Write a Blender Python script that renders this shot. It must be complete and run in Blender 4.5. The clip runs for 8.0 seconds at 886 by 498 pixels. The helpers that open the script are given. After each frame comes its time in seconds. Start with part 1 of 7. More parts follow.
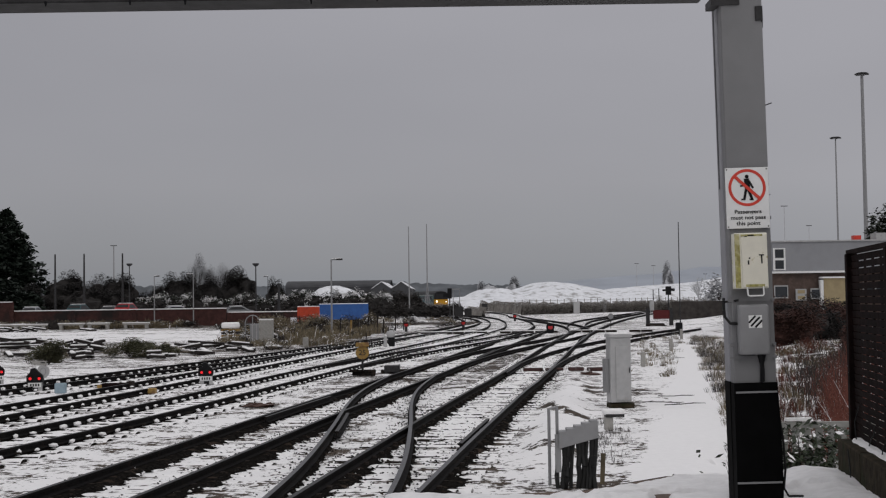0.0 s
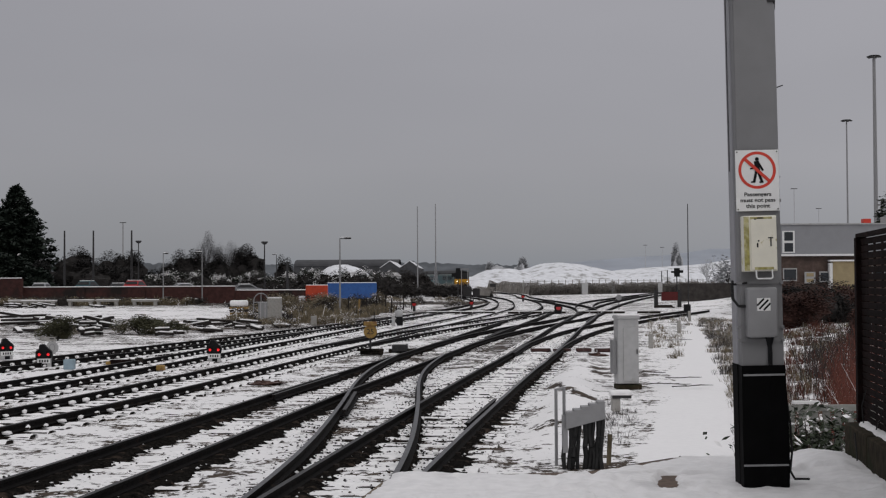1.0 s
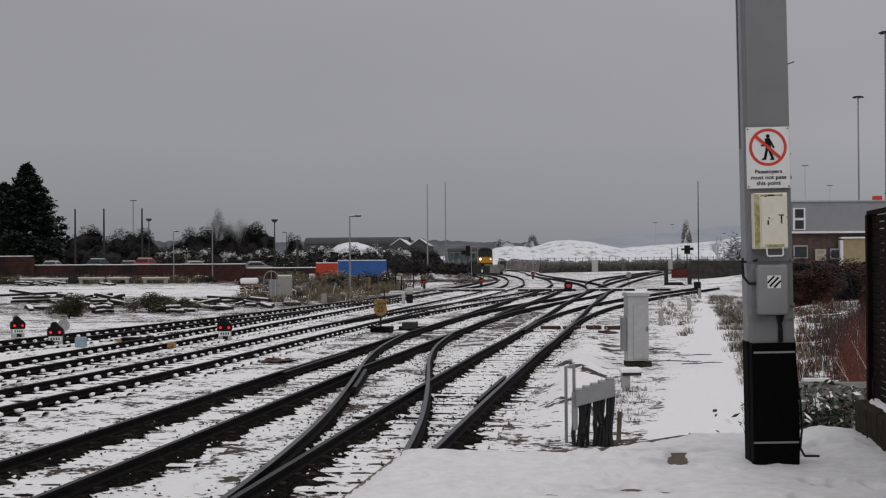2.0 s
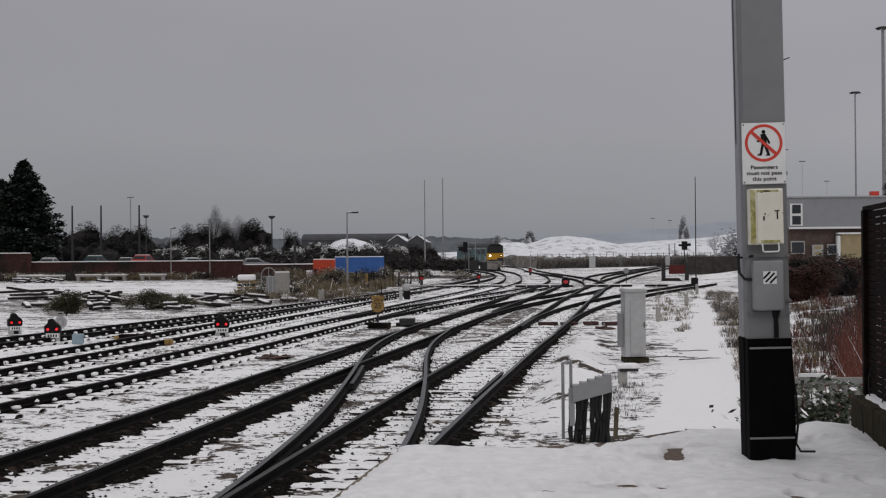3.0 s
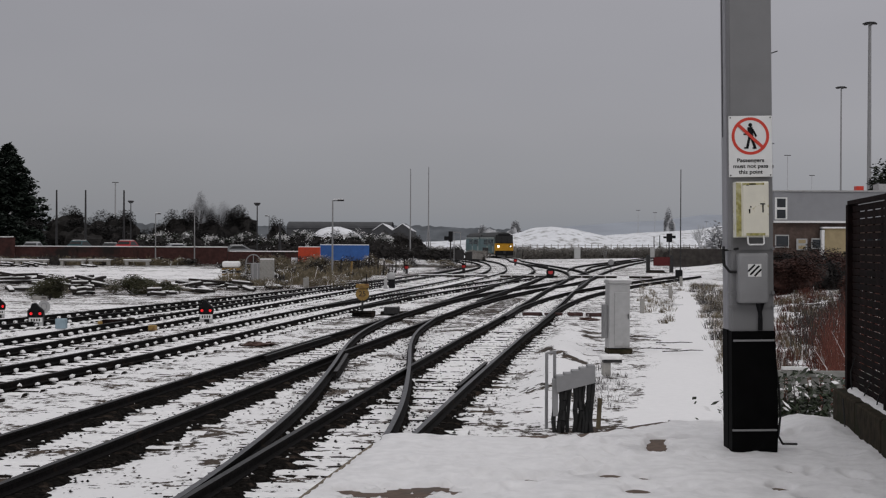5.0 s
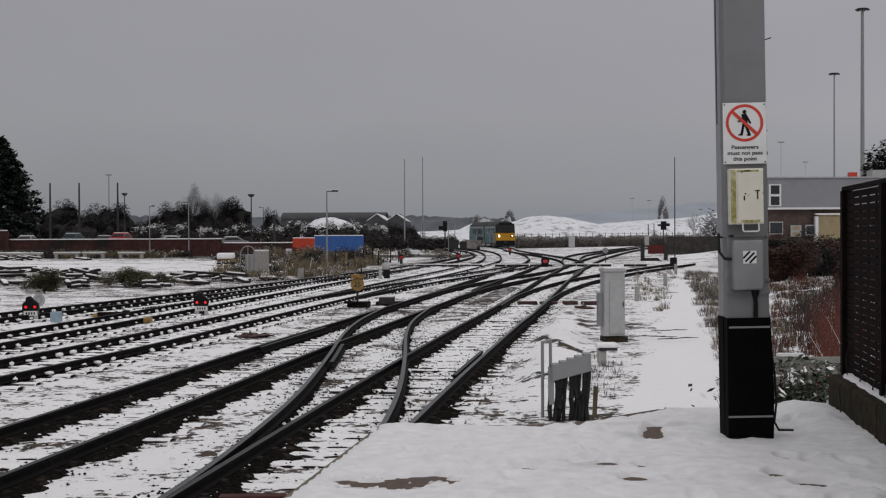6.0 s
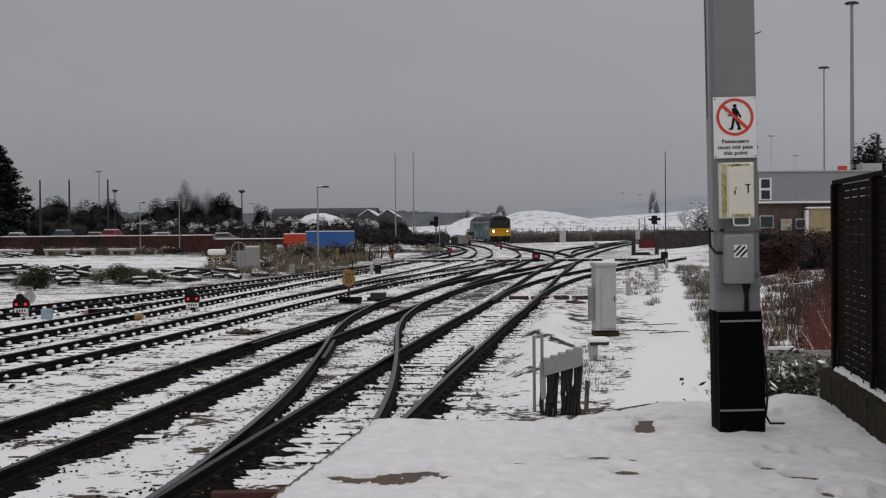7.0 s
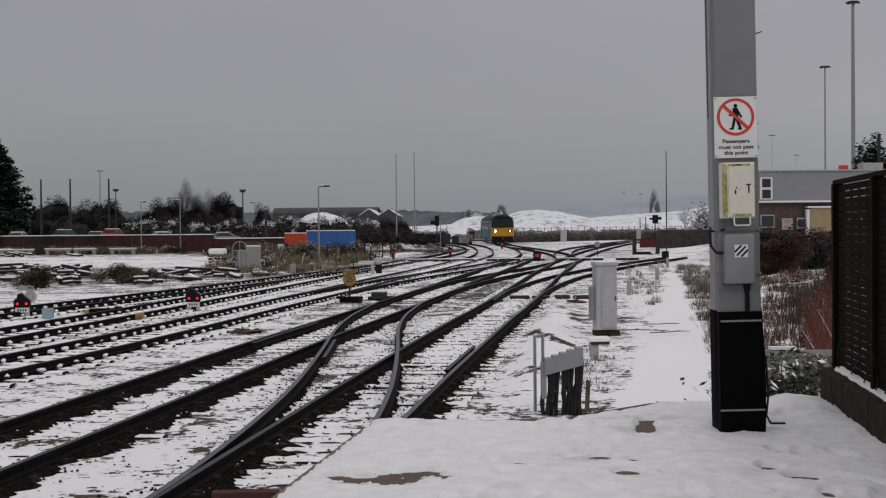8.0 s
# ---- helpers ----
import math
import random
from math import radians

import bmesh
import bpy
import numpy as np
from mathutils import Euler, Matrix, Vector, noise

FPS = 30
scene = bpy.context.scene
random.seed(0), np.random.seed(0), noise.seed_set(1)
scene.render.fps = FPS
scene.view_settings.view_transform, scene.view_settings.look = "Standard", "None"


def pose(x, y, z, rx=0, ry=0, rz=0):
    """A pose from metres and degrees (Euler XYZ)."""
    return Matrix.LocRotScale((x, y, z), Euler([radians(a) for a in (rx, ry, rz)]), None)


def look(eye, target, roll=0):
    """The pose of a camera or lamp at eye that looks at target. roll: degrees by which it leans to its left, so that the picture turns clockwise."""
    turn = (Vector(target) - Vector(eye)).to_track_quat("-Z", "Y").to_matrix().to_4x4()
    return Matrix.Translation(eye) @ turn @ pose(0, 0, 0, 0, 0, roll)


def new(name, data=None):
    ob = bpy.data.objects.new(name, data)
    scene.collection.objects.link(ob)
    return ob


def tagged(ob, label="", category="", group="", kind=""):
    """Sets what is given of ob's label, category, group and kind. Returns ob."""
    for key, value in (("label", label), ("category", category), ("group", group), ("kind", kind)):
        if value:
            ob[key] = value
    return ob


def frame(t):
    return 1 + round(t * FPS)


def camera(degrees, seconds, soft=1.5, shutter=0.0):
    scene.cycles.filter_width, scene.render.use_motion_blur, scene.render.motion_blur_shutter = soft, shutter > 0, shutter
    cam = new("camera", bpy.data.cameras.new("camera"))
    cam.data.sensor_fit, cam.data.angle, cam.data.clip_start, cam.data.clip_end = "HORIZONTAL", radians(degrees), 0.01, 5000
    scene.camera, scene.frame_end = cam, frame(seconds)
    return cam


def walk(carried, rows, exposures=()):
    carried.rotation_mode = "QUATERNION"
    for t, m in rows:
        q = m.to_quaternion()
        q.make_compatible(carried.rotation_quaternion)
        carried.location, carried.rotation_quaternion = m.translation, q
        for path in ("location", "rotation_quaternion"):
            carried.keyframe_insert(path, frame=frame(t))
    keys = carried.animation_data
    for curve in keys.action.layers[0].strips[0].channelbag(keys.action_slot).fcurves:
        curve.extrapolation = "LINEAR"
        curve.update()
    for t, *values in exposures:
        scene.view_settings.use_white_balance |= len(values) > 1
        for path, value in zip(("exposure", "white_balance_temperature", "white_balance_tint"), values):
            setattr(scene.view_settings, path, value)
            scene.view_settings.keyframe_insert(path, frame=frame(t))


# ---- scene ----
# camera: held in the hand on one spot of the platform, turning and swaying a little
EYE = 2.52
cam = camera(38.0, 8.0, soft=1.2)
# seconds, yaw, pitch, roll in degrees; sideways and upward sway in metres
TURNS = [
    (0.0, 0.569, 2.380, 0.820, 0.0, -0.003), (0.5, 0.819, 1.964, 0.690, -0.001, 0.0), (1.0, 0.937, 1.482, 0.312, 0.0, -0.001),
    (1.5, 1.193, 0.780, 0.125, -0.003, -0.001), (2.0, 1.379, 0.487, 0.372, 0.0, 0.0), (3.5, 1.200, 0.306, 0.500, 0.012, 0.0),
    (4.0, 0.880, 0.417, 0.235, 0.012, 0.0), (4.5, 0.772, 0.287, -0.060, 0.005, -0.002), (5.0, 0.608, -0.159, -0.260, 0.005, -0.003),
    (6.5, 0.172, -0.702, 0.515, -0.003, -0.005), (7.0, -0.040, -0.830, 0.500, -0.002, -0.004), (7.5, -0.141, -0.952, 0.475, -0.001, -0.002),
    (8.0, 0.000, -0.860, 0.500, 0.0, 0.0)]
walk(cam, [(t, pose(sx, 0, EYE + sz, 90 + pitch, roll, yaw)) for t, yaw, pitch, roll, sx, sz in TURNS],
     exposures=[(0.0, 0.04), (1.5, 0.02), (4.0, 0.0), (8.0, 0.0)])

# ---- overcast daylight ----
world = bpy.data.worlds.new("overcast")
scene.world = world
world.use_nodes = True
wt = world.node_tree
wt.nodes.clear()
w_out = wt.nodes.new("ShaderNodeOutputWorld")
w_bg = wt.nodes.new("ShaderNodeBackground")
w_sky = wt.nodes.new("ShaderNodeTexSky")
w_sky.sky_type, w_sky.sun_disc = "NISHITA", False
w_sky.sun_elevation, w_sky.sun_rotation = radians(35), radians(160)
w_gain = wt.nodes.new("ShaderNodeVectorMath")
w_gain.operation = "SCALE"
w_gain.inputs["Scale"].default_value = 0.06
w_co = wt.nodes.new("ShaderNodeTexCoord")
w_sep = wt.nodes.new("ShaderNodeSeparateXYZ")
w_ramp = wt.nodes.new("ShaderNodeValToRGB")
w_mix = wt.nodes.new("ShaderNodeMixRGB")
w_mix.inputs["Fac"].default_value = 0.93
w_noise = wt.nodes.new("ShaderNodeTexNoise")
w_noise.inputs["Scale"].default_value, w_noise.inputs["Detail"].default_value = 2.2, 3.0
w_map = wt.nodes.new("ShaderNodeMapping")
w_map.inputs["Scale"].default_value = (1.0, 1.0, 3.0)
w_var = wt.nodes.new("ShaderNodeMapRange")
w_var.inputs["To Min"].default_value, w_var.inputs["To Max"].default_value = 0.88, 1.12
w_mul = wt.nodes.new("ShaderNodeVectorMath")
w_mul.operation = "SCALE"
els = w_ramp.color_ramp.elements
els[0].position, els[0].color = 0.0, (0.235, 0.255, 0.290, 1)
els[1].position, els[1].color = 1.0, (0.92, 0.91, 0.93, 1)
for pos, col in ((0.03, (0.285, 0.290, 0.318, 1)), (0.09, (0.338, 0.331, 0.356, 1)),
                 (0.15, (0.345, 0.337, 0.362, 1)), (0.25, (0.375, 0.366, 0.392, 1)), (0.5, (0.62, 0.61, 0.63, 1))):
    e = els.new(pos)
    e.color = col
wl = wt.links.new
wl(w_co.outputs["Generated"], w_sep.inputs[0])
wl(w_sep.outputs["Z"], w_ramp.inputs["Fac"])
wl(w_co.outputs["Generated"], w_map.inputs["Vector"])
wl(w_map.outputs["Vector"], w_noise.inputs["Vector"])
wl(w_noise.outputs["Fac"], w_var.inputs["Value"])
w_side = wt.nodes.new("ShaderNodeMapRange")
w_side.inputs["From Min"].default_value, w_side.inputs["From Max"].default_value = -0.4, 0.3
w_side.inputs["To Min"].default_value, w_side.inputs["To Max"].default_value = 0.84, 1.0
wl(w_sep.outputs["X"], w_side.inputs["Value"])
w_both = wt.nodes.new("ShaderNodeMath")
w_both.operation = "MULTIPLY"
wl(w_var.outputs["Result"], w_both.inputs[0])
wl(w_side.outputs["Result"], w_both.inputs[1])
wl(w_ramp.outputs["Color"], w_mul.inputs[0])
wl(w_both.outputs[0], w_mul.inputs["Scale"])
wl(w_sky.outputs["Color"], w_gain.inputs[0])
wl(w_gain.outputs["Vector"], w_mix.inputs["Color1"])
wl(w_mul.outputs["Vector"], w_mix.inputs["Color2"])
wl(w_mix.outputs["Color"], w_bg.inputs["Color"])
w_bg.inputs["Strength"].default_value = 1.0
wl(w_bg.outputs[0], w_out.inputs[0])

sun_data = bpy.data.lights.new("cloud_sun", "SUN")
sun_data.energy, sun_data.angle, sun_data.color = 0.35, radians(40), (1.0, 0.97, 0.94)
sun = new("cloud_sun", sun_data)
sun.matrix_world = look((20, -40, 60), (0, 40, 0))


# ---- materials ----
def mat(name, color, rough=0.7, metal=0.0, vary=0.25, scale=8.0, bump=0.1, second=None, patch=0.5, patch_scale=1.5, soft=0.12,
        emit=None, strength=0.0, spec=0.3):
    """A node material: base colour with fine grain, larger stains of a second colour and relief."""
    m = bpy.data.materials.new(name)
    m.use_nodes = True
    nt = m.node_tree
    b = nt.nodes["Principled BSDF"]
    b.inputs["Roughness"].default_value, b.inputs["Metallic"].default_value = rough, metal
    b.inputs["Specular IOR Level"].default_value = spec
    co = nt.nodes.new("ShaderNodeTexCoord")
    n1 = nt.nodes.new("ShaderNodeTexNoise")
    n1.inputs["Scale"].default_value, n1.inputs["Detail"].default_value = scale, 6.0
    nt.links.new(co.outputs["Object"], n1.inputs["Vector"])
    r1 = nt.nodes.new("ShaderNodeMapRange")
    r1.inputs["From Min"].default_value, r1.inputs["From Max"].default_value = 0.3, 0.7
    r1.inputs["To Min"].default_value, r1.inputs["To Max"].default_value = 1 - vary, 1 + vary
    nt.links.new(n1.outputs["Fac"], r1.inputs["Value"])
    mul = nt.nodes.new("ShaderNodeVectorMath")
    mul.operation = "SCALE"
    mul.inputs[0].default_value = color
    nt.links.new(r1.outputs["Result"], mul.inputs["Scale"])
    last = mul.outputs["Vector"]
    if second:
        n2 = nt.nodes.new("ShaderNodeTexNoise")
        n2.inputs["Scale"].default_value, n2.inputs["Detail"].default_value = patch_scale, 5.0
        n2.inputs["Roughness"].default_value = 0.62
        nt.links.new(co.outputs["Object"], n2.inputs["Vector"])
        r2 = nt.nodes.new("ShaderNodeMapRange")
        r2.inputs["From Min"].default_value, r2.inputs["From Max"].default_value = patch, patch + soft
        nt.links.new(n2.outputs["Fac"], r2.inputs["Value"])
        mx = nt.nodes.new("ShaderNodeMixRGB")
        nt.links.new(r2.outputs["Result"], mx.inputs["Fac"])
        nt.links.new(last, mx.inputs["Color1"])
        mx.inputs["Color2"].default_value = (*second, 1)
        last = mx.outputs["Color"]
    nt.links.new(last, b.inputs["Base Color"])
    if bump:
        bp = nt.nodes.new("ShaderNodeBump")
        bp.inputs["Strength"].default_value, bp.inputs["Distance"].default_value = bump, 0.02
        nt.links.new(n1.outputs["Fac"], bp.inputs["Height"])
        nt.links.new(bp.outputs["Normal"], b.inputs["Normal"])
    if emit:
        b.inputs["Emission Color"].default_value = (*emit, 1)
        b.inputs["Emission Strength"].default_value = strength
    return m


SNOW = mat("snow", (0.875, 0.865, 0.865), 0.75, vary=0.06, scale=14, bump=0.4, second=(0.62, 0.61, 0.62), patch=0.60, patch_scale=3.0, soft=0.2)


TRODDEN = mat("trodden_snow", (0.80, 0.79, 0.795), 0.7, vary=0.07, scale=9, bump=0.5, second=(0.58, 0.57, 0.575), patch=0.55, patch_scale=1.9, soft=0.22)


def ground_material():
    """Snow broken by soil and ballast; the mesh attribute "bare" says how thin the cover lies."""
    m = bpy.data.materials.new("snow_over_ballast")
    m.use_nodes = True
    nt = m.node_tree
    b = nt.nodes["Principled BSDF"]
    b.inputs["Roughness"].default_value, b.inputs["Specular IOR Level"].default_value = 0.85, 0.15
    co = nt.nodes.new("ShaderNodeTexCoord")

    def noise_node(scale, detail, rough):
        n = nt.nodes.new("ShaderNodeTexNoise")
        n.inputs["Scale"].default_value, n.inputs["Detail"].default_value, n.inputs["Roughness"].default_value = scale, detail, rough
        nt.links.new(co.outputs["Object"], n.inputs["Vector"])
        return n.outputs["Fac"]

    def calc(op, a, c):
        n = nt.nodes.new("ShaderNodeMath")
        n.operation = op
        for k, v in enumerate((a, c)):
            if isinstance(v, (int, float)):
                n.inputs[k].default_value = v
            else:
                nt.links.new(v, n.inputs[k])
        return n.outputs[0]

    fine, mid, big = noise_node(7.0, 6.0, 0.68), noise_node(1.1, 4.0, 0.6), noise_node(0.16, 3.0, 0.55)
    at = nt.nodes.new("ShaderNodeAttribute")
    at.attribute_name = "bare"
    total = calc("ADD", calc("ADD", calc("MULTIPLY", fine, 0.55), calc("MULTIPLY", mid, 0.45)), calc("MULTIPLY", big, 0.25))
    total = calc("ADD", total, calc("MULTIPLY", at.outputs["Fac"], 0.22))
    edge = nt.nodes.new("ShaderNodeMapRange")
    edge.inputs["From Min"].default_value, edge.inputs["From Max"].default_value = 0.752, 0.785
    nt.links.new(total, edge.inputs["Value"])
    soil = nt.nodes.new("ShaderNodeValToRGB")
    soil.color_ramp.elements[0].position, soil.color_ramp.elements[0].color = 0.35, (0.022, 0.019, 0.017, 1)
    soil.color_ramp.elements[1].position, soil.color_ramp.elements[1].color = 0.68, (0.075, 0.056, 0.042, 1)
    nt.links.new(mid, soil.inputs["Fac"])
    white = nt.nodes.new("ShaderNodeValToRGB")
    white.color_ramp.elements[0].color = (0.80, 0.79, 0.795, 1)
    white.color_ramp.elements[1].color = (0.925, 0.915, 0.915, 1)
    nt.links.new(fine, white.inputs["Fac"])
    mx = nt.nodes.new("ShaderNodeMixRGB")
    nt.links.new(edge.outputs["Result"], mx.inputs["Fac"])
    nt.links.new(white.outputs["Color"], mx.inputs["Color1"])
    nt.links.new(soil.outputs["Color"], mx.inputs["Color2"])
    nt.links.new(mx.outputs["Color"], b.inputs["Base Color"])
    bp = nt.nodes.new("ShaderNodeBump")
    bp.inputs["Strength"].default_value, bp.inputs["Distance"].default_value = 0.7, 0.03
    nt.links.new(fine, bp.inputs["Height"])
    nt.links.new(bp.outputs["Normal"], b.inputs["Normal"])
    return m


SNOW_GROUND = ground_material()
SNOW_FAR = mat("far_snow", (0.76, 0.77, 0.80), 0.8, vary=0.10, scale=0.9, bump=0.3, second=(0.34, 0.335, 0.33), patch=0.53, patch_scale=0.42, soft=0.14)
BALLAST = mat("wet_ballast", (0.012, 0.011, 0.010), 1.0, vary=0.6, scale=22, bump=0.9, second=(0.055, 0.042, 0.034), patch=0.56, patch_scale=3.5, spec=0.0)
STONE = mat("ballast_stone", (0.018, 0.016, 0.015), 0.8, vary=0.5, scale=12, bump=0.4, second=(0.07, 0.05, 0.04), patch=0.55, patch_scale=0.8, spec=0.08)
RAIL = mat("rail_steel", (0.012, 0.011, 0.011), 0.75, 0.1, vary=0.4, scale=18, bump=0.2, second=(0.028, 0.02, 0.016), patch=0.58, patch_scale=4, spec=0.04)
# Dull head tone, raised a little to paint a thin highlight along the rail.
RAILTOP = mat("dull_head_highlight", (0.055, 0.054, 0.056), 0.6, 0.2, vary=0.35, scale=20, bump=0.08, spec=0.2)
RAILBRIGHT = mat("worn_bright_rail_head", (0.105, 0.105, 0.113), 0.5, 0.5, vary=0.3, scale=14, bump=0.06)
SLEEPER = mat("sleeper_timber", (0.03, 0.025, 0.022), 0.95, vary=0.4, scale=16, bump=0.5, spec=0.05)
COLUMN = mat("grey_painted_steel", (0.20, 0.20, 0.204), 0.5, vary=0.06, scale=5, bump=0.03, second=(0.25, 0.25, 0.25), patch=0.6, patch_scale=1.6, soft=0.2)
PIPE = mat("pale_grey_paint", (0.31, 0.31, 0.33), 0.5, vary=0.1, scale=6, bump=0.04, second=(0.24, 0.24, 0.25), patch=0.6, patch_scale=3)
BLACKWRAP = mat("black_sheet", (0.0028, 0.0028, 0.003), 0.75, vary=0.4, scale=6, bump=0.15, second=(0.008, 0.008, 0.008), patch=0.62, patch_scale=3, spec=0.06)
WHITE = mat("white_enamel", (0.78, 0.78, 0.77), 0.4, vary=0.04, scale=10, bump=0.02, second=(0.62, 0.62, 0.6), patch=0.66, patch_scale=5)
MOSSWHITE = mat("mossy_white_paint", (0.80, 0.78, 0.68), 0.45, vary=0.05, scale=12, bump=0.05, second=(0.50, 0.47, 0.16), patch=0.60, patch_scale=7, soft=0.1)
MOSS = mat("yellow_moss_stain", (0.33, 0.30, 0.10), 0.8, vary=0.4, scale=30, bump=0.2, second=(0.62, 0.58, 0.38), patch=0.47, patch_scale=18, soft=0.25)
GREYBOX = mat("grey_box_enamel", (0.26, 0.26, 0.265), 0.45, vary=0.07, scale=8, bump=0.03, second=(0.22, 0.22, 0.22), patch=0.62, patch_scale=4)
RED = mat("sign_red", (0.62, 0.055, 0.035), 0.4, vary=0.08, scale=10, bump=0)
BLACK = mat("black_paint", (0.010, 0.010, 0.011), 0.6, vary=0.3, scale=10, bump=0.05, spec=0.12)
DARKSTEEL = mat("dark_steel", (0.035, 0.034, 0.035), 0.55, 0.3, vary=0.35, scale=9, bump=0.1)
RUST = mat("rusty_brown_steel", (0.013, 0.0075, 0.007), 0.85, 0.0, vary=0.5, scale=9, bump=0.3, second=(0.010, 0.007, 0.007), patch=0.5, patch_scale=3, spec=0.06)
CONCRETE = mat("weathered_concrete", (0.33, 0.32, 0.30), 0.85, vary=0.15, scale=12, bump=0.3, second=(0.22, 0.21, 0.19), patch=0.55, patch_scale=2)
CABINET = mat("cabinet_grey", (0.40, 0.40, 0.40), 0.6, vary=0.08, scale=7, bump=0.05, second=(0.30, 0.29, 0.27), patch=0.58, patch_scale=2.5)
WALLSTONE = mat("mossy_wall", (0.035, 0.028, 0.018), 0.9, vary=0.45, scale=10, bump=0.6, second=(0.022, 0.024, 0.012), patch=0.5, patch_scale=3, spec=0.1)
BRICKRED = mat("dark_red_brick", (0.062, 0.026, 0.023), 0.9, vary=0.3, scale=3, bump=0.2, second=(0.022, 0.017, 0.016), patch=0.50, patch_scale=0.3)
BRICK = mat("brown_brick", (0.11, 0.078, 0.066), 0.9, vary=0.25, scale=4, bump=0.2, second=(0.08, 0.06, 0.053), patch=0.55, patch_scale=0.7)
CLAD = mat("grey_cladding", (0.27, 0.275, 0.29), 0.6, vary=0.04, scale=2, bump=0.02, second=(0.24, 0.245, 0.26), patch=0.55, patch_scale=0.4)
# Cream colour puts a lit look into the shop front and one pane.
CREAM = mat("cream_lit_look", (0.36, 0.29, 0.17), 0.8, vary=0.1, scale=3, bump=0.05)
GLASS = mat("dark_glass", (0.02, 0.024, 0.03), 0.12, vary=0.2, scale=2, bump=0, spec=0.6)
REDPAINT = mat("orange_red_paint", (0.55, 0.07, 0.03), 0.55, vary=0.12, scale=3, bump=0.05, second=(0.40, 0.05, 0.03), patch=0.6, patch_scale=1.2)
BLUEPAINT = mat("blue_curtain", (0.035, 0.11, 0.33), 0.55, vary=0.12, scale=3, bump=0.1, second=(0.03, 0.085, 0.26), patch=0.55, patch_scale=0.9)
YELLOW = mat("dull_yellow_enamel", (0.30, 0.19, 0.055), 0.6, vary=0.2, scale=14, bump=0.05, second=(0.19, 0.10, 0.045), patch=0.52, patch_scale=5)
TEAL = mat("turquoise_livery", (0.075, 0.145, 0.155), 0.5, vary=0.08, scale=2, bump=0.02, second=(0.06, 0.14, 0.15), patch=0.6, patch_scale=0.7)
TEALPALE = mat("pale_livery_band", (0.28, 0.32, 0.31), 0.5, vary=0.06, scale=2, bump=0.02)
TRAINYELLOW = mat("warning_yellow", (0.50, 0.25, 0.012), 0.5, vary=0.1, scale=3, bump=0.02, second=(0.40, 0.20, 0.02), patch=0.62, patch_scale=2)
TRAINROOF = mat("sooty_roof", (0.045, 0.046, 0.048), 0.8, vary=0.2, scale=2, bump=0.1)
CABGLASS = mat("dark_cab_glass", (0.012, 0.012, 0.013), 0.35, vary=0.2, scale=2, bump=0, spec=0.2)
TRAINGLASS = mat("train_window_glass", (0.035, 0.055, 0.06), 0.2, vary=0.2, scale=2, bump=0, spec=0.5)
LAMPON = mat("lit_lamp", (0.9, 0.85, 0.7), 0.3, vary=0, bump=0, emit=(1.0, 0.93, 0.75), strength=5.0)
REDLAMP = mat("red_signal_lamp", (0.6, 0.02, 0.02), 0.3, vary=0, bump=0, emit=(1.0, 0.03, 0.04), strength=0.65)
REDDISC = mat("red_signal_face", (0.36, 0.012, 0.018), 0.4, vary=0.1, bump=0, emit=(1.0, 0.03, 0.03), strength=0.04)
CONIFER = mat("dark_conifer_needles", (0.011, 0.018, 0.012), 0.8, vary=0.5, scale=1.5, bump=0)
TWIG = mat("bare_twigs", (0.043, 0.038, 0.035), 0.9, vary=0.4, scale=2, bump=0)
RUSTTWIG = mat("rust_brown_twigs", (0.062, 0.030, 0.024), 0.9, vary=0.45, scale=2, bump=0)
DARKTWIG = mat("dark_bare_twigs", (0.026, 0.024, 0.023), 0.9, vary=0.4, scale=2, bump=0)
# Darker than the outer twigs: inner shade painted into the bush cores.
CORESHADE = mat("bush_core_shade", (0.020, 0.018, 0.017), 0.95, vary=0.4, scale=2, bump=0)
# Distance haze is put into these paler greys; the air itself stays clear.
TWIGFAR = mat("haze_tinted_twigs", (0.42, 0.425, 0.44), 0.9, vary=0.12, scale=2, bump=0)
MISTTREE = mat("haze_greyed_twigs", (0.27, 0.27, 0.28), 0.9, vary=0.15, scale=2, bump=0)
MISTWALL = mat("haze_tinted_cladding", (0.062, 0.063, 0.067), 0.9, vary=0.15, scale=0.8, bump=0)
EVERGREEN = mat("dark_hedge_leaf", (0.028, 0.034, 0.022), 0.8, vary=0.5, scale=1.5, bump=0)
IVY = mat("ivy_leaf", (0.028, 0.040, 0.019), 0.55, vary=0.5, scale=9, bump=0)
BRAMBLE = mat("red_brown_bramble", (0.105, 0.036, 0.025), 0.85, vary=0.5, scale=3, bump=0)
BRUSH = mat("grey_brown_brush", (0.19, 0.175, 0.158), 0.9, vary=0.4, scale=1, bump=0)
STRAW = mat("dead_grass", (0.25, 0.215, 0.17), 0.9, vary=0.4, scale=4, bump=0)
OLIVE = mat("olive_brown_weeds", (0.17, 0.14, 0.092), 0.9, vary=0.45, scale=3, bump=0)
REDSOIL = mat("red_brown_soil", (0.075, 0.042, 0.034), 0.95, vary=0.5, scale=14, bump=0.5, second=(0.5, 0.49, 0.49), patch=0.62, patch_scale=6)
WOOD = mat("old_timber", (0.026, 0.022, 0.020), 0.9, vary=0.4, scale=6, bump=0.4)
PALEWOOD = mat("grey_pickets", (0.30, 0.30, 0.28), 0.8, vary=0.2, scale=10, bump=0.2)
# Hill and woods colours carry painted haze, set against the horizon sky.
HILL = mat("haze_tinted_hill", (0.33, 0.355, 0.40), 1.0, vary=0.1, scale=0.02, bump=0)
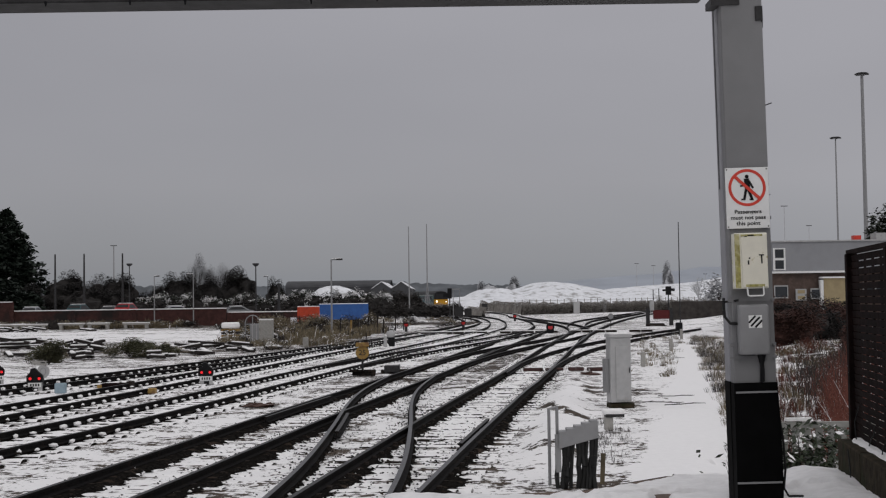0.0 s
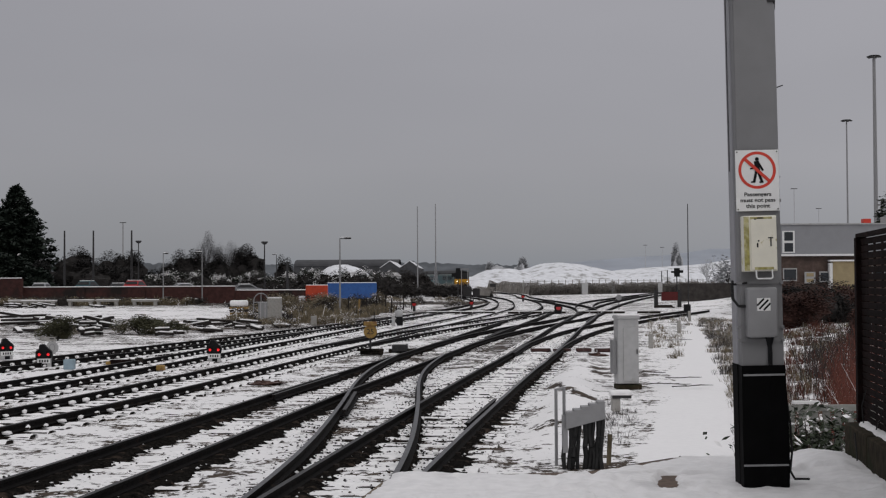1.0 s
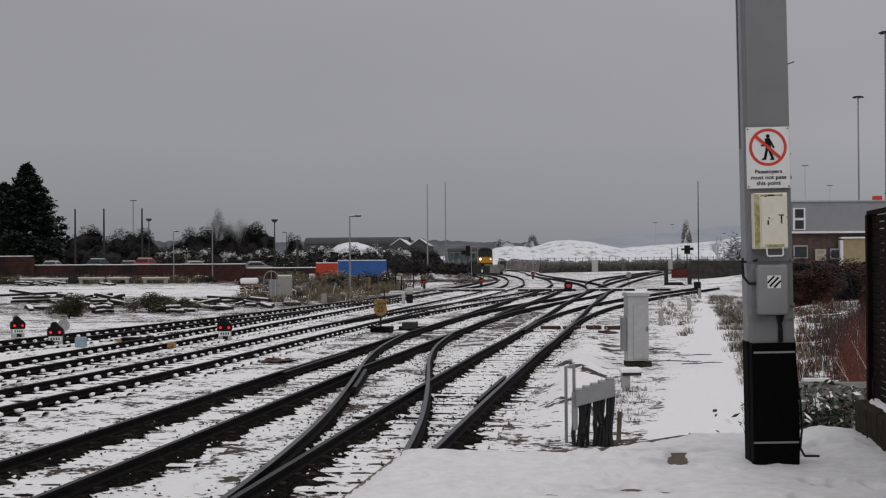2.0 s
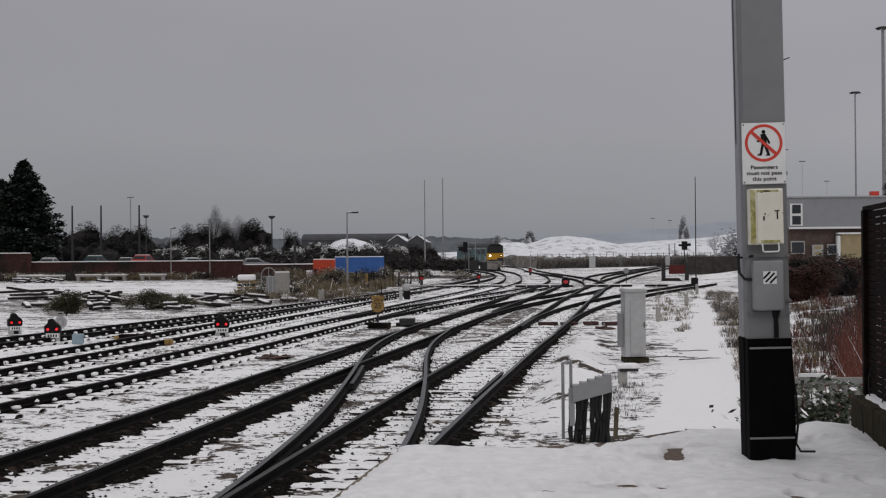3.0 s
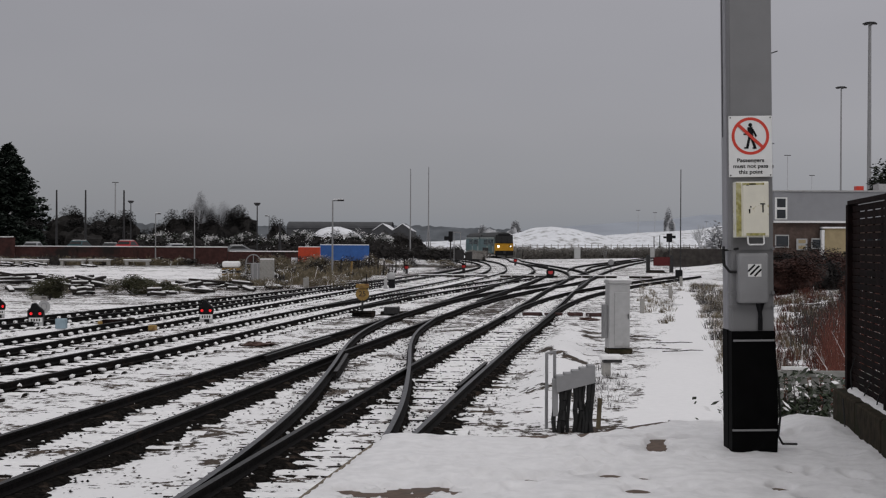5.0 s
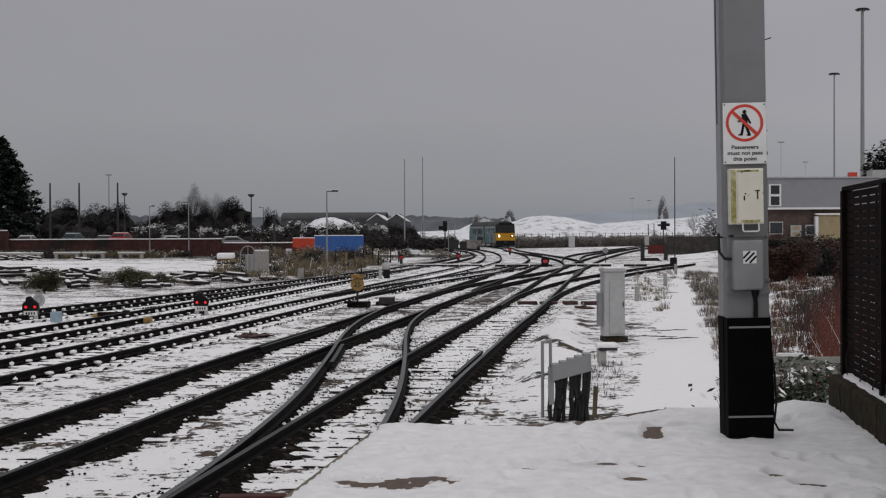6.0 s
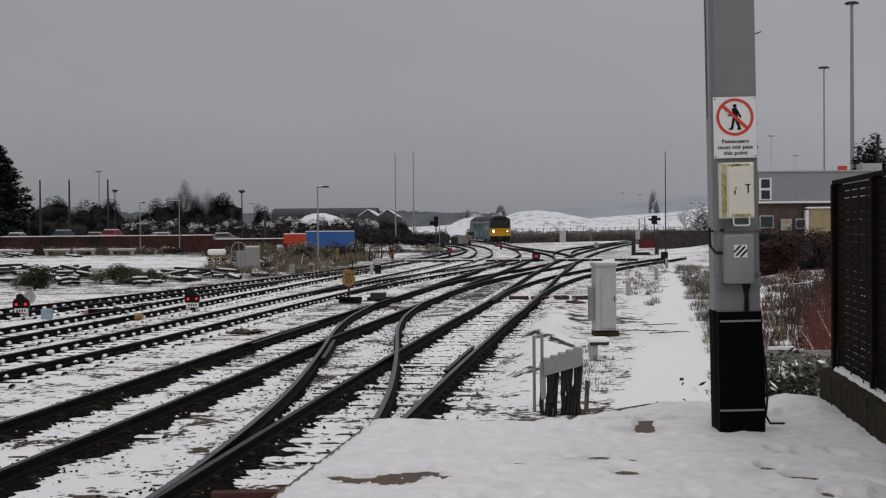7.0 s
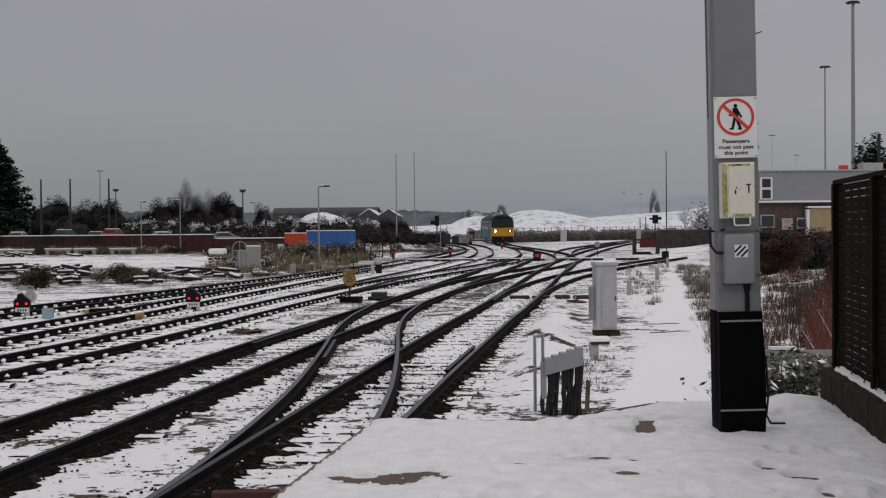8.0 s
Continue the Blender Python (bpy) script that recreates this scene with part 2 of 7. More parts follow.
WOODS = mat("haze_tinted_woods", (0.105, 0.114, 0.125), 1.0, vary=0.3, scale=0.15, bump=0)
PLATFORM = mat("platform_surface", (0.12, 0.085, 0.066), 0.9, vary=0.25, scale=18, bump=0.3, second=(0.10, 0.08, 0.07), patch=0.55, patch_scale=4)
RUBBER = mat("black_cable", (0.012, 0.012, 0.012), 0.6, vary=0.3, scale=20, bump=0.05)


# ---- mesh helpers ----
def box(bm, c, s, rz=0.0, mi=0, rx=0.0, ry=0.0):
    m = pose(*c, rx, ry, rz) @ Matrix.Diagonal((s[0], s[1], s[2], 1))
    vs = bmesh.ops.create_cube(bm, size=1, matrix=m)["verts"]
    for f in {f for v in vs for f in v.link_faces}:
        f.material_index = mi
    return vs


def rod(bm, p0, p1, r0, r1=None, seg=8, mi=0):
    p0, p1 = Vector(p0), Vector(p1)
    d = p1 - p0
    m = Matrix.Translation((p0 + p1) / 2) @ d.to_track_quat("Z", "Y").to_matrix().to_4x4()
    vs = bmesh.ops.create_cone(bm, cap_ends=True, segments=seg, radius1=r0, radius2=r0 if r1 is None else r1, depth=d.length, matrix=m)["verts"]
    for f in {f for v in vs for f in v.link_faces}:
        f.material_index = mi
    return vs


def tube(bm, pts, r, seg=6):
    for a, b in zip(pts, pts[1:]):
        rod(bm, a, b, r, r, seg)


def blob(bm, c, s, sub=1, jitter=0.15, mi=0, rng=random):
    vs = bmesh.ops.create_icosphere(bm, subdivisions=sub, radius=1)["verts"]
    for v in vs:
        k = 1 + rng.uniform(-jitter, jitter)
        v.co = Vector((c[0] + v.co.x * s[0] * k, c[1] + v.co.y * s[1] * k, c[2] + v.co.z * s[2] * k))
    for f in {f for v in vs for f in v.link_faces}:
        f.material_index = mi


def bevel(bm, w=0.01, seg=2):
    bmesh.ops.bevel(bm, geom=bm.edges[:], offset=w, segments=seg, profile=0.5, affect="EDGES", clamp_overlap=True)


def smooth(ob):
    for p in ob.data.polygons:
        p.use_smooth = True
    return ob


def to_mesh(name, bm, *mats):
    me = bpy.data.meshes.new(name)
    bm.to_mesh(me)
    bm.free()
    for m in mats:
        me.materials.append(m)
    return me


def part(name, bm, material, parent, label="", m=None):
    mats = material if isinstance(material, (list, tuple)) else (material,)
    ob = new(name, to_mesh(name, bm, *mats))
    ob.parent = parent
    if m is not None:
        ob.matrix_basis = m
    return tagged(ob, label)


def thing(name, m, label, category, group="", kind=""):
    ob = new(name)
    ob.empty_display_size = 0.2
    ob.matrix_basis = m
    return tagged(ob, label, category, group, kind)


def solo(name, bm, material, m, label, category, group="", kind=""):
    mats = material if isinstance(material, (list, tuple)) else (material,)
    ob = new(name, to_mesh(name, bm, *mats))
    ob.matrix_basis = m
    return tagged(ob, label, category, group, kind)


def raw(name, verts, faces, mats, index=None):
    me = bpy.data.meshes.new(name)
    me.from_pydata(verts, [], faces)
    for m in mats:
        me.materials.append(m)
    if index is not None:
        me.polygons.foreach_set("material_index", index)
    return new(name, me)


def gz(y):
    """Height of the ground: level by the platform, rising very gently farther out."""
    return 0.0048 * min(max(y - 55.0, 0.0), 250.0)


# ---- track plan: centre lines as (x, y) ----
LINES = {
    "a": [(-4.6, -12), (-3.2, 0), (-2.0, 10), (-0.7, 20.8), (0.94, 33.4), (1.82, 39.6), (3.33, 51.4), (5.4, 67), (8.4, 87.6), (12.1, 109.8), (16.6, 133), (22.6, 160), (30, 190), (39, 222)],
    "b": [(-8.2, -12), (-6.8, 0), (-4.8, 16), (-4.25, 20.5), (-3.35, 28), (-2.2, 36.4), (-1.45, 42), (-0.45, 49.6), (0.75, 59), (2.6, 72), (4.5, 85), (6.2, 98), (7.5, 112), (8.1, 128), (8.0, 145), (7.45, 160), (7.65, 175), (6.95, 190), (4.95, 206), (2.95, 220), (0.9, 232), (-2.0, 246), (-6.0, 262), (-12, 280), (-20, 300)],
    "c": [(-2.0, 10), (-1.75, 13), (-1.6, 16.4), (-1.56, 20), (-1.66, 25), (-1.84, 31), (-1.8, 36), (-1.45, 42)],
    "d": [(-12.2, -4), (-10.0, 12), (-8.4, 21.7), (-7.2, 29), (-5.95, 39), (-4.8, 48), (-2.95, 62), (-0.75, 76), (1.0, 88), (2.9, 103), (3.75, 116), (4.2, 135), (3.6, 155), (1.2, 175), (-4, 195), (-14, 215)],
    "e": [(-16.0, -2), (-12.7, 15), (-10.6, 30), (-9.35, 40), (-7.9, 53), (-5.6, 70), (-3.35, 86), (-1.25, 100), (0.4, 112), (1.5, 125), (1.6, 140), (0.3, 158), (-3.5, 177), (-11, 197)],
    "f": [(-22, 5), (-16, 28), (-13.3, 40), (-11.1, 50), (-8.9, 60), (-6.3, 72), (-4.0, 84), (-2.3, 94)],
    "g": [(1.82, 39.6), (3.5, 51.2), (5.5, 61), (8.0, 70), (11.0, 79), (14.0, 87), (17.5, 96)],
    "h": [(-0.45, 49.6), (1.0, 58), (3.3, 67.5), (6.0, 77), (8.6, 88)],
    "j": [(5.4, 67), (7.2, 79), (8.7, 91), (9.6, 103), (9.7, 115), (9.0, 130), (8.0, 145)],
    "m": [(-4.8, 48), (-3.3, 56), (-1.35, 65), (0.55, 72.5), (2.55, 80.5), (4.45, 88.5), (6.2, 98)],
    "k": [(9.6, 103), (10.9, 116), (13.1, 130), (17.2, 147), (22.6, 168), (30, 195), (38, 222)],
}


def spline(pts, step):
    """Evenly spaced points (x, y, heading) along a Catmull-Rom curve."""
    p = [Vector(q) for q in pts]
    p = [2 * p[0] - p[1]] + p + [2 * p[-1] - p[-2]]
    dense = []
    for i in range(1, len(p) - 2):
        n = max(4, int((p[i + 1] - p[i]).length / 0.15))
        for k in range(n):
            t = k / n
            dense.append(0.5 * (2 * p[i] + (p[i + 1] - p[i - 1]) * t + (2 * p[i - 1] - 5 * p[i] + 4 * p[i + 1] - p[i + 2]) * t * t
                                + (3 * p[i] - p[i - 1] - 3 * p[i + 1] + p[i + 2]) * t ** 3))
    dense.append(p[-2])
    out, need = [], 0.0
    for a, b in zip(dense, dense[1:]):
        d = (b - a).length
        h = math.atan2(b.y - a.y, b.x - a.x)
        while need <= d:
            q = a + (b - a) * (need / max(d, 1e-6))
            out.append((q.x, q.y, h))
            need += step
        need -= d
    return out


TRACK = {k: spline(v, 0.5) for k, v in LINES.items()}
HALF = 0.7525


# ---- ground: one sheet of snow out to the horizon ----
def axis(stops):
    out = []
    for a, b, step in stops:
        n = max(1, round((b - a) / step))
        out += [a + (b - a) * i / n for i in range(n)]
    return out + [stops[-1][1]]


def hummocks(x, y):
    """Where buried cables lift the snow beside the line: strength, height of the ridge and how bare its steep face is."""
    u = x - (1.92 + 0.112 * (y - 25))
    k = math.exp(-(u / 0.62) ** 4) * max(0.0, min(1.0, (y - 18) / 3)) * max(0.0, min(1.0, (45 - y) / 6))
    if k < 0.02:
        return 0.0, 0.0, 0.0
    p = (y / (1.0 + 0.055 * y) + 0.28 * u + 0.55 * noise.noise(Vector((u * 0.8, y * 0.22, 3)))) * 0.72
    p -= math.floor(p)
    h = p / 0.16 if p < 0.16 else ((1 - p) / 0.84) ** 1.3
    bare = max(0.0, 1 - abs(p - 0.10) / 0.10) * (0.75 + 0.9 * noise.noise(Vector((x * 1.7, y * 0.9, 8))))
    return k, h, max(0.0, bare)


def rise(x, y):
    """Uneven snow off the tracks: ridges over cables beside the line, a bank on the far right."""
    z = gz(y)
    z += 0.035 * noise.noise(Vector((x * 0.9, y * 0.5, 0)))
    k, h, _ = hummocks(x, y)
    u = x - (1.92 + 0.112 * (y - 25))
    z += k * math.exp(-(u / 0.5) ** 2) * (0.10 + 0.105 * h + 0.05 * noise.noise(Vector((x * 1.2, y * 0.8, 3))))
    side = x - (5.2 + 0.16 * (y - 18))
    if side > 0 and y > 8:
        z += min(0.5, 0.10 * side) * min(1.0, (y - 8) / 8) * (0.8 + 0.5 * noise.noise(Vector((x * 0.6, y * 0.4, 5))))
    return z - 0.03


def thin_cover(x, y):
    """0 where the snow lies deep, 1 where soil shows: kept deep on the path, thin among the sidings' edge and the verge."""
    line = -4.5 + 0.135 * (y - 16)
    v = 0.36
    if y < 60:
        if -9.5 < x - line < 7.0:
            v = 0.50
    elif y < 180:
        v = 0.46 + 0.06 * min(1.0, (y - 60) / 40)
    for cx, cy, rx, ry, amount in ((-0.7, 47.5, 1.9, 7.0, 0.30), (3.2, 55, 2.2, 8.0, 0.28), (0.9, 59, 2.0, 6.0, 0.24), (-3.4, 29, 1.2, 5.0, 0.16), (6.4, 67, 2.4, 9.0, 0.26), (3.6, 84, 2.2, 9.0, 0.16), (8.8, 98, 2.0, 10.0, 0.16)):
        q = ((x - cx - 0.13 * (y - cy)) / rx) ** 2 + ((y - cy) / ry) ** 2
        v += amount * math.exp(-q)
    k, _, bare = hummocks(x, y)
    if k > 0.02:
        v = v + (0.20 - v) * k + 1.25 * bare * k
    rail_side = x - (0.92 + 0.13 * (y - 25))
    if 17 < y < 46 and abs(rail_side) < 0.5:
        v = max(v, 0.46 + 0.40 * math.exp(-(rail_side / 0.20) ** 2) * (0.8 + 0.9 * noise.noise(Vector((x, y * 0.5, 21)))))
    if y < 16.5 and abs(x - (-2.0 + 0.125 * (y - 10))) < 1.3:
        v = 0.50 + 0.22 * min(1.0, (16.5 - y) / 4)
    off = line - x
    if off > 9.0 and 45 < y < 137:
        v = 0.52 + 0.22 * math.exp(-((y - 69) / 10) ** 2) + 0.75 * max(0.0, 1 - abs(y - 138) / 16) + 0.35 * max(0.0, 1 - abs(off - 10.5) / 2.5)
        if 90 < y < 116 and x < -15:
            v = 0.34 + 0.12 * noise.noise(Vector((x * 0.12, y * 0.2, 9)))
        if -16 < x < -3 and 64 < y < 112:
            v = 0.72 + 0.25 * noise.noise(Vector((x * 0.5, y * 0.12, 9)))
    path = x - (2.75 + 0.188 * (y - 19.4)) + 0.25 * noise.noise(Vector((x * 0.8, y * 0.4, 15)))
    if 0 < path < 1.45 and y > 8:
        v = -0.25
    if path >= 1.45 and y > 8:
        v = 0.44 + min(0.16, 0.04 * (path - 1.45))
    if y > 230:
        v = 0.15
    return v


def build_ground():
    xs = axis([(-900, -200, 70), (-200, -60, 12), (-60, -24, 2), (-24, 0, 0.3), (0, 7, 0.15), (7, 14, 0.3), (14, 60, 2), (60, 200, 14), (200, 900, 70)])
    ys = axis([(-80, 5, 8.5), (5, 14, 0.35), (14, 38, 0.14), (38, 60, 0.35), (60, 130, 1.2), (130, 300, 6), (300, 1600, 100)])
    nx = len(xs)
    verts = [(x, y, rise(x, y)) for y in ys for x in xs]
    faces = [(j * nx + i, j * nx + i + 1, (j + 1) * nx + i + 1, (j + 1) * nx + i) for j in range(len(ys) - 1) for i in range(nx - 1)]
    ob = smooth(raw("ground", verts, faces, (SNOW_GROUND,)))
    cover = ob.data.attributes.new("bare", "FLOAT", "POINT")
    cover.data.foreach_set("value", [thin_cover(x, y) for y in ys for x in xs])
    tagged(ob, "trodden snow lying thinly over ballast and soil", "ground", kind="structure")


build_ground()


# ---- railway tracks ----
PROFILE = [(-0.07, 0.0), (-0.07, 0.014), (-0.012, 0.032), (-0.012, 0.085), (-0.036, 0.097), (-0.036, 0.130),
           (0.036, 0.130), (0.036, 0.097), (0.012, 0.085), (0.012, 0.032), (0.07, 0.014), (0.07, 0.0)]
RAIL_Z = 0.03


def sweep(pts, off, z0=RAIL_Z, lift=0.0, scale=1.0):
    verts, faces, idx = [], [], []
    n = len(PROFILE)
    for x, y, h in pts:
        nxv, nyv = math.sin(h), -math.cos(h)
        for u, w in PROFILE:
            verts.append((x + (off + u) * nxv, y + (off + u) * nyv, gz(y) + z0 + lift + w * scale))
    for i in range(len(pts) - 1):
        for k in range(n - 1):
            faces.append((i * n + k, i * n + k + 1, (i + 1) * n + k + 1, (i + 1) * n + k))
            idx.append(1 if k == 5 else 0)
    for base in (0, (len(pts) - 1) * n):
        faces.append(tuple(base + k for k in range(n)))
        idx.append(0)
    return verts, faces, idx


def ribbon(pts, off, inner, outer, rng, z=0.012):
    """A strip of bare ballast with a crumbling outline along a rail, narrowing farther out."""
    verts, faces = [], []
    fine = []
    for (x0, y0, h0), (x1, y1, h1) in zip(pts, pts[1:]):
        n = 7 if y0 < 40 else 3
        for k in range(n):
            t = k / n
            fine.append((x0 + (x1 - x0) * t, y0 + (y1 - y0) * t, h0))
    for i, (x, y, h) in enumerate(fine):
        nxv, nyv = math.sin(h), -math.cos(h)
        k = 1.15 - 0.78 * max(0.0, min(1.0, (y - 10) / 48))
        low, high = noise.noise(Vector((x * 0.9, y * 0.9, off + 9))), noise.noise(Vector((x * 6.1, y * 6.1, off + 4)))
        a = inner * (0.8 + 0.5 * high + rng.uniform(-0.25, 0.25)) * k
        b = outer * (0.80 + 0.55 * low + 0.42 * high + rng.uniform(-0.20, 0.20)) * k
        b = max(b, 0.04)
        base = gz(y) + z
        for u, dz in ((-a, -0.05), (-a * 0.5, 0.008), (0.0, 0.012), (b * 0.6, 0.008), (b, -0.05)):
            verts.append((x + (off + u) * nxv, y + (off + u) * nyv, base + dz + rng.uniform(0, 0.014)))
    for i in range(len(fine) - 1):
        for k in range(4):
            faces.append((i * 5 + k, i * 5 + k + 1, i * 5 + 6 + k, i * 5 + 5 + k))
    return verts, faces


def sleeper_mesh(seed, chairs, clips=True):
    """A timber sleeper under an uneven pillow of snow, its fastenings, and snow caps on chairs."""
    rng = random.Random(seed)
    verts, faces, idx = [], [], []

    def solid(bm, mi):
        o = len(verts)
        bm.verts.index_update()
        verts.extend(v.co.copy() for v in bm.verts)
        for f in bm.faces:
            faces.append(tuple(o + v.index for v in f.verts))
            idx.append(mi)
        bm.free()
    bm = bmesh.new()
    box(bm, (0, 0, -0.03), (2.55, 0.25, 0.06))
    for s in (-1, 1):
        for o in (-1, 1):
            if clips:
                box(bm, (s * HALF + o * 0.10, 0, 0.050), (0.07, 0.11, 0.04))
    solid(bm, 0)
    n, o = 26, len(verts)
    for i in range(n + 1):
        x = -1.3 + 2.6 * i / n
        near = min(abs(x - HALF), abs(x + HALF))
        k = max(0.0, min(1.0, (near - 0.09) / 0.14 if clips else (near - 0.03) / 0.09)) * rng.uniform(0.55, 1.1)
        w = (0.10 + 0.07 * k + rng.uniform(-0.04, 0.04)) * (1 if rng.random() > 0.08 else 0.45)
        c = rng.uniform(-0.03, 0.03)
        for u, z in ((-1.0, -0.03), (-0.6, 0.6), (0.0, 1.0), (0.6, 0.6), (1.0, -0.03)):
            verts.append((x, c + u * w, (0.034 * k + rng.uniform(-0.006, 0.006)) * z if z > 0 else -0.03))
    for i in range(n):
        for q in range(4):
            faces.append((o + i * 5 + q, o + i * 5 + 5 + q, o + i * 5 + 6 + q, o + i * 5 + 1 + q))
            idx.append(1)
    if chairs:
        for s in (-1, 1):
            if rng.random() < 0.10:
                continue
            bm = bmesh.new()
            blob(bm, (s * HALF + 0.105 + rng.uniform(-0.015, 0.025), rng.uniform(-0.05, 0.05), 0.058), (0.062 * rng.uniform(0.6, 1.3), 0.10 * rng.uniform(0.6, 1.4), 0.046 * rng.uniform(0.6, 1.15)), 1, 0.25, 1, rng)
            solid(bm, 1)
    me = bpy.data.meshes.new("sleeper")
    me.from_pydata(verts, [], faces)
    me.materials.append(SLEEPER)
    me.materials.append(SNOW)
    me.polygons.foreach_set("material_index", idx)
    me.polygons.foreach_set("use_smooth", [k == 1 for k in idx])
    return me


SLEEPERS = [sleeper_mesh(s, False) for s in range(4)]
CHAIRED = [sleeper_mesh(s + 10, True) for s in range(9)]
DRIFTED = [sleeper_mesh(s + 20, False, False) for s in range(4)]
TRACK_TAGS = {
    "a": "running line with black rails in patchy snow beside platform", "b": "straight running line with wide dark ballast in snow",
    "c": "curved crossover with worn bright rails between two lines", "d": "chaired siding with snow caps along its rails",
    "e": "second chaired siding under thin snow", "f": "outer siding joining the yard throat",
    "g": "siding turning off towards the cabinet", "h": "crossover farther out between running lines",
    "j": "curve leading to the yard approach", "m": "connection from the siding across to the running line", "k": "distant line curving past the snow heap"}
ADJ = {"a": (0.15, 0.36), "b": (0.10, 0.38), "c": (0.09, 0.14), "d": (0.02, 0.07), "e": (0.02, 0.07), "f": (0.02, 0.07),
       "g": (0.18, 0.34), "h": (0.16, 0.30), "j": (0.14, 0.26), "k": (0.10, 0.22), "m": (0.04, 0.08)}


def build_track(key):
    rng = random.Random(ord(key))
    pts = TRACK[key]
    tr = thing("railway_track", pose(0, 0, 0), TRACK_TAGS[key], "railway track", "railway tracks")
    for side in (-1, 1):
        v, f, ix = sweep(pts, side * HALF, lift=0.004 if key in "cghjm" else 0.0)
        ob = raw("rail", v, f, (RAIL, RAILBRIGHT if key == "c" or (key == "a" and side > 0) else RAILTOP), ix)
        ob.parent = tr
    verts, faces = [], []
    for side in (-1, 1):
        v, f = ribbon([p for p in pts if p[1] < 175], side * HALF, ADJ[key][0], ADJ[key][1], rng, 0.012 if key in "abdef" else 0.018)
        faces += [tuple(i + len(verts) for i in q) for q in f]
        verts += v
    ob = raw("ballast_strip", verts, faces, (BALLAST,))
    ob.parent = tr
    tagged(ob, "bare black ballast along the rails", kind="stuff")
    return tr


TRACKS = {k: build_track(k) for k in TRACK}


def check_rail(key, y0, y1, off, lift=0.0):
    """A short guard rail beside a running rail, by a crossing."""
    v, f, ix = sweep([p for p in TRACK[key] if y0 <= p[1] <= y1], off, lift=lift, scale=0.97)
    ob = raw("check_rail", v, f, (RAIL, RAILTOP), ix)
    ob.parent = TRACKS[key]


check_rail("a", 21.3, 26.5, HALF - 0.13)
check_rail("c", 23.5, 28.0, -HALF + 0.14, 0.004)
check_rail("b", 27.0, 33.5, -HALF + 0.14)
check_rail("a", 43.0, 50.0, -HALF + 0.14)
check_rail("b", 55.0, 63.0, HALF - 0.14)
check_rail("a", 74.0, 82.0, HALF - 0.14)


# ---- platform end with its snow cover ----
COPING = mat("yellow_brown_coping", (0.17, 0.14, 0.105), 0.9, vary=0.25, scale=11, bump=0.3, second=(0.13, 0.10, 0.085), patch=0.54, patch_scale=2.5)
PLAT_Z = 1.075


def platform_edge(y):
    return -0.54 + 0.143 * (y - 9.74)


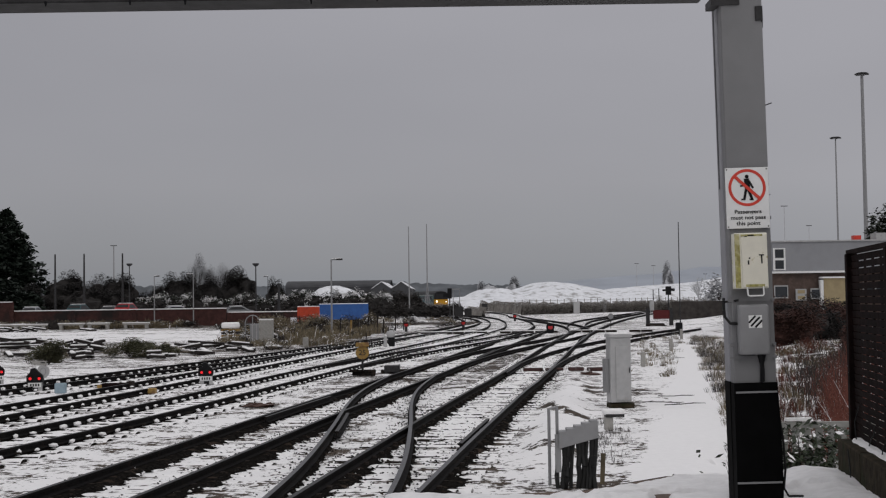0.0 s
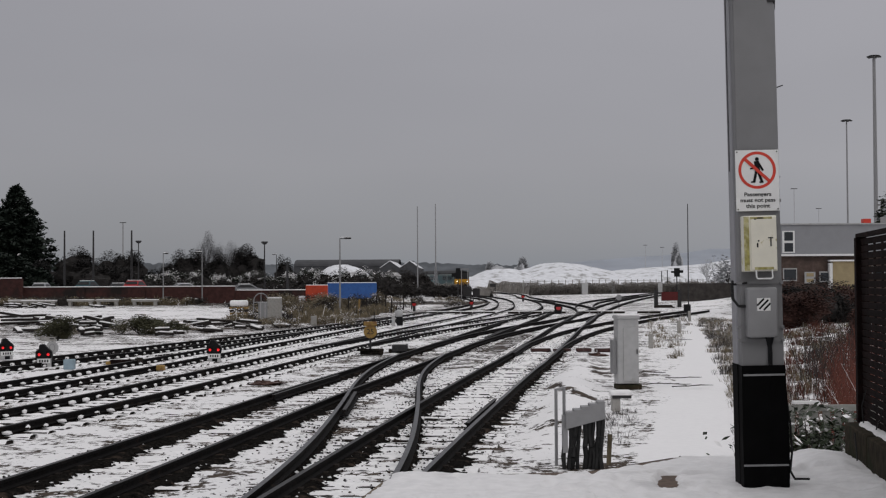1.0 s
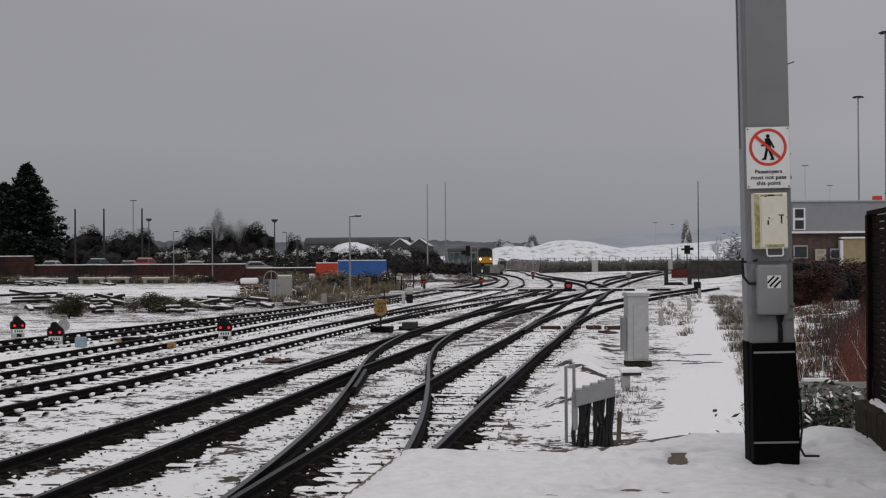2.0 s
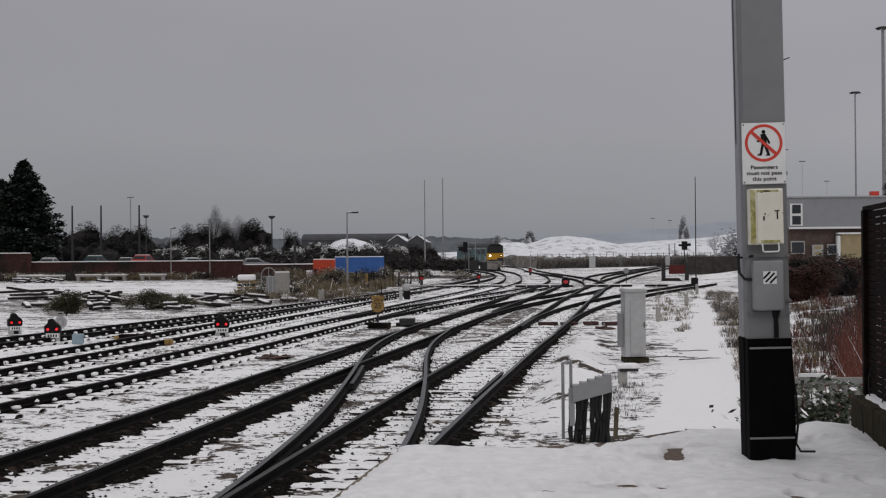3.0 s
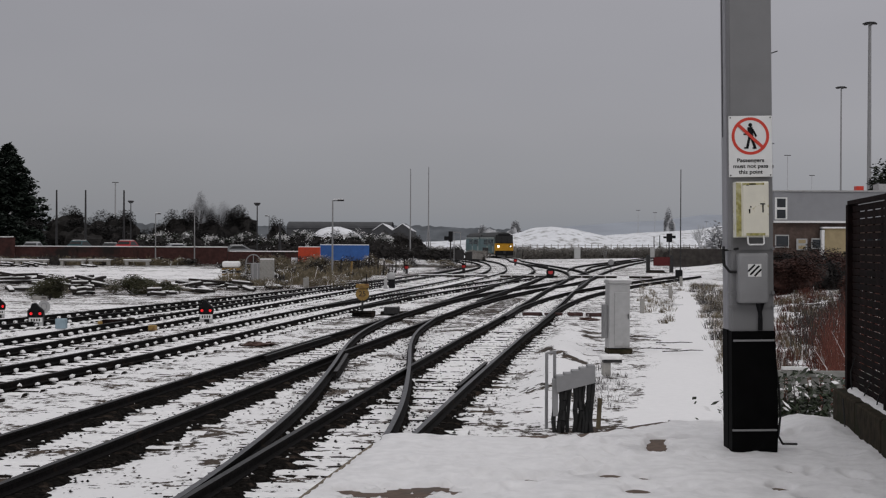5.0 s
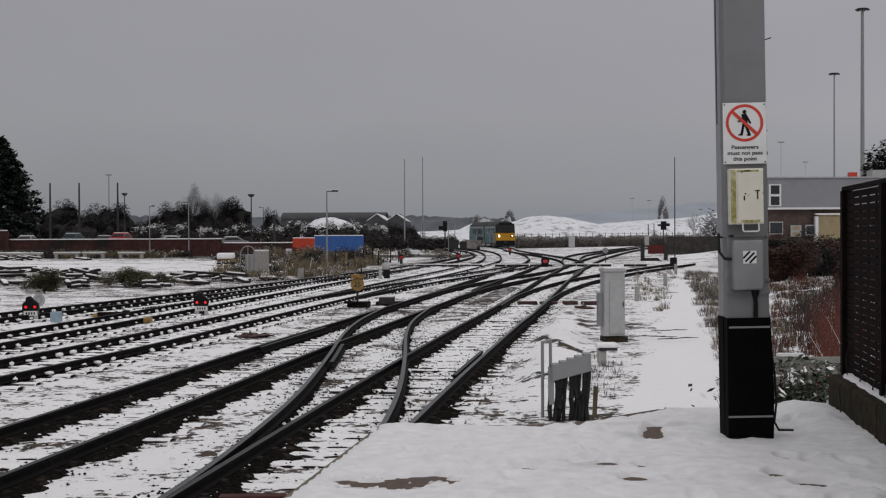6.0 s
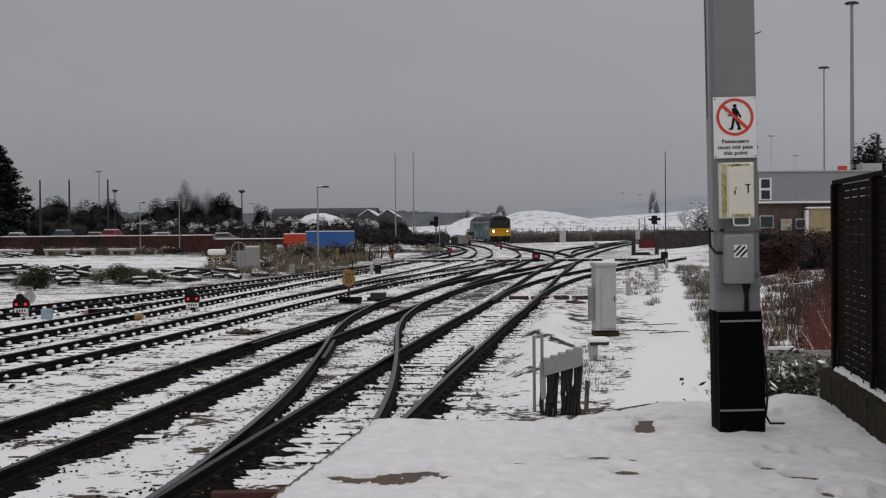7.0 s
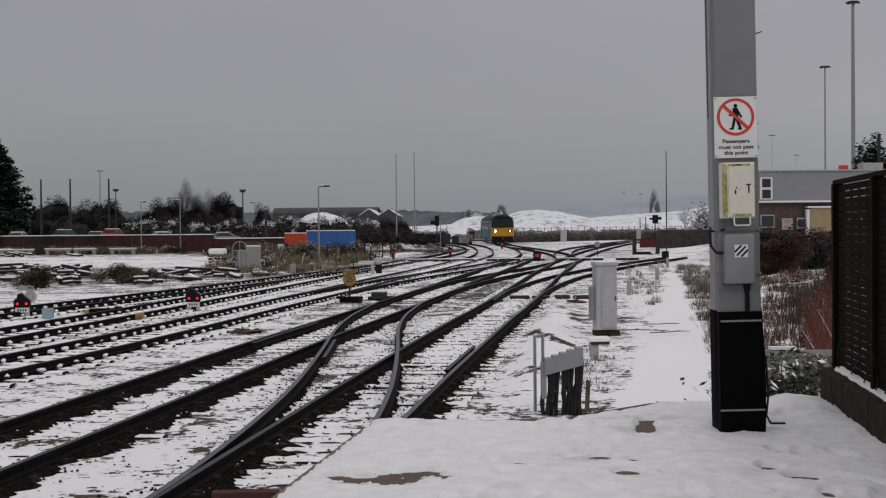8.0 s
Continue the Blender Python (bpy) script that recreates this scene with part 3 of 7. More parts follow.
def build_platform():
    root = thing("platform", pose(0, 0, 0), "snow-covered station platform end with trodden bare patches", "platform", kind="structure")
    bm = bmesh.new()
    out = [(platform_edge(-14), -14), (platform_edge(9.72), 9.72), (0.95, 9.98), (1.75, 10.75), (3.3, 10.6), (3.6, -14)]
    lo = [bm.verts.new((x, y, -0.1)) for x, y in out]
    hi = [bm.verts.new((x, y, PLAT_Z - 0.022)) for x, y in out]
    bm.faces.new(hi)
    for i in range(len(out)):
        j = (i + 1) % len(out)
        bm.faces.new((lo[i], lo[j], hi[j], hi[i]))
    bmesh.ops.recalc_face_normals(bm, faces=bm.faces[:])
    part("slab", bm, PLATFORM, root, "brown worn platform slab")
    # snow skin with holes where feet have cleared it
    holes = [(-0.42, 7.47, 0.30, 0.21, 0.0), (-0.18, 7.66, 0.18, 0.11, 0.0), (-0.62, 7.56, 0.14, 0.11, 0.0), (-0.28, 7.30, 0.12, 0.06, 0.0), (1.46, 9.33, 0.085, 0.36, 0.14), (1.61, 9.69, 0.21, 0.075, 0.0),
             (0.98, 8.11, 0.085, 0.13, 0.0), (1.08, 7.61, 0.085, 0.13, 0.0), (2.07, 7.42, 0.10, 0.12, 0.0), (1.95, 7.71, 0.07, 0.12, 0.0), (2.08, 6.96, 0.05, 0.10, 0.0), (0.085, 9.78, 0.09, 0.07, 0.0),
             (0.47, 7.94, 0.06, 0.115, 0.0), (0.01, 7.55, 0.035, 0.09, 0.0), (2.15, 8.30, 0.06, 0.12, 0.0), (2.40, 9.40, 0.15, 0.06, 0.0), (1.18, 8.04, 0.045, 0.10, 0.0)]
    prng = random.Random(6)
    prints = []
    for _ in range(64):
        a = prng.uniform(-0.7, 0.7)
        prints.append((prng.uniform(0.5, 2.75) if prng.random() < 0.8 else prng.uniform(-0.4, 0.5), prng.uniform(5.6, 10.2), math.cos(a), math.sin(a)))
    verts, faces, idx, grid = [], [], [], {}
    st = 0.025
    nx, ny = int(4.6 / st), int(5.4 / st)
    for j in range(ny + 1):
        y = 5.4 + j * st
        for i in range(nx + 1):
            x = -1.2 + i * st
            bare, thin = 0.0, 0.0
            for hx, hy, ax, ay, slant in holes:
                d = ((x - hx - slant * (y - hy)) / ax) ** 2 + ((y - hy) / ay) ** 2
                thin = max(thin, math.exp(-((x - hx) / 0.2) ** 2 - ((y - hy + 0.12) / 0.3) ** 2))
                d += (1.3 * noise.noise(Vector((x * 6, y * 14, 1))) + 1.2 * noise.noise(Vector((x * 15, y * 34, 3)))) if ax > 0.1 and ay > 0.06 else 0.45 * noise.noise(Vector((x * 9, y * 9, 1)))
                bare = max(bare, min(1.0, max(0.0, 1.35 - d)))
            z = 0.018 + 0.030 * noise.noise(Vector((x * 1.4, y * 1.4, 2))) + 0.013 * noise.noise(Vector((x * 5, y * 5, 4))) + 0.008 * noise.noise(Vector((x * 14, y * 14, 6))) + 0.004 * noise.noise(Vector((x * 27, y * 27, 8)))
            heap = math.exp(-((x - 2.85) / 0.28) ** 2 - ((y - 10.15) / 0.65) ** 2) * 0.04 + math.exp(-((x - 2.85) / 0.2) ** 2) * 0.04
            for fx, fy, ca, sa in prints:
                dx, dy = x - fx, y - fy
                if abs(dx) < 0.3 and abs(dy) < 0.3:
                    q = ((dx * ca + dy * sa) / 0.055) ** 2 + ((dy * ca - dx * sa) / 0.15) ** 2
                    z -= 0.045 * math.exp(-q) - 0.015 * math.exp(-(q - 2.2) ** 2)
            z = max(z + heap, -0.006)
            z = (z + (min(z, 0.012) - z) * 0.85 * thin) * (1 - bare) - 0.062 * bare
            far_edge = 9.74 + (max(0.0, x - 0.95) * 0.96 if x < 1.75 else 0.8) + 0.018 * noise.noise(Vector((x * 3, 0, 7)))
            if x > 1.75:
                far_edge = 10.62
            left = platform_edge(y) + 0.018 + 0.014 * noise.noise(Vector((0, y * 4, 5)))
            ex = min(x - left, far_edge - y)
            if ex < 0.06:
                z -= 0.9 * (0.06 - max(ex, -0.02)) ** 1.3
            if ex >= -0.03:
                grid[i, j] = len(verts)
                verts.append((x, y, PLAT_Z + z))
    for (i, j) in list(grid):
        q = ((i, j), (i + 1, j), (i + 1, j + 1), (i, j + 1))
        if all(k in grid for k in q):
            faces.append(tuple(grid[k] for k in q))
    rows = []
    for j in range(20):
        y = -13.9 + j * (5.42 + 13.9) / 19
        rows.append([(platform_edge(y) + 0.04 + (3.5 - platform_edge(y)) * i / 14, y, PLAT_Z + 0.012 + 0.02 * noise.noise(Vector((i * 0.7, y, 3)))) for i in range(15)])
    o = len(verts)
    verts += [p for r in rows for p in r]
    faces += [(o + j * 15 + i, o + j * 15 + i + 1, o + j * 15 + i + 16, o + j * 15 + i + 15) for j in range(19) for i in range(14)]
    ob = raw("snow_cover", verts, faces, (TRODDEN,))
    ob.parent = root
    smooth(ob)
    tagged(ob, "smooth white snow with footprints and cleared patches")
    for i in range(12):
        y = -2 + i * 1.0
        bm = bmesh.new()
        box(bm, (platform_edge(y) + 0.10, y, PLAT_Z - 0.07), (0.30, 0.985, 0.09), math.degrees(-0.142))
        bevel(bm, 0.012, 1)
        part("coping_stone", bm, COPING, root)


build_platform()


def edge_boards():
    b = thing("edge_board", pose(0.98, 10.02, PLAT_Z - 0.085, 0, 0, 44), "dark wet timber along the platform end", "board")
    bm = bmesh.new()
    box(bm, (0.55, 0.05, 0.0), (1.15, 0.05, 0.10))
    bevel(bm, 0.008, 1)
    part("timber", bm, SLEEPER, b)
    t = thing("rodding_cover", pose(-1.85, 11.9, 0.03, 0, 0, 5), "rusty red-brown cover plate between the rails", "plate")
    bm = bmesh.new()
    box(bm, (0, 0, 0.04), (0.62, 0.16, 0.09))
    bevel(bm, 0.01, 1)
    part("plate", bm, mat("red_rust", (0.065, 0.026, 0.022), 0.9, vary=0.3), t)


edge_boards()

# ---- column with what hangs on it ----
COL = pose(2.075, 9.13, PLAT_Z, 0, -0.85, 0)


def build_column():
    col = thing("canopy_column", COL, "grey painted steel column with black wrapped foot", "column")
    bm = bmesh.new()
    box(bm, (0.013, 0.0, 2.12), (0.294, 0.27, 4.3))
    bevel(bm, 0.008, 2)
    part("shaft", bm, COLUMN, col)
    bm = bmesh.new()
    box(bm, (-0.115, 0.05, 2.55), (0.052, 0.16, 3.4))
    bevel(bm, 0.006, 1)
    part("side_flange", bm, PIPE, col, "paler grey flange")
    bm = bmesh.new()
    box(bm, (-0.117, 0.05, 0.43), (0.056, 0.165, 0.86))
    part("flange_foot", bm, BLACKWRAP, col, "black painted flange foot")
    # slot is not cut: a thin dark strip paints its shade
    bm = bmesh.new()
    box(bm, (-0.139, 0.075, 2.95), (0.008, 0.03, 1.45))
    part("slot", bm, DARKSTEEL, col, "dark strip for the shaded slot in the flange")
    # wrap, slightly loose and wider on one side
    bm = bmesh.new()
    rings = [(0.0, 0.143, 0.172), (0.12, 0.142, 0.178), (0.35, 0.141, 0.180), (0.6, 0.140, 0.173), (0.80, 0.139, 0.165), (0.855, 0.138, 0.164)]
    prev = None
    for z, l, r in rings:
        ring = [bm.verts.new(p) for p in ((-l, -0.147, z), (0.05, -0.152, z), (r, -0.145, z), (r + 0.004, 0.14, z), (-l, 0.14, z))]
        if prev:
            for k in range(5):
                bm.faces.new((prev[k], prev[(k + 1) % 5], ring[(k + 1) % 5], ring[k]))
        prev = ring
    bm.faces.new(prev)
    bmesh.ops.recalc_face_normals(bm, faces=bm.faces[:])
    part("wrap", bm, BLACKWRAP, col, "black sheet wrapped round the foot")
    for z, w in ((0.165, 0.172), (0.79, 0.160)):
        bm = bmesh.new()
        box(bm, (0.014, -0.1535, z), (2 * w - 0.035, 0.006, 0.013))
        part("strap", bm, GREYBOX, col, "thin pale metal strap")
    for z in (2.0, 1.43, 1.12, 1.03):
        bm = bmesh.new()
        box(bm, (0.013, -0.139, z), (0.304, 0.008, 0.022))
        for s in (-1, 1):
            rod(bm, (s * 0.15, -0.142, z), (s * 0.15, -0.16, z), 0.012)
        part("band", bm, COLUMN, col, "steel fixing band")
    bm = bmesh.new()
    tube(bm, [(-0.17, -0.06, 1.44), (-0.182, -0.10, 1.42), (-0.182, -0.11, 1.36), (-0.178, -0.11, 1.31)], 0.011)
    tube(bm, [(-0.17, -0.09, 1.42), (-0.09, -0.16, 1.43)], 0.008)
    tube(bm, [(-0.18, -0.11, 1.32), (-0.15, -0.15, 1.27), (-0.06, -0.165, 1.265)], 0.010)
    part("cable", bm, RUBBER, col, "black cable drooping beside the shaft")
    bm = bmesh.new()
    tube(bm, [(0.055, -0.150, 1.05), (0.06, -0.155, 0.95), (0.058, -0.155, 0.86)], 0.016)
    rod(bm, (0.06, -0.15, 1.06), (0.058, -0.15, 0.99), 0.034, 0.016)
    part("conduit", bm, BLACK, col, "dark conduit below the box")
    bm = bmesh.new()
    tube(bm, [(0.175, -0.10, 0.62), (0.195, -0.11, 0.45), (0.20, -0.12, 0.25), (0.185, -0.12, 0.12), (0.22, -0.10, 0.06), (0.34, -0.02, 0.045)], 0.008)
    part("foot_cable", bm, RUBBER, col, "black cable running over the snow")
    bm = bmesh.new()
    tube(bm, [(0.15, -0.1, 2.79), (0.21, -0.1, 2.81)], 0.004)
    part("wire_stub", bm, DARKSTEEL, col)
    bm = bmesh.new()
    box(bm, (-0.10, -0.05, 3.53), (0.20, 0.2, 0.05))
    box(bm, (0.135, -0.11, 3.44), (0.05, 0.08, 0.10))
    rod(bm, (0.15, -0.12, 3.40), (0.155, -0.12, 3.34), 0.018, 0.010)
    part("bracket", bm, DARKSTEEL, col, "dark bracket under the beam")


build_column()


def text_part(name, body, size, m, parent, material):
    cu = bpy.data.curves.new(name, "FONT")
    cu.body, cu.size, cu.align_x, cu.align_y, cu.extrude = body, size, "CENTER", "CENTER", 0.0006
    cu.offset = 0.0007
    tmp = new(name, cu)
    dg = bpy.context.evaluated_depsgraph_get()
    me = bpy.data.meshes.new_from_object(tmp.evaluated_get(dg))
    bpy.data.objects.remove(tmp)
    me.materials.clear()
    me.materials.append(material)
    ob = new(name, me)
    ob.parent = parent
    ob.matrix_basis = m
    return ob


def build_sign():
    s = thing("prohibition_sign", COL @ pose(0.0, -0.162, 2.14), "white enamel notice with red prohibition ring and black lettering", "sign")
    bm = bmesh.new()
    box(bm, (0, 0, 0), (0.300, 0.006, 0.425))
    bevel(bm, 0.002, 1)
    part("plate", bm, WHITE, s)
    bm = bmesh.new()
    n = 56
    cz = 0.072
    a = [bm.verts.new((0.130 * math.cos(2 * math.pi * i / n), -0.0045, cz + 0.130 * math.sin(2 * math.pi * i / n))) for i in range(n)]
    b = [bm.verts.new((0.110 * math.cos(2 * math.pi * i / n), -0.0045, cz + 0.110 * math.sin(2 * math.pi * i / n))) for i in range(n)]
    for i in range(n):
        bm.faces.new((a[i], a[(i + 1) % n], b[(i + 1) % n], b[i]))
    part("red_ring", bm, RED, s, "red ring")
    bm = bmesh.new()
    box(bm, (0, -0.0068, cz), (0.232, 0.001, 0.022), ry=43)
    part("red_bar", bm, RED, s, "red slanting bar")
    # walking symbol as plain black shapes
    bm = bmesh.new()
    rod(bm, (0.0, -0.0040, cz + 0.077), (0.0, -0.0054, cz + 0.077), 0.0135, seg=16)
    box(bm, (0.0, -0.0052, cz + 0.030), (0.036, 0.001, 0.066), ry=-6)
    box(bm, (0.027, -0.0052, cz + 0.022), (0.014, 0.001, 0.060), ry=-28)
    box(bm, (-0.028, -0.0052, cz + 0.014), (0.040, 0.001, 0.011), ry=-8)
    box(bm, (-0.014, -0.0052, cz - 0.042), (0.018, 0.001, 0.088), ry=12)
    box(bm, (0.018, -0.0052, cz - 0.042), (0.018, 0.001, 0.088), ry=-20)
    box(bm, (-0.030, -0.0052, cz - 0.082), (0.028, 0.001, 0.010))
    box(bm, (0.028, -0.0052, cz - 0.084), (0.028, 0.001, 0.010))
    part("black_symbol", bm, BLACK, s, "plain black symbol")
    for k, line in enumerate(("Passengers", "must not pass", "this point")):
        text_part("lettering", line, 0.0375, pose(0.0, -0.0045, -0.097 - 0.0405 * k, 90, 0, 0) @ Matrix.Diagonal((1.16, 1, 1, 1)), s, BLACK)
    for x in (-0.138, 0.138):
        for z in (-0.2, 0.2):
            bm = bmesh.new()
            rod(bm, (x, -0.002, z), (x, -0.007, z), 0.005)
            part("screw", bm, DARKSTEEL, s)


LID = mat("cream_white_paint", (0.78, 0.75, 0.64), 0.45, vary=0.05, scale=12, bump=0.04, second=(0.42, 0.36, 0.14), patch=0.61, patch_scale=11, soft=0.08)


def build_white_box():
    w = thing("white_metal_box", COL @ pose(-0.005, -0.20, 1.70), "white painted metal box stained with yellow moss", "box")
    bm = bmesh.new()
    box(bm, (0, 0.03, 0), (0.228, 0.12, 0.385))
    bevel(bm, 0.006, 2)
    part("case", bm, MOSSWHITE, w)
    bm = bmesh.new()
    box(bm, (0.022, -0.034, 0.0), (0.178, 0.010, 0.368))
    bevel(bm, 0.003, 1)
    part("lid", bm, LID, w, "cream white lid with rust and moss specks")
    bm = bmesh.new()
    box(bm, (-0.095, -0.0325, 0.0), (0.035, 0.006, 0.372))
    part("moss_edge", bm, MOSS, w, "yellow green moss along the hinge")
    for c, d in (((0.005, -0.0392, 0.176), (0.15, 0.002, 0.014)), ((0.02, -0.0392, -0.172), (0.13, 0.002, 0.018))):
        bm = bmesh.new()
        box(bm, c, d)
        part("moss_streak", bm, MOSS, w, "mossy streak on the lid")
    bm = bmesh.new()
    tube(bm, [(-0.035, -0.03, -0.17), (-0.035, -0.045, -0.235), (-0.025, -0.047, -0.243), (0.065, -0.047, -0.243), (0.075, -0.045, -0.235), (0.075, -0.03, -0.15)], 0.0055, 8)
    part("handle", bm, WHITE, w, "white bent-rod handle")
    for c, d in (((0.070, -0.0405, 0.01), (0.009, 0.002, 0.062)), ((0.068, -0.0409, 0.038), (0.034, 0.002, 0.008)), ((-0.022, -0.0405, -0.012), (0.010, 0.002, 0.030)),
                 ((-0.014, -0.0405, 0.018), (0.010, 0.002, 0.010)), ((0.0, -0.0405, 0.175), (0.045, 0.002, 0.008)), ((-0.035, -0.0405, 0.168), (0.016, 0.002, 0.006))):
        bm = bmesh.new()
        box(bm, c, d)
        part("mark", bm, BLACK, w, "worn black stencil mark")


def build_grey_box():
    b = thing("grey_enamel_box", COL @ pose(0.0, -0.20, 1.225), "grey enamelled box with small black striped label", "box")
    bm = bmesh.new()
    box(bm, (0, 0.03, 0.0), (0.205, 0.14, 0.345))
    bevel(bm, 0.018, 3)
    smooth(part("case", bm, GREYBOX, b))
    bm = bmesh.new()
    box(bm, (0.004, -0.0405, 0.055), (0.092, 0.002, 0.088))
    part("label_plate", bm, WHITE, b, "pale label plate")
    for k in range(3):
        bm = bmesh.new()
        box(bm, (-0.018 + 0.022 * k, -0.0425, 0.071 - 0.016 * k), (0.088 - 0.022 * abs(k - 1), 0.002, 0.0125), ry=-45)
        part("stripe", bm, BLACK, b)


build_sign()
build_white_box()
build_grey_box()


def build_beam():
    b = thing("canopy_beam", pose(0, 8.62, 4.56), "dark steel beam overhead with dripping edge", "beam")
    bm = bmesh.new()
    box(bm, (-3.1, 0, 0.17), (9.6, 0.30, 0.36), ry=0.1)
    bevel(bm, 0.01, 1)
    part("girder", bm, DARKSTEEL, b)
    rng = random.Random(4)
    for k in range(9):
        x = -2.6 + k * 0.5 + rng.uniform(-0.2, 0.2)
        bm = bmesh.new()
        rod(bm, (x, -0.14, 0.0), (x, -0.14, -0.03 - rng.random() * 0.02), 0.012, 0.004, 6)
        part("drip", bm, BLACK, b)


build_beam()


# ---- foliage helpers ----
def leaf_cloud(rng, count, inside, size, verts, faces, flat=0.5):
    """Many small bent leaf clumps at places drawn by inside()."""
    for _ in range(count):
        c = inside()
        a, b = rng.uniform(0, 6.28), rng.uniform(-1, 1) * flat
        s = size * rng.uniform(0.5, 1.4)
        u = Vector((math.cos(a), math.sin(a), b)) * s
        w = Vector((-math.sin(a), math.cos(a), rng.uniform(-0.8, 0.8))) * s * 0.55
        c = Vector(c)
        o = len(verts)
        verts += [c - u, c + w, c + u * 1.1, c - w * 0.9]
        faces.append((o, o + 1, o + 2, o + 3))


def crown(rng, count, s, size):
    """An uneven bush crown: leaf clumps packed on lumps inside an ellipsoid standing on z = 0."""
    lumps = []
    for _ in range(11):
        a, r = rng.uniform(0, 6.28), math.sqrt(rng.random()) * 0.72
        zz = rng.uniform(0.18, 0.78)
        r *= 1.15 - zz * zz
        lumps.append((math.cos(a) * r * s[0], math.sin(a) * r * s[1], zz * s[2], rng.uniform(0.26, 0.45)))
    verts, faces = [], []

    def inside():
        x, y, z, k = rng.choice(lumps)
        d = Vector((rng.gauss(0, 1), rng.gauss(0, 1), rng.gauss(0, 1))).normalized() * rng.random() ** 0.45
        return x + d.x * k * s[0], y + d.y * k * s[1], max(0.02, z + d.z * k * s[2] * 0.9)
    leaf_cloud(rng, count, inside, size, verts, faces)
    return verts, faces


def branch(bm, rng, p, d, length, r, depth):
    q = p + d * length
    rod(bm, p, q, r, r * 0.65, 5 if depth > 2 else 3)
    if depth == 0:
        return
    for _ in range(3 if depth > 1 else 4):
        nd = (d + Vector((rng.uniform(-0.7, 0.7), rng.uniform(-0.7, 0.7), rng.uniform(-0.15, 0.5)))).normalized()
        branch(bm, rng, p + d * length * rng.uniform(0.55, 1.0), nd, length * rng.uniform(0.55, 0.78), r * 0.55, depth - 1)


def bush(name, x, y, s, count, size, material, label, seed, snow=0.0, category="bush", group="", z=None, stems=True, dense=0.0):
    """A bush of small clumps on stems; dense adds a solid core, snow lies on it in patches."""
    rng = random.Random(seed)
    root = thing(name, pose(x, y, gz(y) if z is None else z), label, category, group)
    v, f = crown(rng, count, s, size)
    idx = []
    for q in f:
        p = v[q[0]]
        k = noise.noise(Vector((p.x * 1.1 + x, p.y * 0.8, p.z * 1.6 + seed * 0.13)))
        idx.append(1 if rng.random() < snow * (0.3 + 1.2 * p.z / s[2]) * (3.2 if k > 0.12 else 0.25) else 0)
    ob = raw("crown", v, f, (material, SNOW), idx)
    ob.parent = root
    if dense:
        # solid core closing see-through gaps, with inner shade painted dark on most bushes
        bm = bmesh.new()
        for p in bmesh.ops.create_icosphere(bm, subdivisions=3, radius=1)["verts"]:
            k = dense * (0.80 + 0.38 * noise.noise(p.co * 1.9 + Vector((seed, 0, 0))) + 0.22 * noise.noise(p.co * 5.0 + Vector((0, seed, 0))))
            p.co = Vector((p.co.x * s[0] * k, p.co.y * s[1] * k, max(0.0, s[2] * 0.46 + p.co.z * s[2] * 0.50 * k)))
        part("solid_core", bm, CORESHADE if material in (TWIG, DARKTWIG, EVERGREEN) else material, root, "solid core closing the gaps in the bush")
    bm = bmesh.new()
    for _ in range(5 if stems else 1):
        a = rng.uniform(0, 6.28)
        rod(bm, (0, 0, -0.05), (math.cos(a) * s[0] * 0.4, math.sin(a) * s[1] * 0.4, s[2] * 0.6), 0.03 * s[2], 0.01 * s[2], 5)
    part("stem", bm, TWIG, root)
    return root


def bare_tree(x, y, h, r, seed, material, label, spread=0.0, group=""):
    rng = random.Random(seed)
    root = thing("bare_tree", pose(x, y, gz(y)), label, "tree", group)
    bm = bmesh.new()
    rod(bm, (0, 0, 0), (0, 0, h * 0.3), r, r * 0.8, 6)
    part("trunk", bm, material, root)
    bm = bmesh.new()
    for _ in range(6):
        d = Vector((rng.uniform(-0.5, 0.5), rng.uniform(-0.5, 0.5), 1)).normalized()
        branch(bm, rng, Vector((0, 0, h * rng.uniform(0.15, 0.32))), d, h * 0.27, r * 0.5, 3)
    part("limbs", bm, material, root)
    return root


def conifer(x, y, h, w, seed):
    rng = random.Random(seed)
    root = thing("conifer", pose(x, y, gz(y)), "tall dark conifer with flecks of snow", "tree")
    bm = bmesh.new()
    rod(bm, (0, 0, 0), (0, 0, h * 0.95), 0.35, 0.05, 7)
    part("trunk", bm, TWIG, root)
    verts, faces, idx = [], [], []
    for k in range(620):
        t = rng.random() ** 0.8
        z = h * (0.03 + 0.96 * t)
        reach = w * 1.08 * (1 - t) ** 0.92 * rng.uniform(0.60, 1.15) + 0.2
        a = rng.uniform(0, 6.28)
        d = Vector((math.cos(a), math.sin(a), 0))
        o0 = len(faces)

        def inside():
            q = rng.random() ** 0.6
            p = d * reach * q
            return p.x + rng.gauss(0, 0.22), p.y + rng.gauss(0, 0.22), z - 0.35 * q * reach * 0.35 + rng.gauss(0, 0.16) + (0.35 * q if q > 0.8 else 0)
        leaf_cloud(rng, 34, inside, 0.38, verts, faces, 0.8)
        idx += [1 if rng.random() < 0.006 else 0 for _ in range(len(faces) - o0)]
    ob = raw("crown", verts, faces, (CONIFER, SNOW), idx)
    ob.parent = root


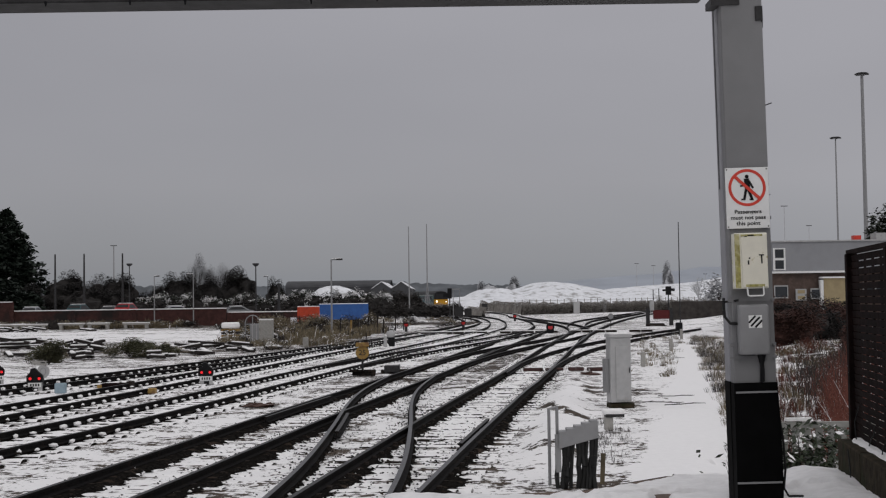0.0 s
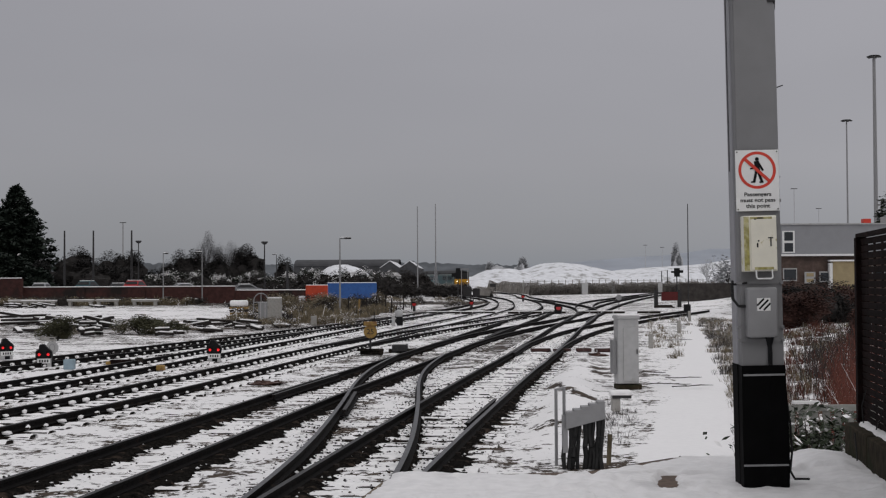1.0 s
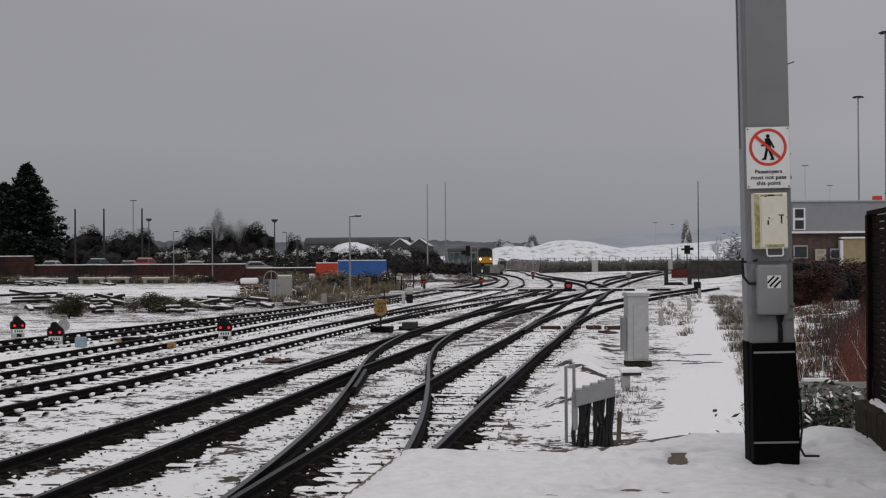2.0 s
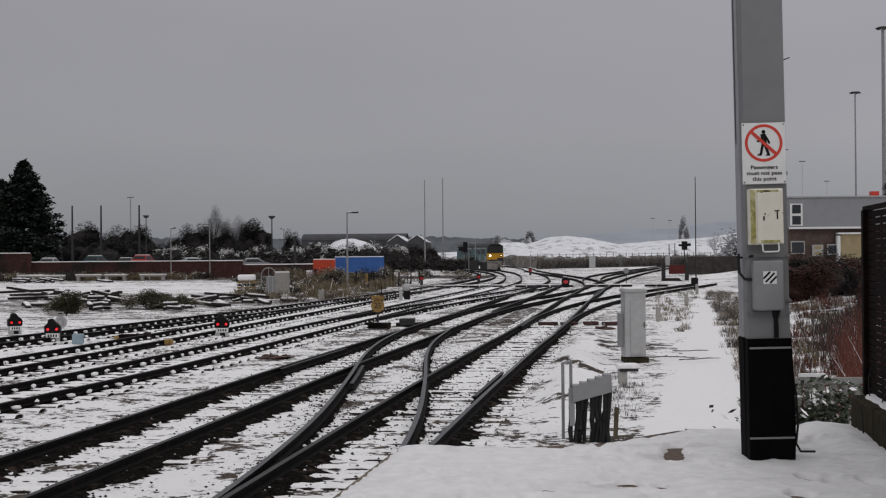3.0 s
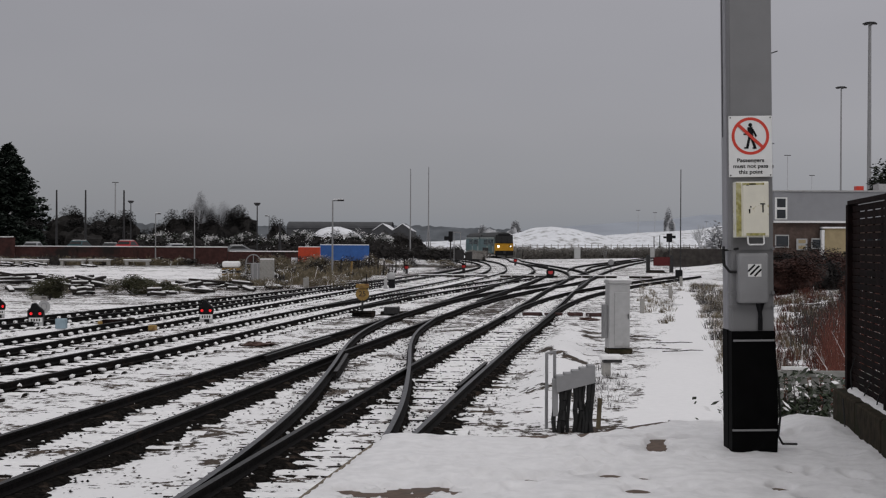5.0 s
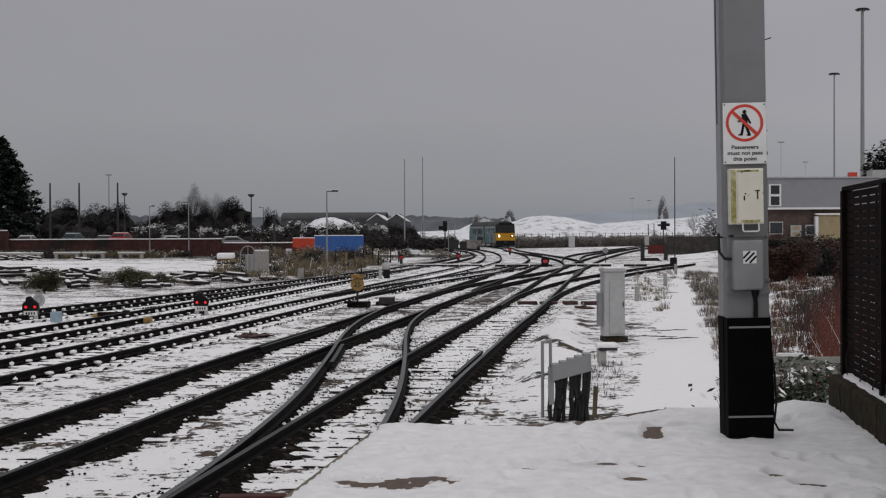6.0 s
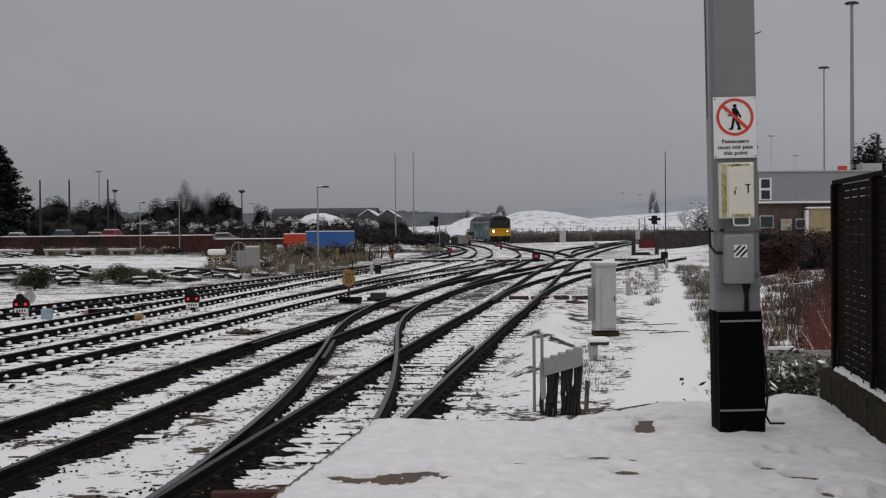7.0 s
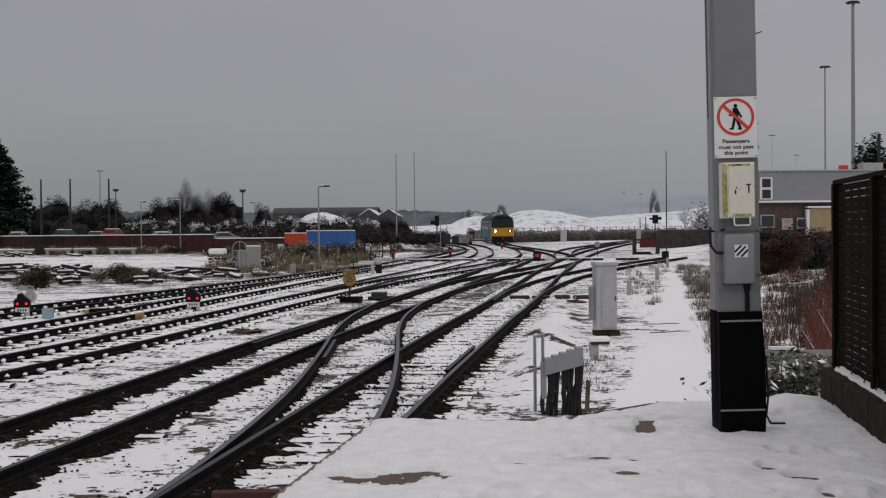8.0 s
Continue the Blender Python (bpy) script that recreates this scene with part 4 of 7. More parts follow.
# ---- distance ----
def ridge(name, y, xs, height, depth, material, label, category, step=4.0, rough=0.5, seed=0.0, base=0.0):
    """A long low rise: front slope, crest and back."""
    verts, faces = [], []
    n = int((xs[1] - xs[0]) / step)
    for i in range(n + 1):
        x = xs[0] + (xs[1] - xs[0]) * i / n
        h = max(0.05, height(x) * (1 + rough * (0.6 * noise.noise(Vector((x * 0.05, seed, 0))) + 0.7 * noise.noise(Vector((x / step * 0.45, seed, 3))))))
        for k, (dy, q) in enumerate(((-depth, 0.0), (-depth * 0.5, 0.6), (0, 1.0), (depth, 0.0))):
            verts.append((x, y + dy, base + h * q - (0.3 if q == 0 else 0)))
    for i in range(n):
        for k in range(3):
            faces.append((i * 4 + k, i * 4 + 4 + k, i * 4 + 5 + k, i * 4 + 1 + k))
    ob = raw(name, verts, faces, (material,))
    return tagged(smooth(ob), label, category, kind="structure")


def bump(x, c, w, h):
    return h * math.exp(-((x - c) / w) ** 2)


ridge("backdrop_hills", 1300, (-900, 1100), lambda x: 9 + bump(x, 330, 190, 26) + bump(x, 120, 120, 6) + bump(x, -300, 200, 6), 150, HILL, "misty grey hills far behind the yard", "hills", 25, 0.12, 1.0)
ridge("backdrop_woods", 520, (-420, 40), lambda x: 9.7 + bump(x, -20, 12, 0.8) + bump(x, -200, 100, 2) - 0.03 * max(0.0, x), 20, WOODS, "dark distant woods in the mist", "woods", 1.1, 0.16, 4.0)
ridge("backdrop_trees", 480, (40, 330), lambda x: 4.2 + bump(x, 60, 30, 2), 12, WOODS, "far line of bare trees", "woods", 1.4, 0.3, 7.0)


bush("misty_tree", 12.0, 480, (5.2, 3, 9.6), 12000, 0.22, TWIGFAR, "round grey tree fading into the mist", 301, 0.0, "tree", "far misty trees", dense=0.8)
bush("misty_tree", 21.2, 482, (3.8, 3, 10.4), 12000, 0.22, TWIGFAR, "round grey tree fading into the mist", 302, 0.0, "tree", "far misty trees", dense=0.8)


def snow_mound(x0, x1, y, crest, depth, label, seed):
    verts, faces = [], []
    nx, ny = 90, 24
    for j in range(ny + 1):
        v = -1 + 2 * j / ny
        for i in range(nx + 1):
            u = i / nx
            x = x0 + (x1 - x0) * u
            k = max(0.0, 1 - v * v) ** 0.8
            h = crest(u) * k * (1 + 0.045 * noise.noise(Vector((u * 5, v * 2.5, seed))) + 0.03 * noise.noise(Vector((u * 22, v * 6, seed))))
            verts.append((x, y + v * depth, gz(y) - 0.3 + h))
    for j in range(ny):
        for i in range(nx):
            o = j * (nx + 1) + i
            faces.append((o, o + 1, o + nx + 2, o + nx + 1))
    tagged(smooth(raw("snow_mound", verts, faces, (SNOW_FAR,))), label, "mound", "snow mounds")


snow_mound(-6, 56, 300, lambda u: 0.6 + 1.4 * math.exp(-((u - 0.26) / 0.2) ** 2) + 4.3 * math.exp(-((u - 0.44) / 0.17) ** 2) + 2.4 * math.exp(-((u - 0.64) / 0.17) ** 2), 26, "large smooth heap of spoil covered in snow", 2.0)
snow_mound(30, 110, 380, lambda u: 2.8 + 9.0 * u ** 1.05 + 0.5 * math.sin(u * 9), 30, "long snow-covered bank behind the heap", 5.0)
snow_mound(-2.5, 20, 286, lambda u: 0.3 + 4.4 * math.sin(math.pi * min(1.0, max(0.0, u))) ** 0.9, 13, "snowy slope climbing towards the heap", 8.8)
snow_mound(-34, 8, 280, lambda u: 1.2 + 2.0 * u, 16, "low snowy slope beside the heap", 8.0)


# ---- left: car park wall, cars, hedges, yard ----
def build_yard_wall():
    def stretch(x0, y0, x1, y1, z1, label):
        L = math.hypot(x1 - x0, y1 - y0)
        a = math.degrees(math.atan2(y1 - y0, x1 - x0))
        w = thing("yard_wall", pose(x0, y0, gz(y0) - 0.05, 0, 0, a), label, "wall", "yard walls")
        h = z1 - gz(y0) + 0.05
        bm = bmesh.new()
        box(bm, (L / 2, 0, h / 2), (L, 0.35, h))
        part("brickwork", bm, BRICKRED, w, "dark red brick")
        n = int(L / 3)
        for i in range(n):
            bm = bmesh.new()
            box(bm, ((i + 0.5) * L / n, 0, h + 0.03), (L / n * 0.995, 0.47, 0.11), rx=random.Random(i).uniform(-1, 1))
            bevel(bm, 0.03, 1)
            part("snow_coping", bm, SNOW, w, "snow lying on the coping")
        for i in range(n // 2 + 1):
            bm = bmesh.new()
            box(bm, (i * 2 * L / n, -0.22, h / 2), (0.5, 0.12, h))
            part("pier", bm, BRICKRED, w)
    stretch(-80, 140.6, -48.6, 140.6, 3.2, "taller dark red brick wall capped with snow")
    stretch(-48.5, 141, -24.8, 139, 2.2, "long dark red brick wall capped with snow")
    stretch(-24.6, 139.2, -17.4, 142, 1.75, "lower dark red brick wall capped with snow")
    bm = bmesh.new()
    box(bm, (-48, 160, 0.2), (62, 37, 1.8))
    solo("car_park", bm, SNOW_FAR, pose(0, 0, 0), "raised snow-covered car park behind the wall", "car park", kind="structure")


build_yard_wall()


def car(x, y, color, label, heading, seed, tall=1.0):
    m = mat("car_paint", color, 0.35, 0.1, vary=0.05, scale=4, bump=0)
    c = thing("car", pose(x, y, 1.1, 0, 0, heading), label, "car", "parked cars")
    bm = bmesh.new()
    prof = [(-2.05, 0.3), (-2.1, 0.75), (-1.9, 0.92), (-1.15, 0.98), (-0.55, 1.42), (0.75, 1.46), (1.5, 1.0), (2.05, 0.9), (2.1, 0.35)]
    rows = []
    for s, k in ((-1, 1.0), (1, 1.0)):
        rows.append([bm.verts.new((px, s * (0.84 if pz < 1.1 else 0.66), pz * tall)) for px, pz in prof])
    n = len(prof)
    for i in range(n - 1):
        bm.faces.new((rows[0][i], rows[0][i + 1], rows[1][i + 1], rows[1][i]))
    bm.faces.new(rows[0])
    bm.faces.new(rows[1][::-1])
    bm.faces.new((rows[0][-1], rows[0][0], rows[1][0], rows[1][-1]))
    bmesh.ops.recalc_face_normals(bm, faces=bm.faces[:])
    part("body", bm, m, c)
    for s in (-1, 1):
        bm = bmesh.new()
        pts = [(-0.95, 1.02), (-0.5, 1.34), (0.65, 1.36), (1.25, 1.02)]
        vs = [bm.verts.new((px, s * (0.865 if pz < 1.1 else 0.705), pz * tall)) for px, pz in pts]
        vs += [bm.verts.new((px, s * (0.80 if pz < 1.1 else 0.64), pz * tall)) for px, pz in pts]
        bm.faces.new(vs[:4])
        bm.faces.new(vs[4:])
        for i in range(4):
            bm.faces.new((vs[i], vs[(i + 1) % 4], vs[4 + (i + 1) % 4], vs[4 + i]))
        part("side_window", bm, CABGLASS, c)
    for x0, z0, x1, z1 in ((-1.00, 1.10, -0.66, 1.34), (1.30, 1.13, 0.90, 1.38)):
        bm = bmesh.new()
        out = 0.04 if x0 > 0 else -0.04
        lo = [bm.verts.new((px + q * out, s * w, pz * tall + 0.02 * q)) for q in (0, 1) for px, pz, w in ((x0, z0, 0.74), (x1, z1, 0.60)) for s in (-1, 1)]
        for k in ((0, 1, 3, 2), (4, 5, 7, 6), (0, 1, 5, 4), (2, 3, 7, 6), (0, 2, 6, 4), (1, 3, 7, 5)):
            bm.faces.new([lo[q] for q in k])
        part("windscreen", bm, CABGLASS, c)
    bm = bmesh.new()
    box(bm, (0.1, 0, 1.46 * tall + 0.01), (1.3, 1.25, 0.07))
    bevel(bm, 0.03, 1)
    part("roof_snow", bm, SNOW, c, "snow on the roof")
    for px in (-1.3, 1.3):
        for s in (-1, 1):
            bm = bmesh.new()
            rod(bm, (px, s * 0.72, 0.31), (px, s * 0.88, 0.31), 0.31, 0.31, 14)
            part("wheel", bm, BLACK, c)


for x, y, col, lab, hd, sd, tl in (
        (-48.6, 147, (0.35, 0.36, 0.38), "silver car with snowy roof behind the wall", 92, 1, 1.08),
        (-43.6, 148, (0.03, 0.08, 0.09), "dark teal car with snowy roof behind the wall", 82, 2, 1.24),
        (-40.2, 149, (0.05, 0.055, 0.06), "dark grey car behind the wall", 96, 3, 1.05),
        (-37.8, 147, (0.40, 0.03, 0.035), "red car parked behind the wall", 83, 4, 1.26),
        (-32.0, 147, (0.30, 0.31, 0.33), "pale grey car parked behind the wall", 205, 5, 1.0),
        (-25.6, 149, (0.20, 0.205, 0.21), "grey car parked behind the wall", 20, 6, 0.92)):
    car(x, y, col, lab, hd, sd, tl)

conifer(-70.0, 200, 17.0, 9.9, 3)
conifer(-75.4, 205, 14.2, 8.0, 8)
for x, y, w, h, sd in ((-70.5, 197, 7.5, 8.0, 5), (-66.5, 186, 4.6, 6.4, 6), (-61.5, 184, 3.6, 4.6, 7)):
    bush("conifer_skirt", x, y, (w, 3.6, h), 7500, 0.30, CONIFER, "dense dark evergreen beside the conifer", sd, 0.002, "bush", "evergreen skirts", dense=0.5)
rngb = random.Random(21)
for x, y, s, n in ((-53, 186, (3.8, 2.6, 4.6), 2200), (-49.5, 187, (3.2, 2.4, 4.4), 2000),
                   (-60, 198, (5.0, 3, 7.2), 3600), (-55.5, 200, (4.5, 3, 6.6), 3000), (-51.5, 197, (3.8, 3, 7.0), 3000), (-48.5, 198, (2.5, 2, 4.0), 1400),
                   (-42.8, 200, (4.0, 3, 7.2), 3400), (-38.8, 203, (3.0, 2, 6.4), 2200), (-33.6, 200, (3.6, 3, 7.4), 3400), (-29.9, 214, (2.2, 2, 5.8), 1500),
                   (-64, 190, (4, 3, 5.2), 2200), (-57.5, 194, (3.5, 3, 5.6), 2400), (-47.0, 203, (2.6, 2.2, 5.2), 1500), (-37.0, 206, (2.5, 2, 5.4), 1500)):
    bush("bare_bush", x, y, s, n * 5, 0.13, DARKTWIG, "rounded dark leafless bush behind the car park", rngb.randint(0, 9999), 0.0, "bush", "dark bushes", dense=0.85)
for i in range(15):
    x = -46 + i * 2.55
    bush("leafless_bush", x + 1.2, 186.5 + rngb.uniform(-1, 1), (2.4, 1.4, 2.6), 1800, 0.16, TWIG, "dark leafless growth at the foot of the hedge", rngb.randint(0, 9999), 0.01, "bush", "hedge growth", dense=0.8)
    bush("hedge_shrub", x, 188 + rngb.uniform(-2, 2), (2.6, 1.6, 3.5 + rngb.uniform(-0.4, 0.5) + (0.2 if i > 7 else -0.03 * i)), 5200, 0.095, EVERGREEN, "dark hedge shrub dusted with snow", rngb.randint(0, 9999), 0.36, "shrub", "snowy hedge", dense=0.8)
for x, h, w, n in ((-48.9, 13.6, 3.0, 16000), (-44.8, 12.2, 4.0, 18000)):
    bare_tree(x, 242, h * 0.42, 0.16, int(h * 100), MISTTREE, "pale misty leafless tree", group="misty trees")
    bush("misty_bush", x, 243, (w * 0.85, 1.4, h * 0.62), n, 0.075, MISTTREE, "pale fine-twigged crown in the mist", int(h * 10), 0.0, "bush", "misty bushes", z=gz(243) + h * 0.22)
for i in range(11):
    x = -13.0 + i * 1.3
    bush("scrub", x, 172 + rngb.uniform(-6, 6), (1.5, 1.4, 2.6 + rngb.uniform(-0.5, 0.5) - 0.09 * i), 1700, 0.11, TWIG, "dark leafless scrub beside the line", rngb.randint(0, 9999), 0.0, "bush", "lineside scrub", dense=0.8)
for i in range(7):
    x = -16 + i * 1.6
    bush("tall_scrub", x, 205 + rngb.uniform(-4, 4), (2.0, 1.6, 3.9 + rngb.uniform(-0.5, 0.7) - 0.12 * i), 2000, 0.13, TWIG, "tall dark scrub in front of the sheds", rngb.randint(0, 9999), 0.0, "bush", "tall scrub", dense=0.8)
for i in range(22):
    bush("wall_weeds", -50 + i * 1.05 + rngb.uniform(-0.8, 0.8), 133 + rngb.uniform(-3, 4.5), (1.8, 1.2, 0.75), 800, 0.08, (OLIVE, TWIG)[i % 2], "brown dead weeds below the wall", rngb.randint(0, 9999), 0.03, "weeds", "wall weeds")
for i in range(20):
    bush("rough_weeds", -18.5 + i * 0.6 + rngb.uniform(-0.4, 0.4), 112 + rngb.uniform(-12, 14), (1.3, 1.0, 1.15 + rngb.uniform(-0.3, 0.3)), 1100, 0.065, (OLIVE, TWIG, OLIVE)[i % 3], "rough brown weeds around the container", rngb.randint(0, 9999), 0.02, "weeds", "rough weeds")
for i in range(9):
    y = 100 + i * 3.4 + rngb.uniform(-1, 1)
    x = -15.5 + i * 0.75 + rngb.uniform(-1.5, 1.5)
    bush("dead_weeds", x, y, (1.5, 1.2, 0.8), 700, 0.075, OLIVE, "olive-brown dead weeds in the snow", rngb.randint(0, 9999), 0.03, "weeds", "dead weeds")


def far_brush(seed, material, count, label, a=(9.4, 183.0), b=(49.0, 224.0), high=1.75):
    rng = random.Random(seed)
    verts, faces = [], []

    def inside():
        u = rng.random()
        x, y = a[0] + (b[0] - a[0]) * u + abs(rng.gauss(0, 0.5)), a[1] + (b[1] - a[1]) * u + rng.uniform(-2, 3)
        top = high * (1 + 0.28 * noise.noise(Vector((x * 0.9, 0, seed))))
        return x, y, gz(y) + top * rng.random() ** 0.8
    leaf_cloud(rng, count, inside, 0.075, verts, faces)
    n = int(count / 90)
    for i in range(n + 1):
        u = i / n
        x, y = a[0] + (b[0] - a[0]) * u, a[1] + (b[1] - a[1]) * u
        h = high * (0.78 + 0.25 * noise.noise(Vector((x * 0.9, 0, seed))) + 0.12 * noise.noise(Vector((x * 3.1, 4, seed))))
        o = len(verts)
        for dx, q in ((-0.9, 0.0), (-0.6, 0.55), (0.0, 1.0), (0.8, 0.5), (1.2, 0.0)):
            verts.append(Vector((x + 0.25 * dx, y + dx + rng.uniform(-0.3, 0.3), gz(y) - 0.05 + h * q * rng.uniform(0.85, 1.08))))
        if i:
            faces += [(o + k - 5, o + k - 4, o + k + 1, o + k) for k in range(4)]
    tagged(raw("far_brush", verts, faces, (material,)), label, "brush", kind="stuff")


far_brush(1, BRUSH, 60000, "grey-brown leafless brush along the far fence", high=1.6)
far_brush(2, TWIG, 9000, "darker brush stems along the far fence", high=1.3)
far_brush(5, BRUSH, 16000, "grey-brown leafless brush behind the far curve", (10.4, 185.0), (4.6, 246.0), 1.7)
far_brush(3, BRUSH, 3600, "low leafless brush left of the running line", (3.6, 170.0), (1.6, 202.0), 1.15)
far_brush(4, BRUSH, 5000, "low leafless brush beside the far curve", (-0.8, 214.0), (-8.0, 246.0), 1.5)
for i in range(22):
    y = 112 + rngb.uniform(0, 45)
    bush("lineside_weeds", -14 + i * 0.62 + 0.05 * (y - 112), y, (1.2, 1.0, 0.55), 520, 0.06, (OLIVE, TWIG)[i % 2], "low brown weeds between the lines and scrub", rngb.randint(0, 9999), 0.05, "weeds", "lineside weeds", stems=False)


def shed(x0, x1, y, eave, apex, label):
    s = thing("shed", pose((x0 + x1) / 2, y, gz(y)), label, "building", "sheds")
    w = (x1 - x0) / 2
    e, a = eave - gz(y), apex - gz(y)
    bm = bmesh.new()
    pr = [(-w, 0), (-w, e), (0, a), (w, e), (w, 0)]
    f0 = [bm.verts.new((px, 0, pz)) for px, pz in pr]
    f1 = [bm.verts.new((px, 24, pz)) for px, pz in pr]
    bm.faces.new(f0)
    bm.faces.new(f1[::-1])
    for i in range(4):
        bm.faces.new((f0[i], f0[i + 1], f1[i + 1], f1[i]))
    bmesh.ops.recalc_face_normals(bm, faces=bm.faces[:])
    part("gable_wall", bm, MISTWALL, s, "dark grey gable wall")
    for sgn in (-1, 1):
        bm = bmesh.new()
        L = math.hypot(w, a - e)
        box(bm, (sgn * w / 2, 12, (a + e) / 2 + 0.06), (L + 0.05, 24.2, 0.1), ry=sgn * math.degrees(math.atan2(a - e, w)))
        part("snowy_roof", bm, SNOW_FAR, s, "roof slope under snow")


shed(-14.9, -11.4, 228, 5.1, 6.3, "dark gabled shed with snow on its roof")
shed(-11.4, -7.9, 228, 5.1, 6.3, "dark gabled shed with snow on its roof")


def long_store():
    s = thing("long_warehouse", pose(-23.5, 262, gz(262)), "long low dark warehouse with rounded roof", "building")
    bm = bmesh.new()
    box(bm, (0, 0, 2.5), (21, 10, 5.0))
    part("wall_block", bm, MISTWALL, s)
    bm = bmesh.new()
    for k in range(9):
        a0, a1 = math.pi * k / 9, math.pi * (k + 1) / 9
        vs = [bm.verts.new((sx * 10.5, -5.2 * math.cos(a), 4.9 + 1.35 * math.sin(a))) for sx, a in ((-1, a0), (1, a0), (1, a1), (-1, a1))]
        bm.faces.new(vs)
    part("roof", bm, MISTWALL, s, "dark rounded roof")


long_store()


snow_mound(-27.0, -14.6, 222, lambda u: 5.35 * max(0.0, math.sin(math.pi * min(1.0, max(0.0, u)))) ** 0.5 * (1.03 - 0.10 * u), 7, "snow-dusted heap behind the hedge", 3.3)


def pole(name, x, y, z0, h, r, material, label, head="none", category="pole", group="", arm=0.9):
    p = thing(name, pose(x, y, z0), label, category, group)
    bm = bmesh.new()
    rod(bm, (0, 0, 0), (0, 0, h), r, r * 0.6, 8)
    part("shaft", bm, material, p)
    if head == "arm":
        bm = bmesh.new()
        box(bm, (arm / 2, 0, h - 0.03), (arm, 0.07, 0.06))
        box(bm, (arm * 0.75, 0, h), (arm * 0.6, 0.22, 0.13))
        bevel(bm, 0.02, 1)
        part("lantern", bm, DARKSTEEL, p)
        bm = bmesh.new()
        box(bm, (arm * 0.5, 0, h + 0.085), (arm * 0.9, 0.18, 0.04))
        part("snow", bm, SNOW, p)
    if head == "disc":
        bm = bmesh.new()
        rod(bm, (0, 0, h - 0.25), (0, 0, h), 0.18, 0.42, 12)
        rod(bm, (0, 0, h), (0, 0, h + 0.1), 0.42, 0.36, 12)
        part("lantern", bm, DARKSTEEL, p)
    if head == "crown":
        bm = bmesh.new()
        rod(bm, (0, 0, h - 0.02), (0, 0, h + 0.10), 0.5, 0.5, 14)
        for k in range(6):
            a = k * math.pi / 3
            box(bm, (0.5 * math.cos(a), 0.5 * math.sin(a), h - 0.02), (0.3, 0.22, 0.12), math.degrees(a))
        part("lamp_ring", bm, DARKSTEEL, p, "ring of floodlights")
    if head == "tee":
        bm = bmesh.new()
        box(bm, (0, 0, h), (1.3, 0.2, 0.14))
        part("lantern", bm, DARKSTEEL, p)
    if head == "lattice":
        bm = bmesh.new()
        for sx in (-1, 1):
            for sy in (-1, 1):
                rod(bm, (sx * 0.6, sy * 0.6, 0), (0, 0, h * 0.34), 0.06, 0.05, 5)
        for k in range(5):
            z = h * 0.34 * k / 6
            q = 0.6 * (1 - k / 6)
            rod(bm, (-q, -q, z), (q * 0.85, -q * 0.85, z + 0.9), 0.04, 0.04, 4)
            rod(bm, (q, -q, z), (-q * 0.85, -q * 0.85, z + 0.9), 0.04, 0.04, 4)
        part("lattice_foot", bm, MISTTREE, p)
    return p


for x in (-46.8, -43.4, -38.9):
    pole("dark_pole", x, 150, 1.5, 7.3, 0.15, DARKSTEEL, "plain dark pole in the car park", group="car park poles")
pole("lamp_post", -41.9, 165, 1.5, 6.5, 0.09, DARKSTEEL, "black lamp post with flat disc lantern", "disc", "lamp", "disc lamps")
pole("lamp_post", -23.3, 150, 1.5, 5.8, 0.10, DARKSTEEL, "black lamp post with flat disc lantern", "disc", "lamp", "disc lamps")
pole("lamp_post", -31.2, 133, gz(133), 5.3, 0.07, GREYBOX, "slim grey lamp post before the wall", "arm", "lamp", "slim yard lamps", 0.5)
pole("lamp_post", -27.15, 133, gz(133), 5.4, 0.07, GREYBOX, "slim grey lamp post before the wall", "arm", "lamp", "slim yard lamps", -0.7)
pole("lamp_post", -9.75, 101, gz(101), 5.8, 0.085, GREYBOX, "slim pale lamp post with short arm", "arm", "lamp", "slim yard lamps", 0.85)
pole("lamp_post", -29.2, 200, gz(200), 6.3, 0.07, DARKSTEEL, "distant small lamp post", "arm", "lamp", "slim yard lamps", -0.6)
pole("lamp_post", -24.2, 176, gz(176), 4.9, 0.22, DARKSTEEL, "stout grey post above the hedge", "none", "post")
pole("tall_mast", -69.2, 260, gz(260), 14, 0.2, GREYBOX, "thin tall mast in the mist", "tee", "mast", "tall masts")
pole("tall_mast", -7.2, 200, gz(200), 13.7, 0.11, GREYBOX, "thin dark lighting mast beside the yard", "none", "mast", "tall masts")
pole("tall_mast", -5.05, 230, gz(230), 15.7, 0.13, GREYBOX, "thin mast with lattice foot", "lattice", "mast", "tall masts")
pole("tall_mast", 18.85, 108.5, gz(108), 8.75, 0.055, DARKSTEEL, "thin plain mast near the barrier", "none", "mast", "tall masts")
pole("floodlight_mast", 44.6, 150, gz(150), 20.6, 0.13, GREYBOX, "tall floodlight mast with ring of lamps", "crown", "mast", "floodlight masts")
pole("floodlight_mast", 38.3, 120, gz(120), 23.0, 0.24, GREYBOX, "tall floodlight mast with ring of lamps", "crown", "mast", "floodlight masts")
# far masts take the haze-tinted grey instead of steel
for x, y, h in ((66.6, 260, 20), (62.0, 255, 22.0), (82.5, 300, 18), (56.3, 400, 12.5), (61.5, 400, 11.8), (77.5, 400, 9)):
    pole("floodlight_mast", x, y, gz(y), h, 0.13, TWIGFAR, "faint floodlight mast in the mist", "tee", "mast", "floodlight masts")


bush("misty_poplar", 66.2, 402, (2.6, 1.8, 12.2), 12000, 0.24, TWIGFAR, "upright tree with mist painted into its grey", 311, 0.0, "tree", dense=0.85)


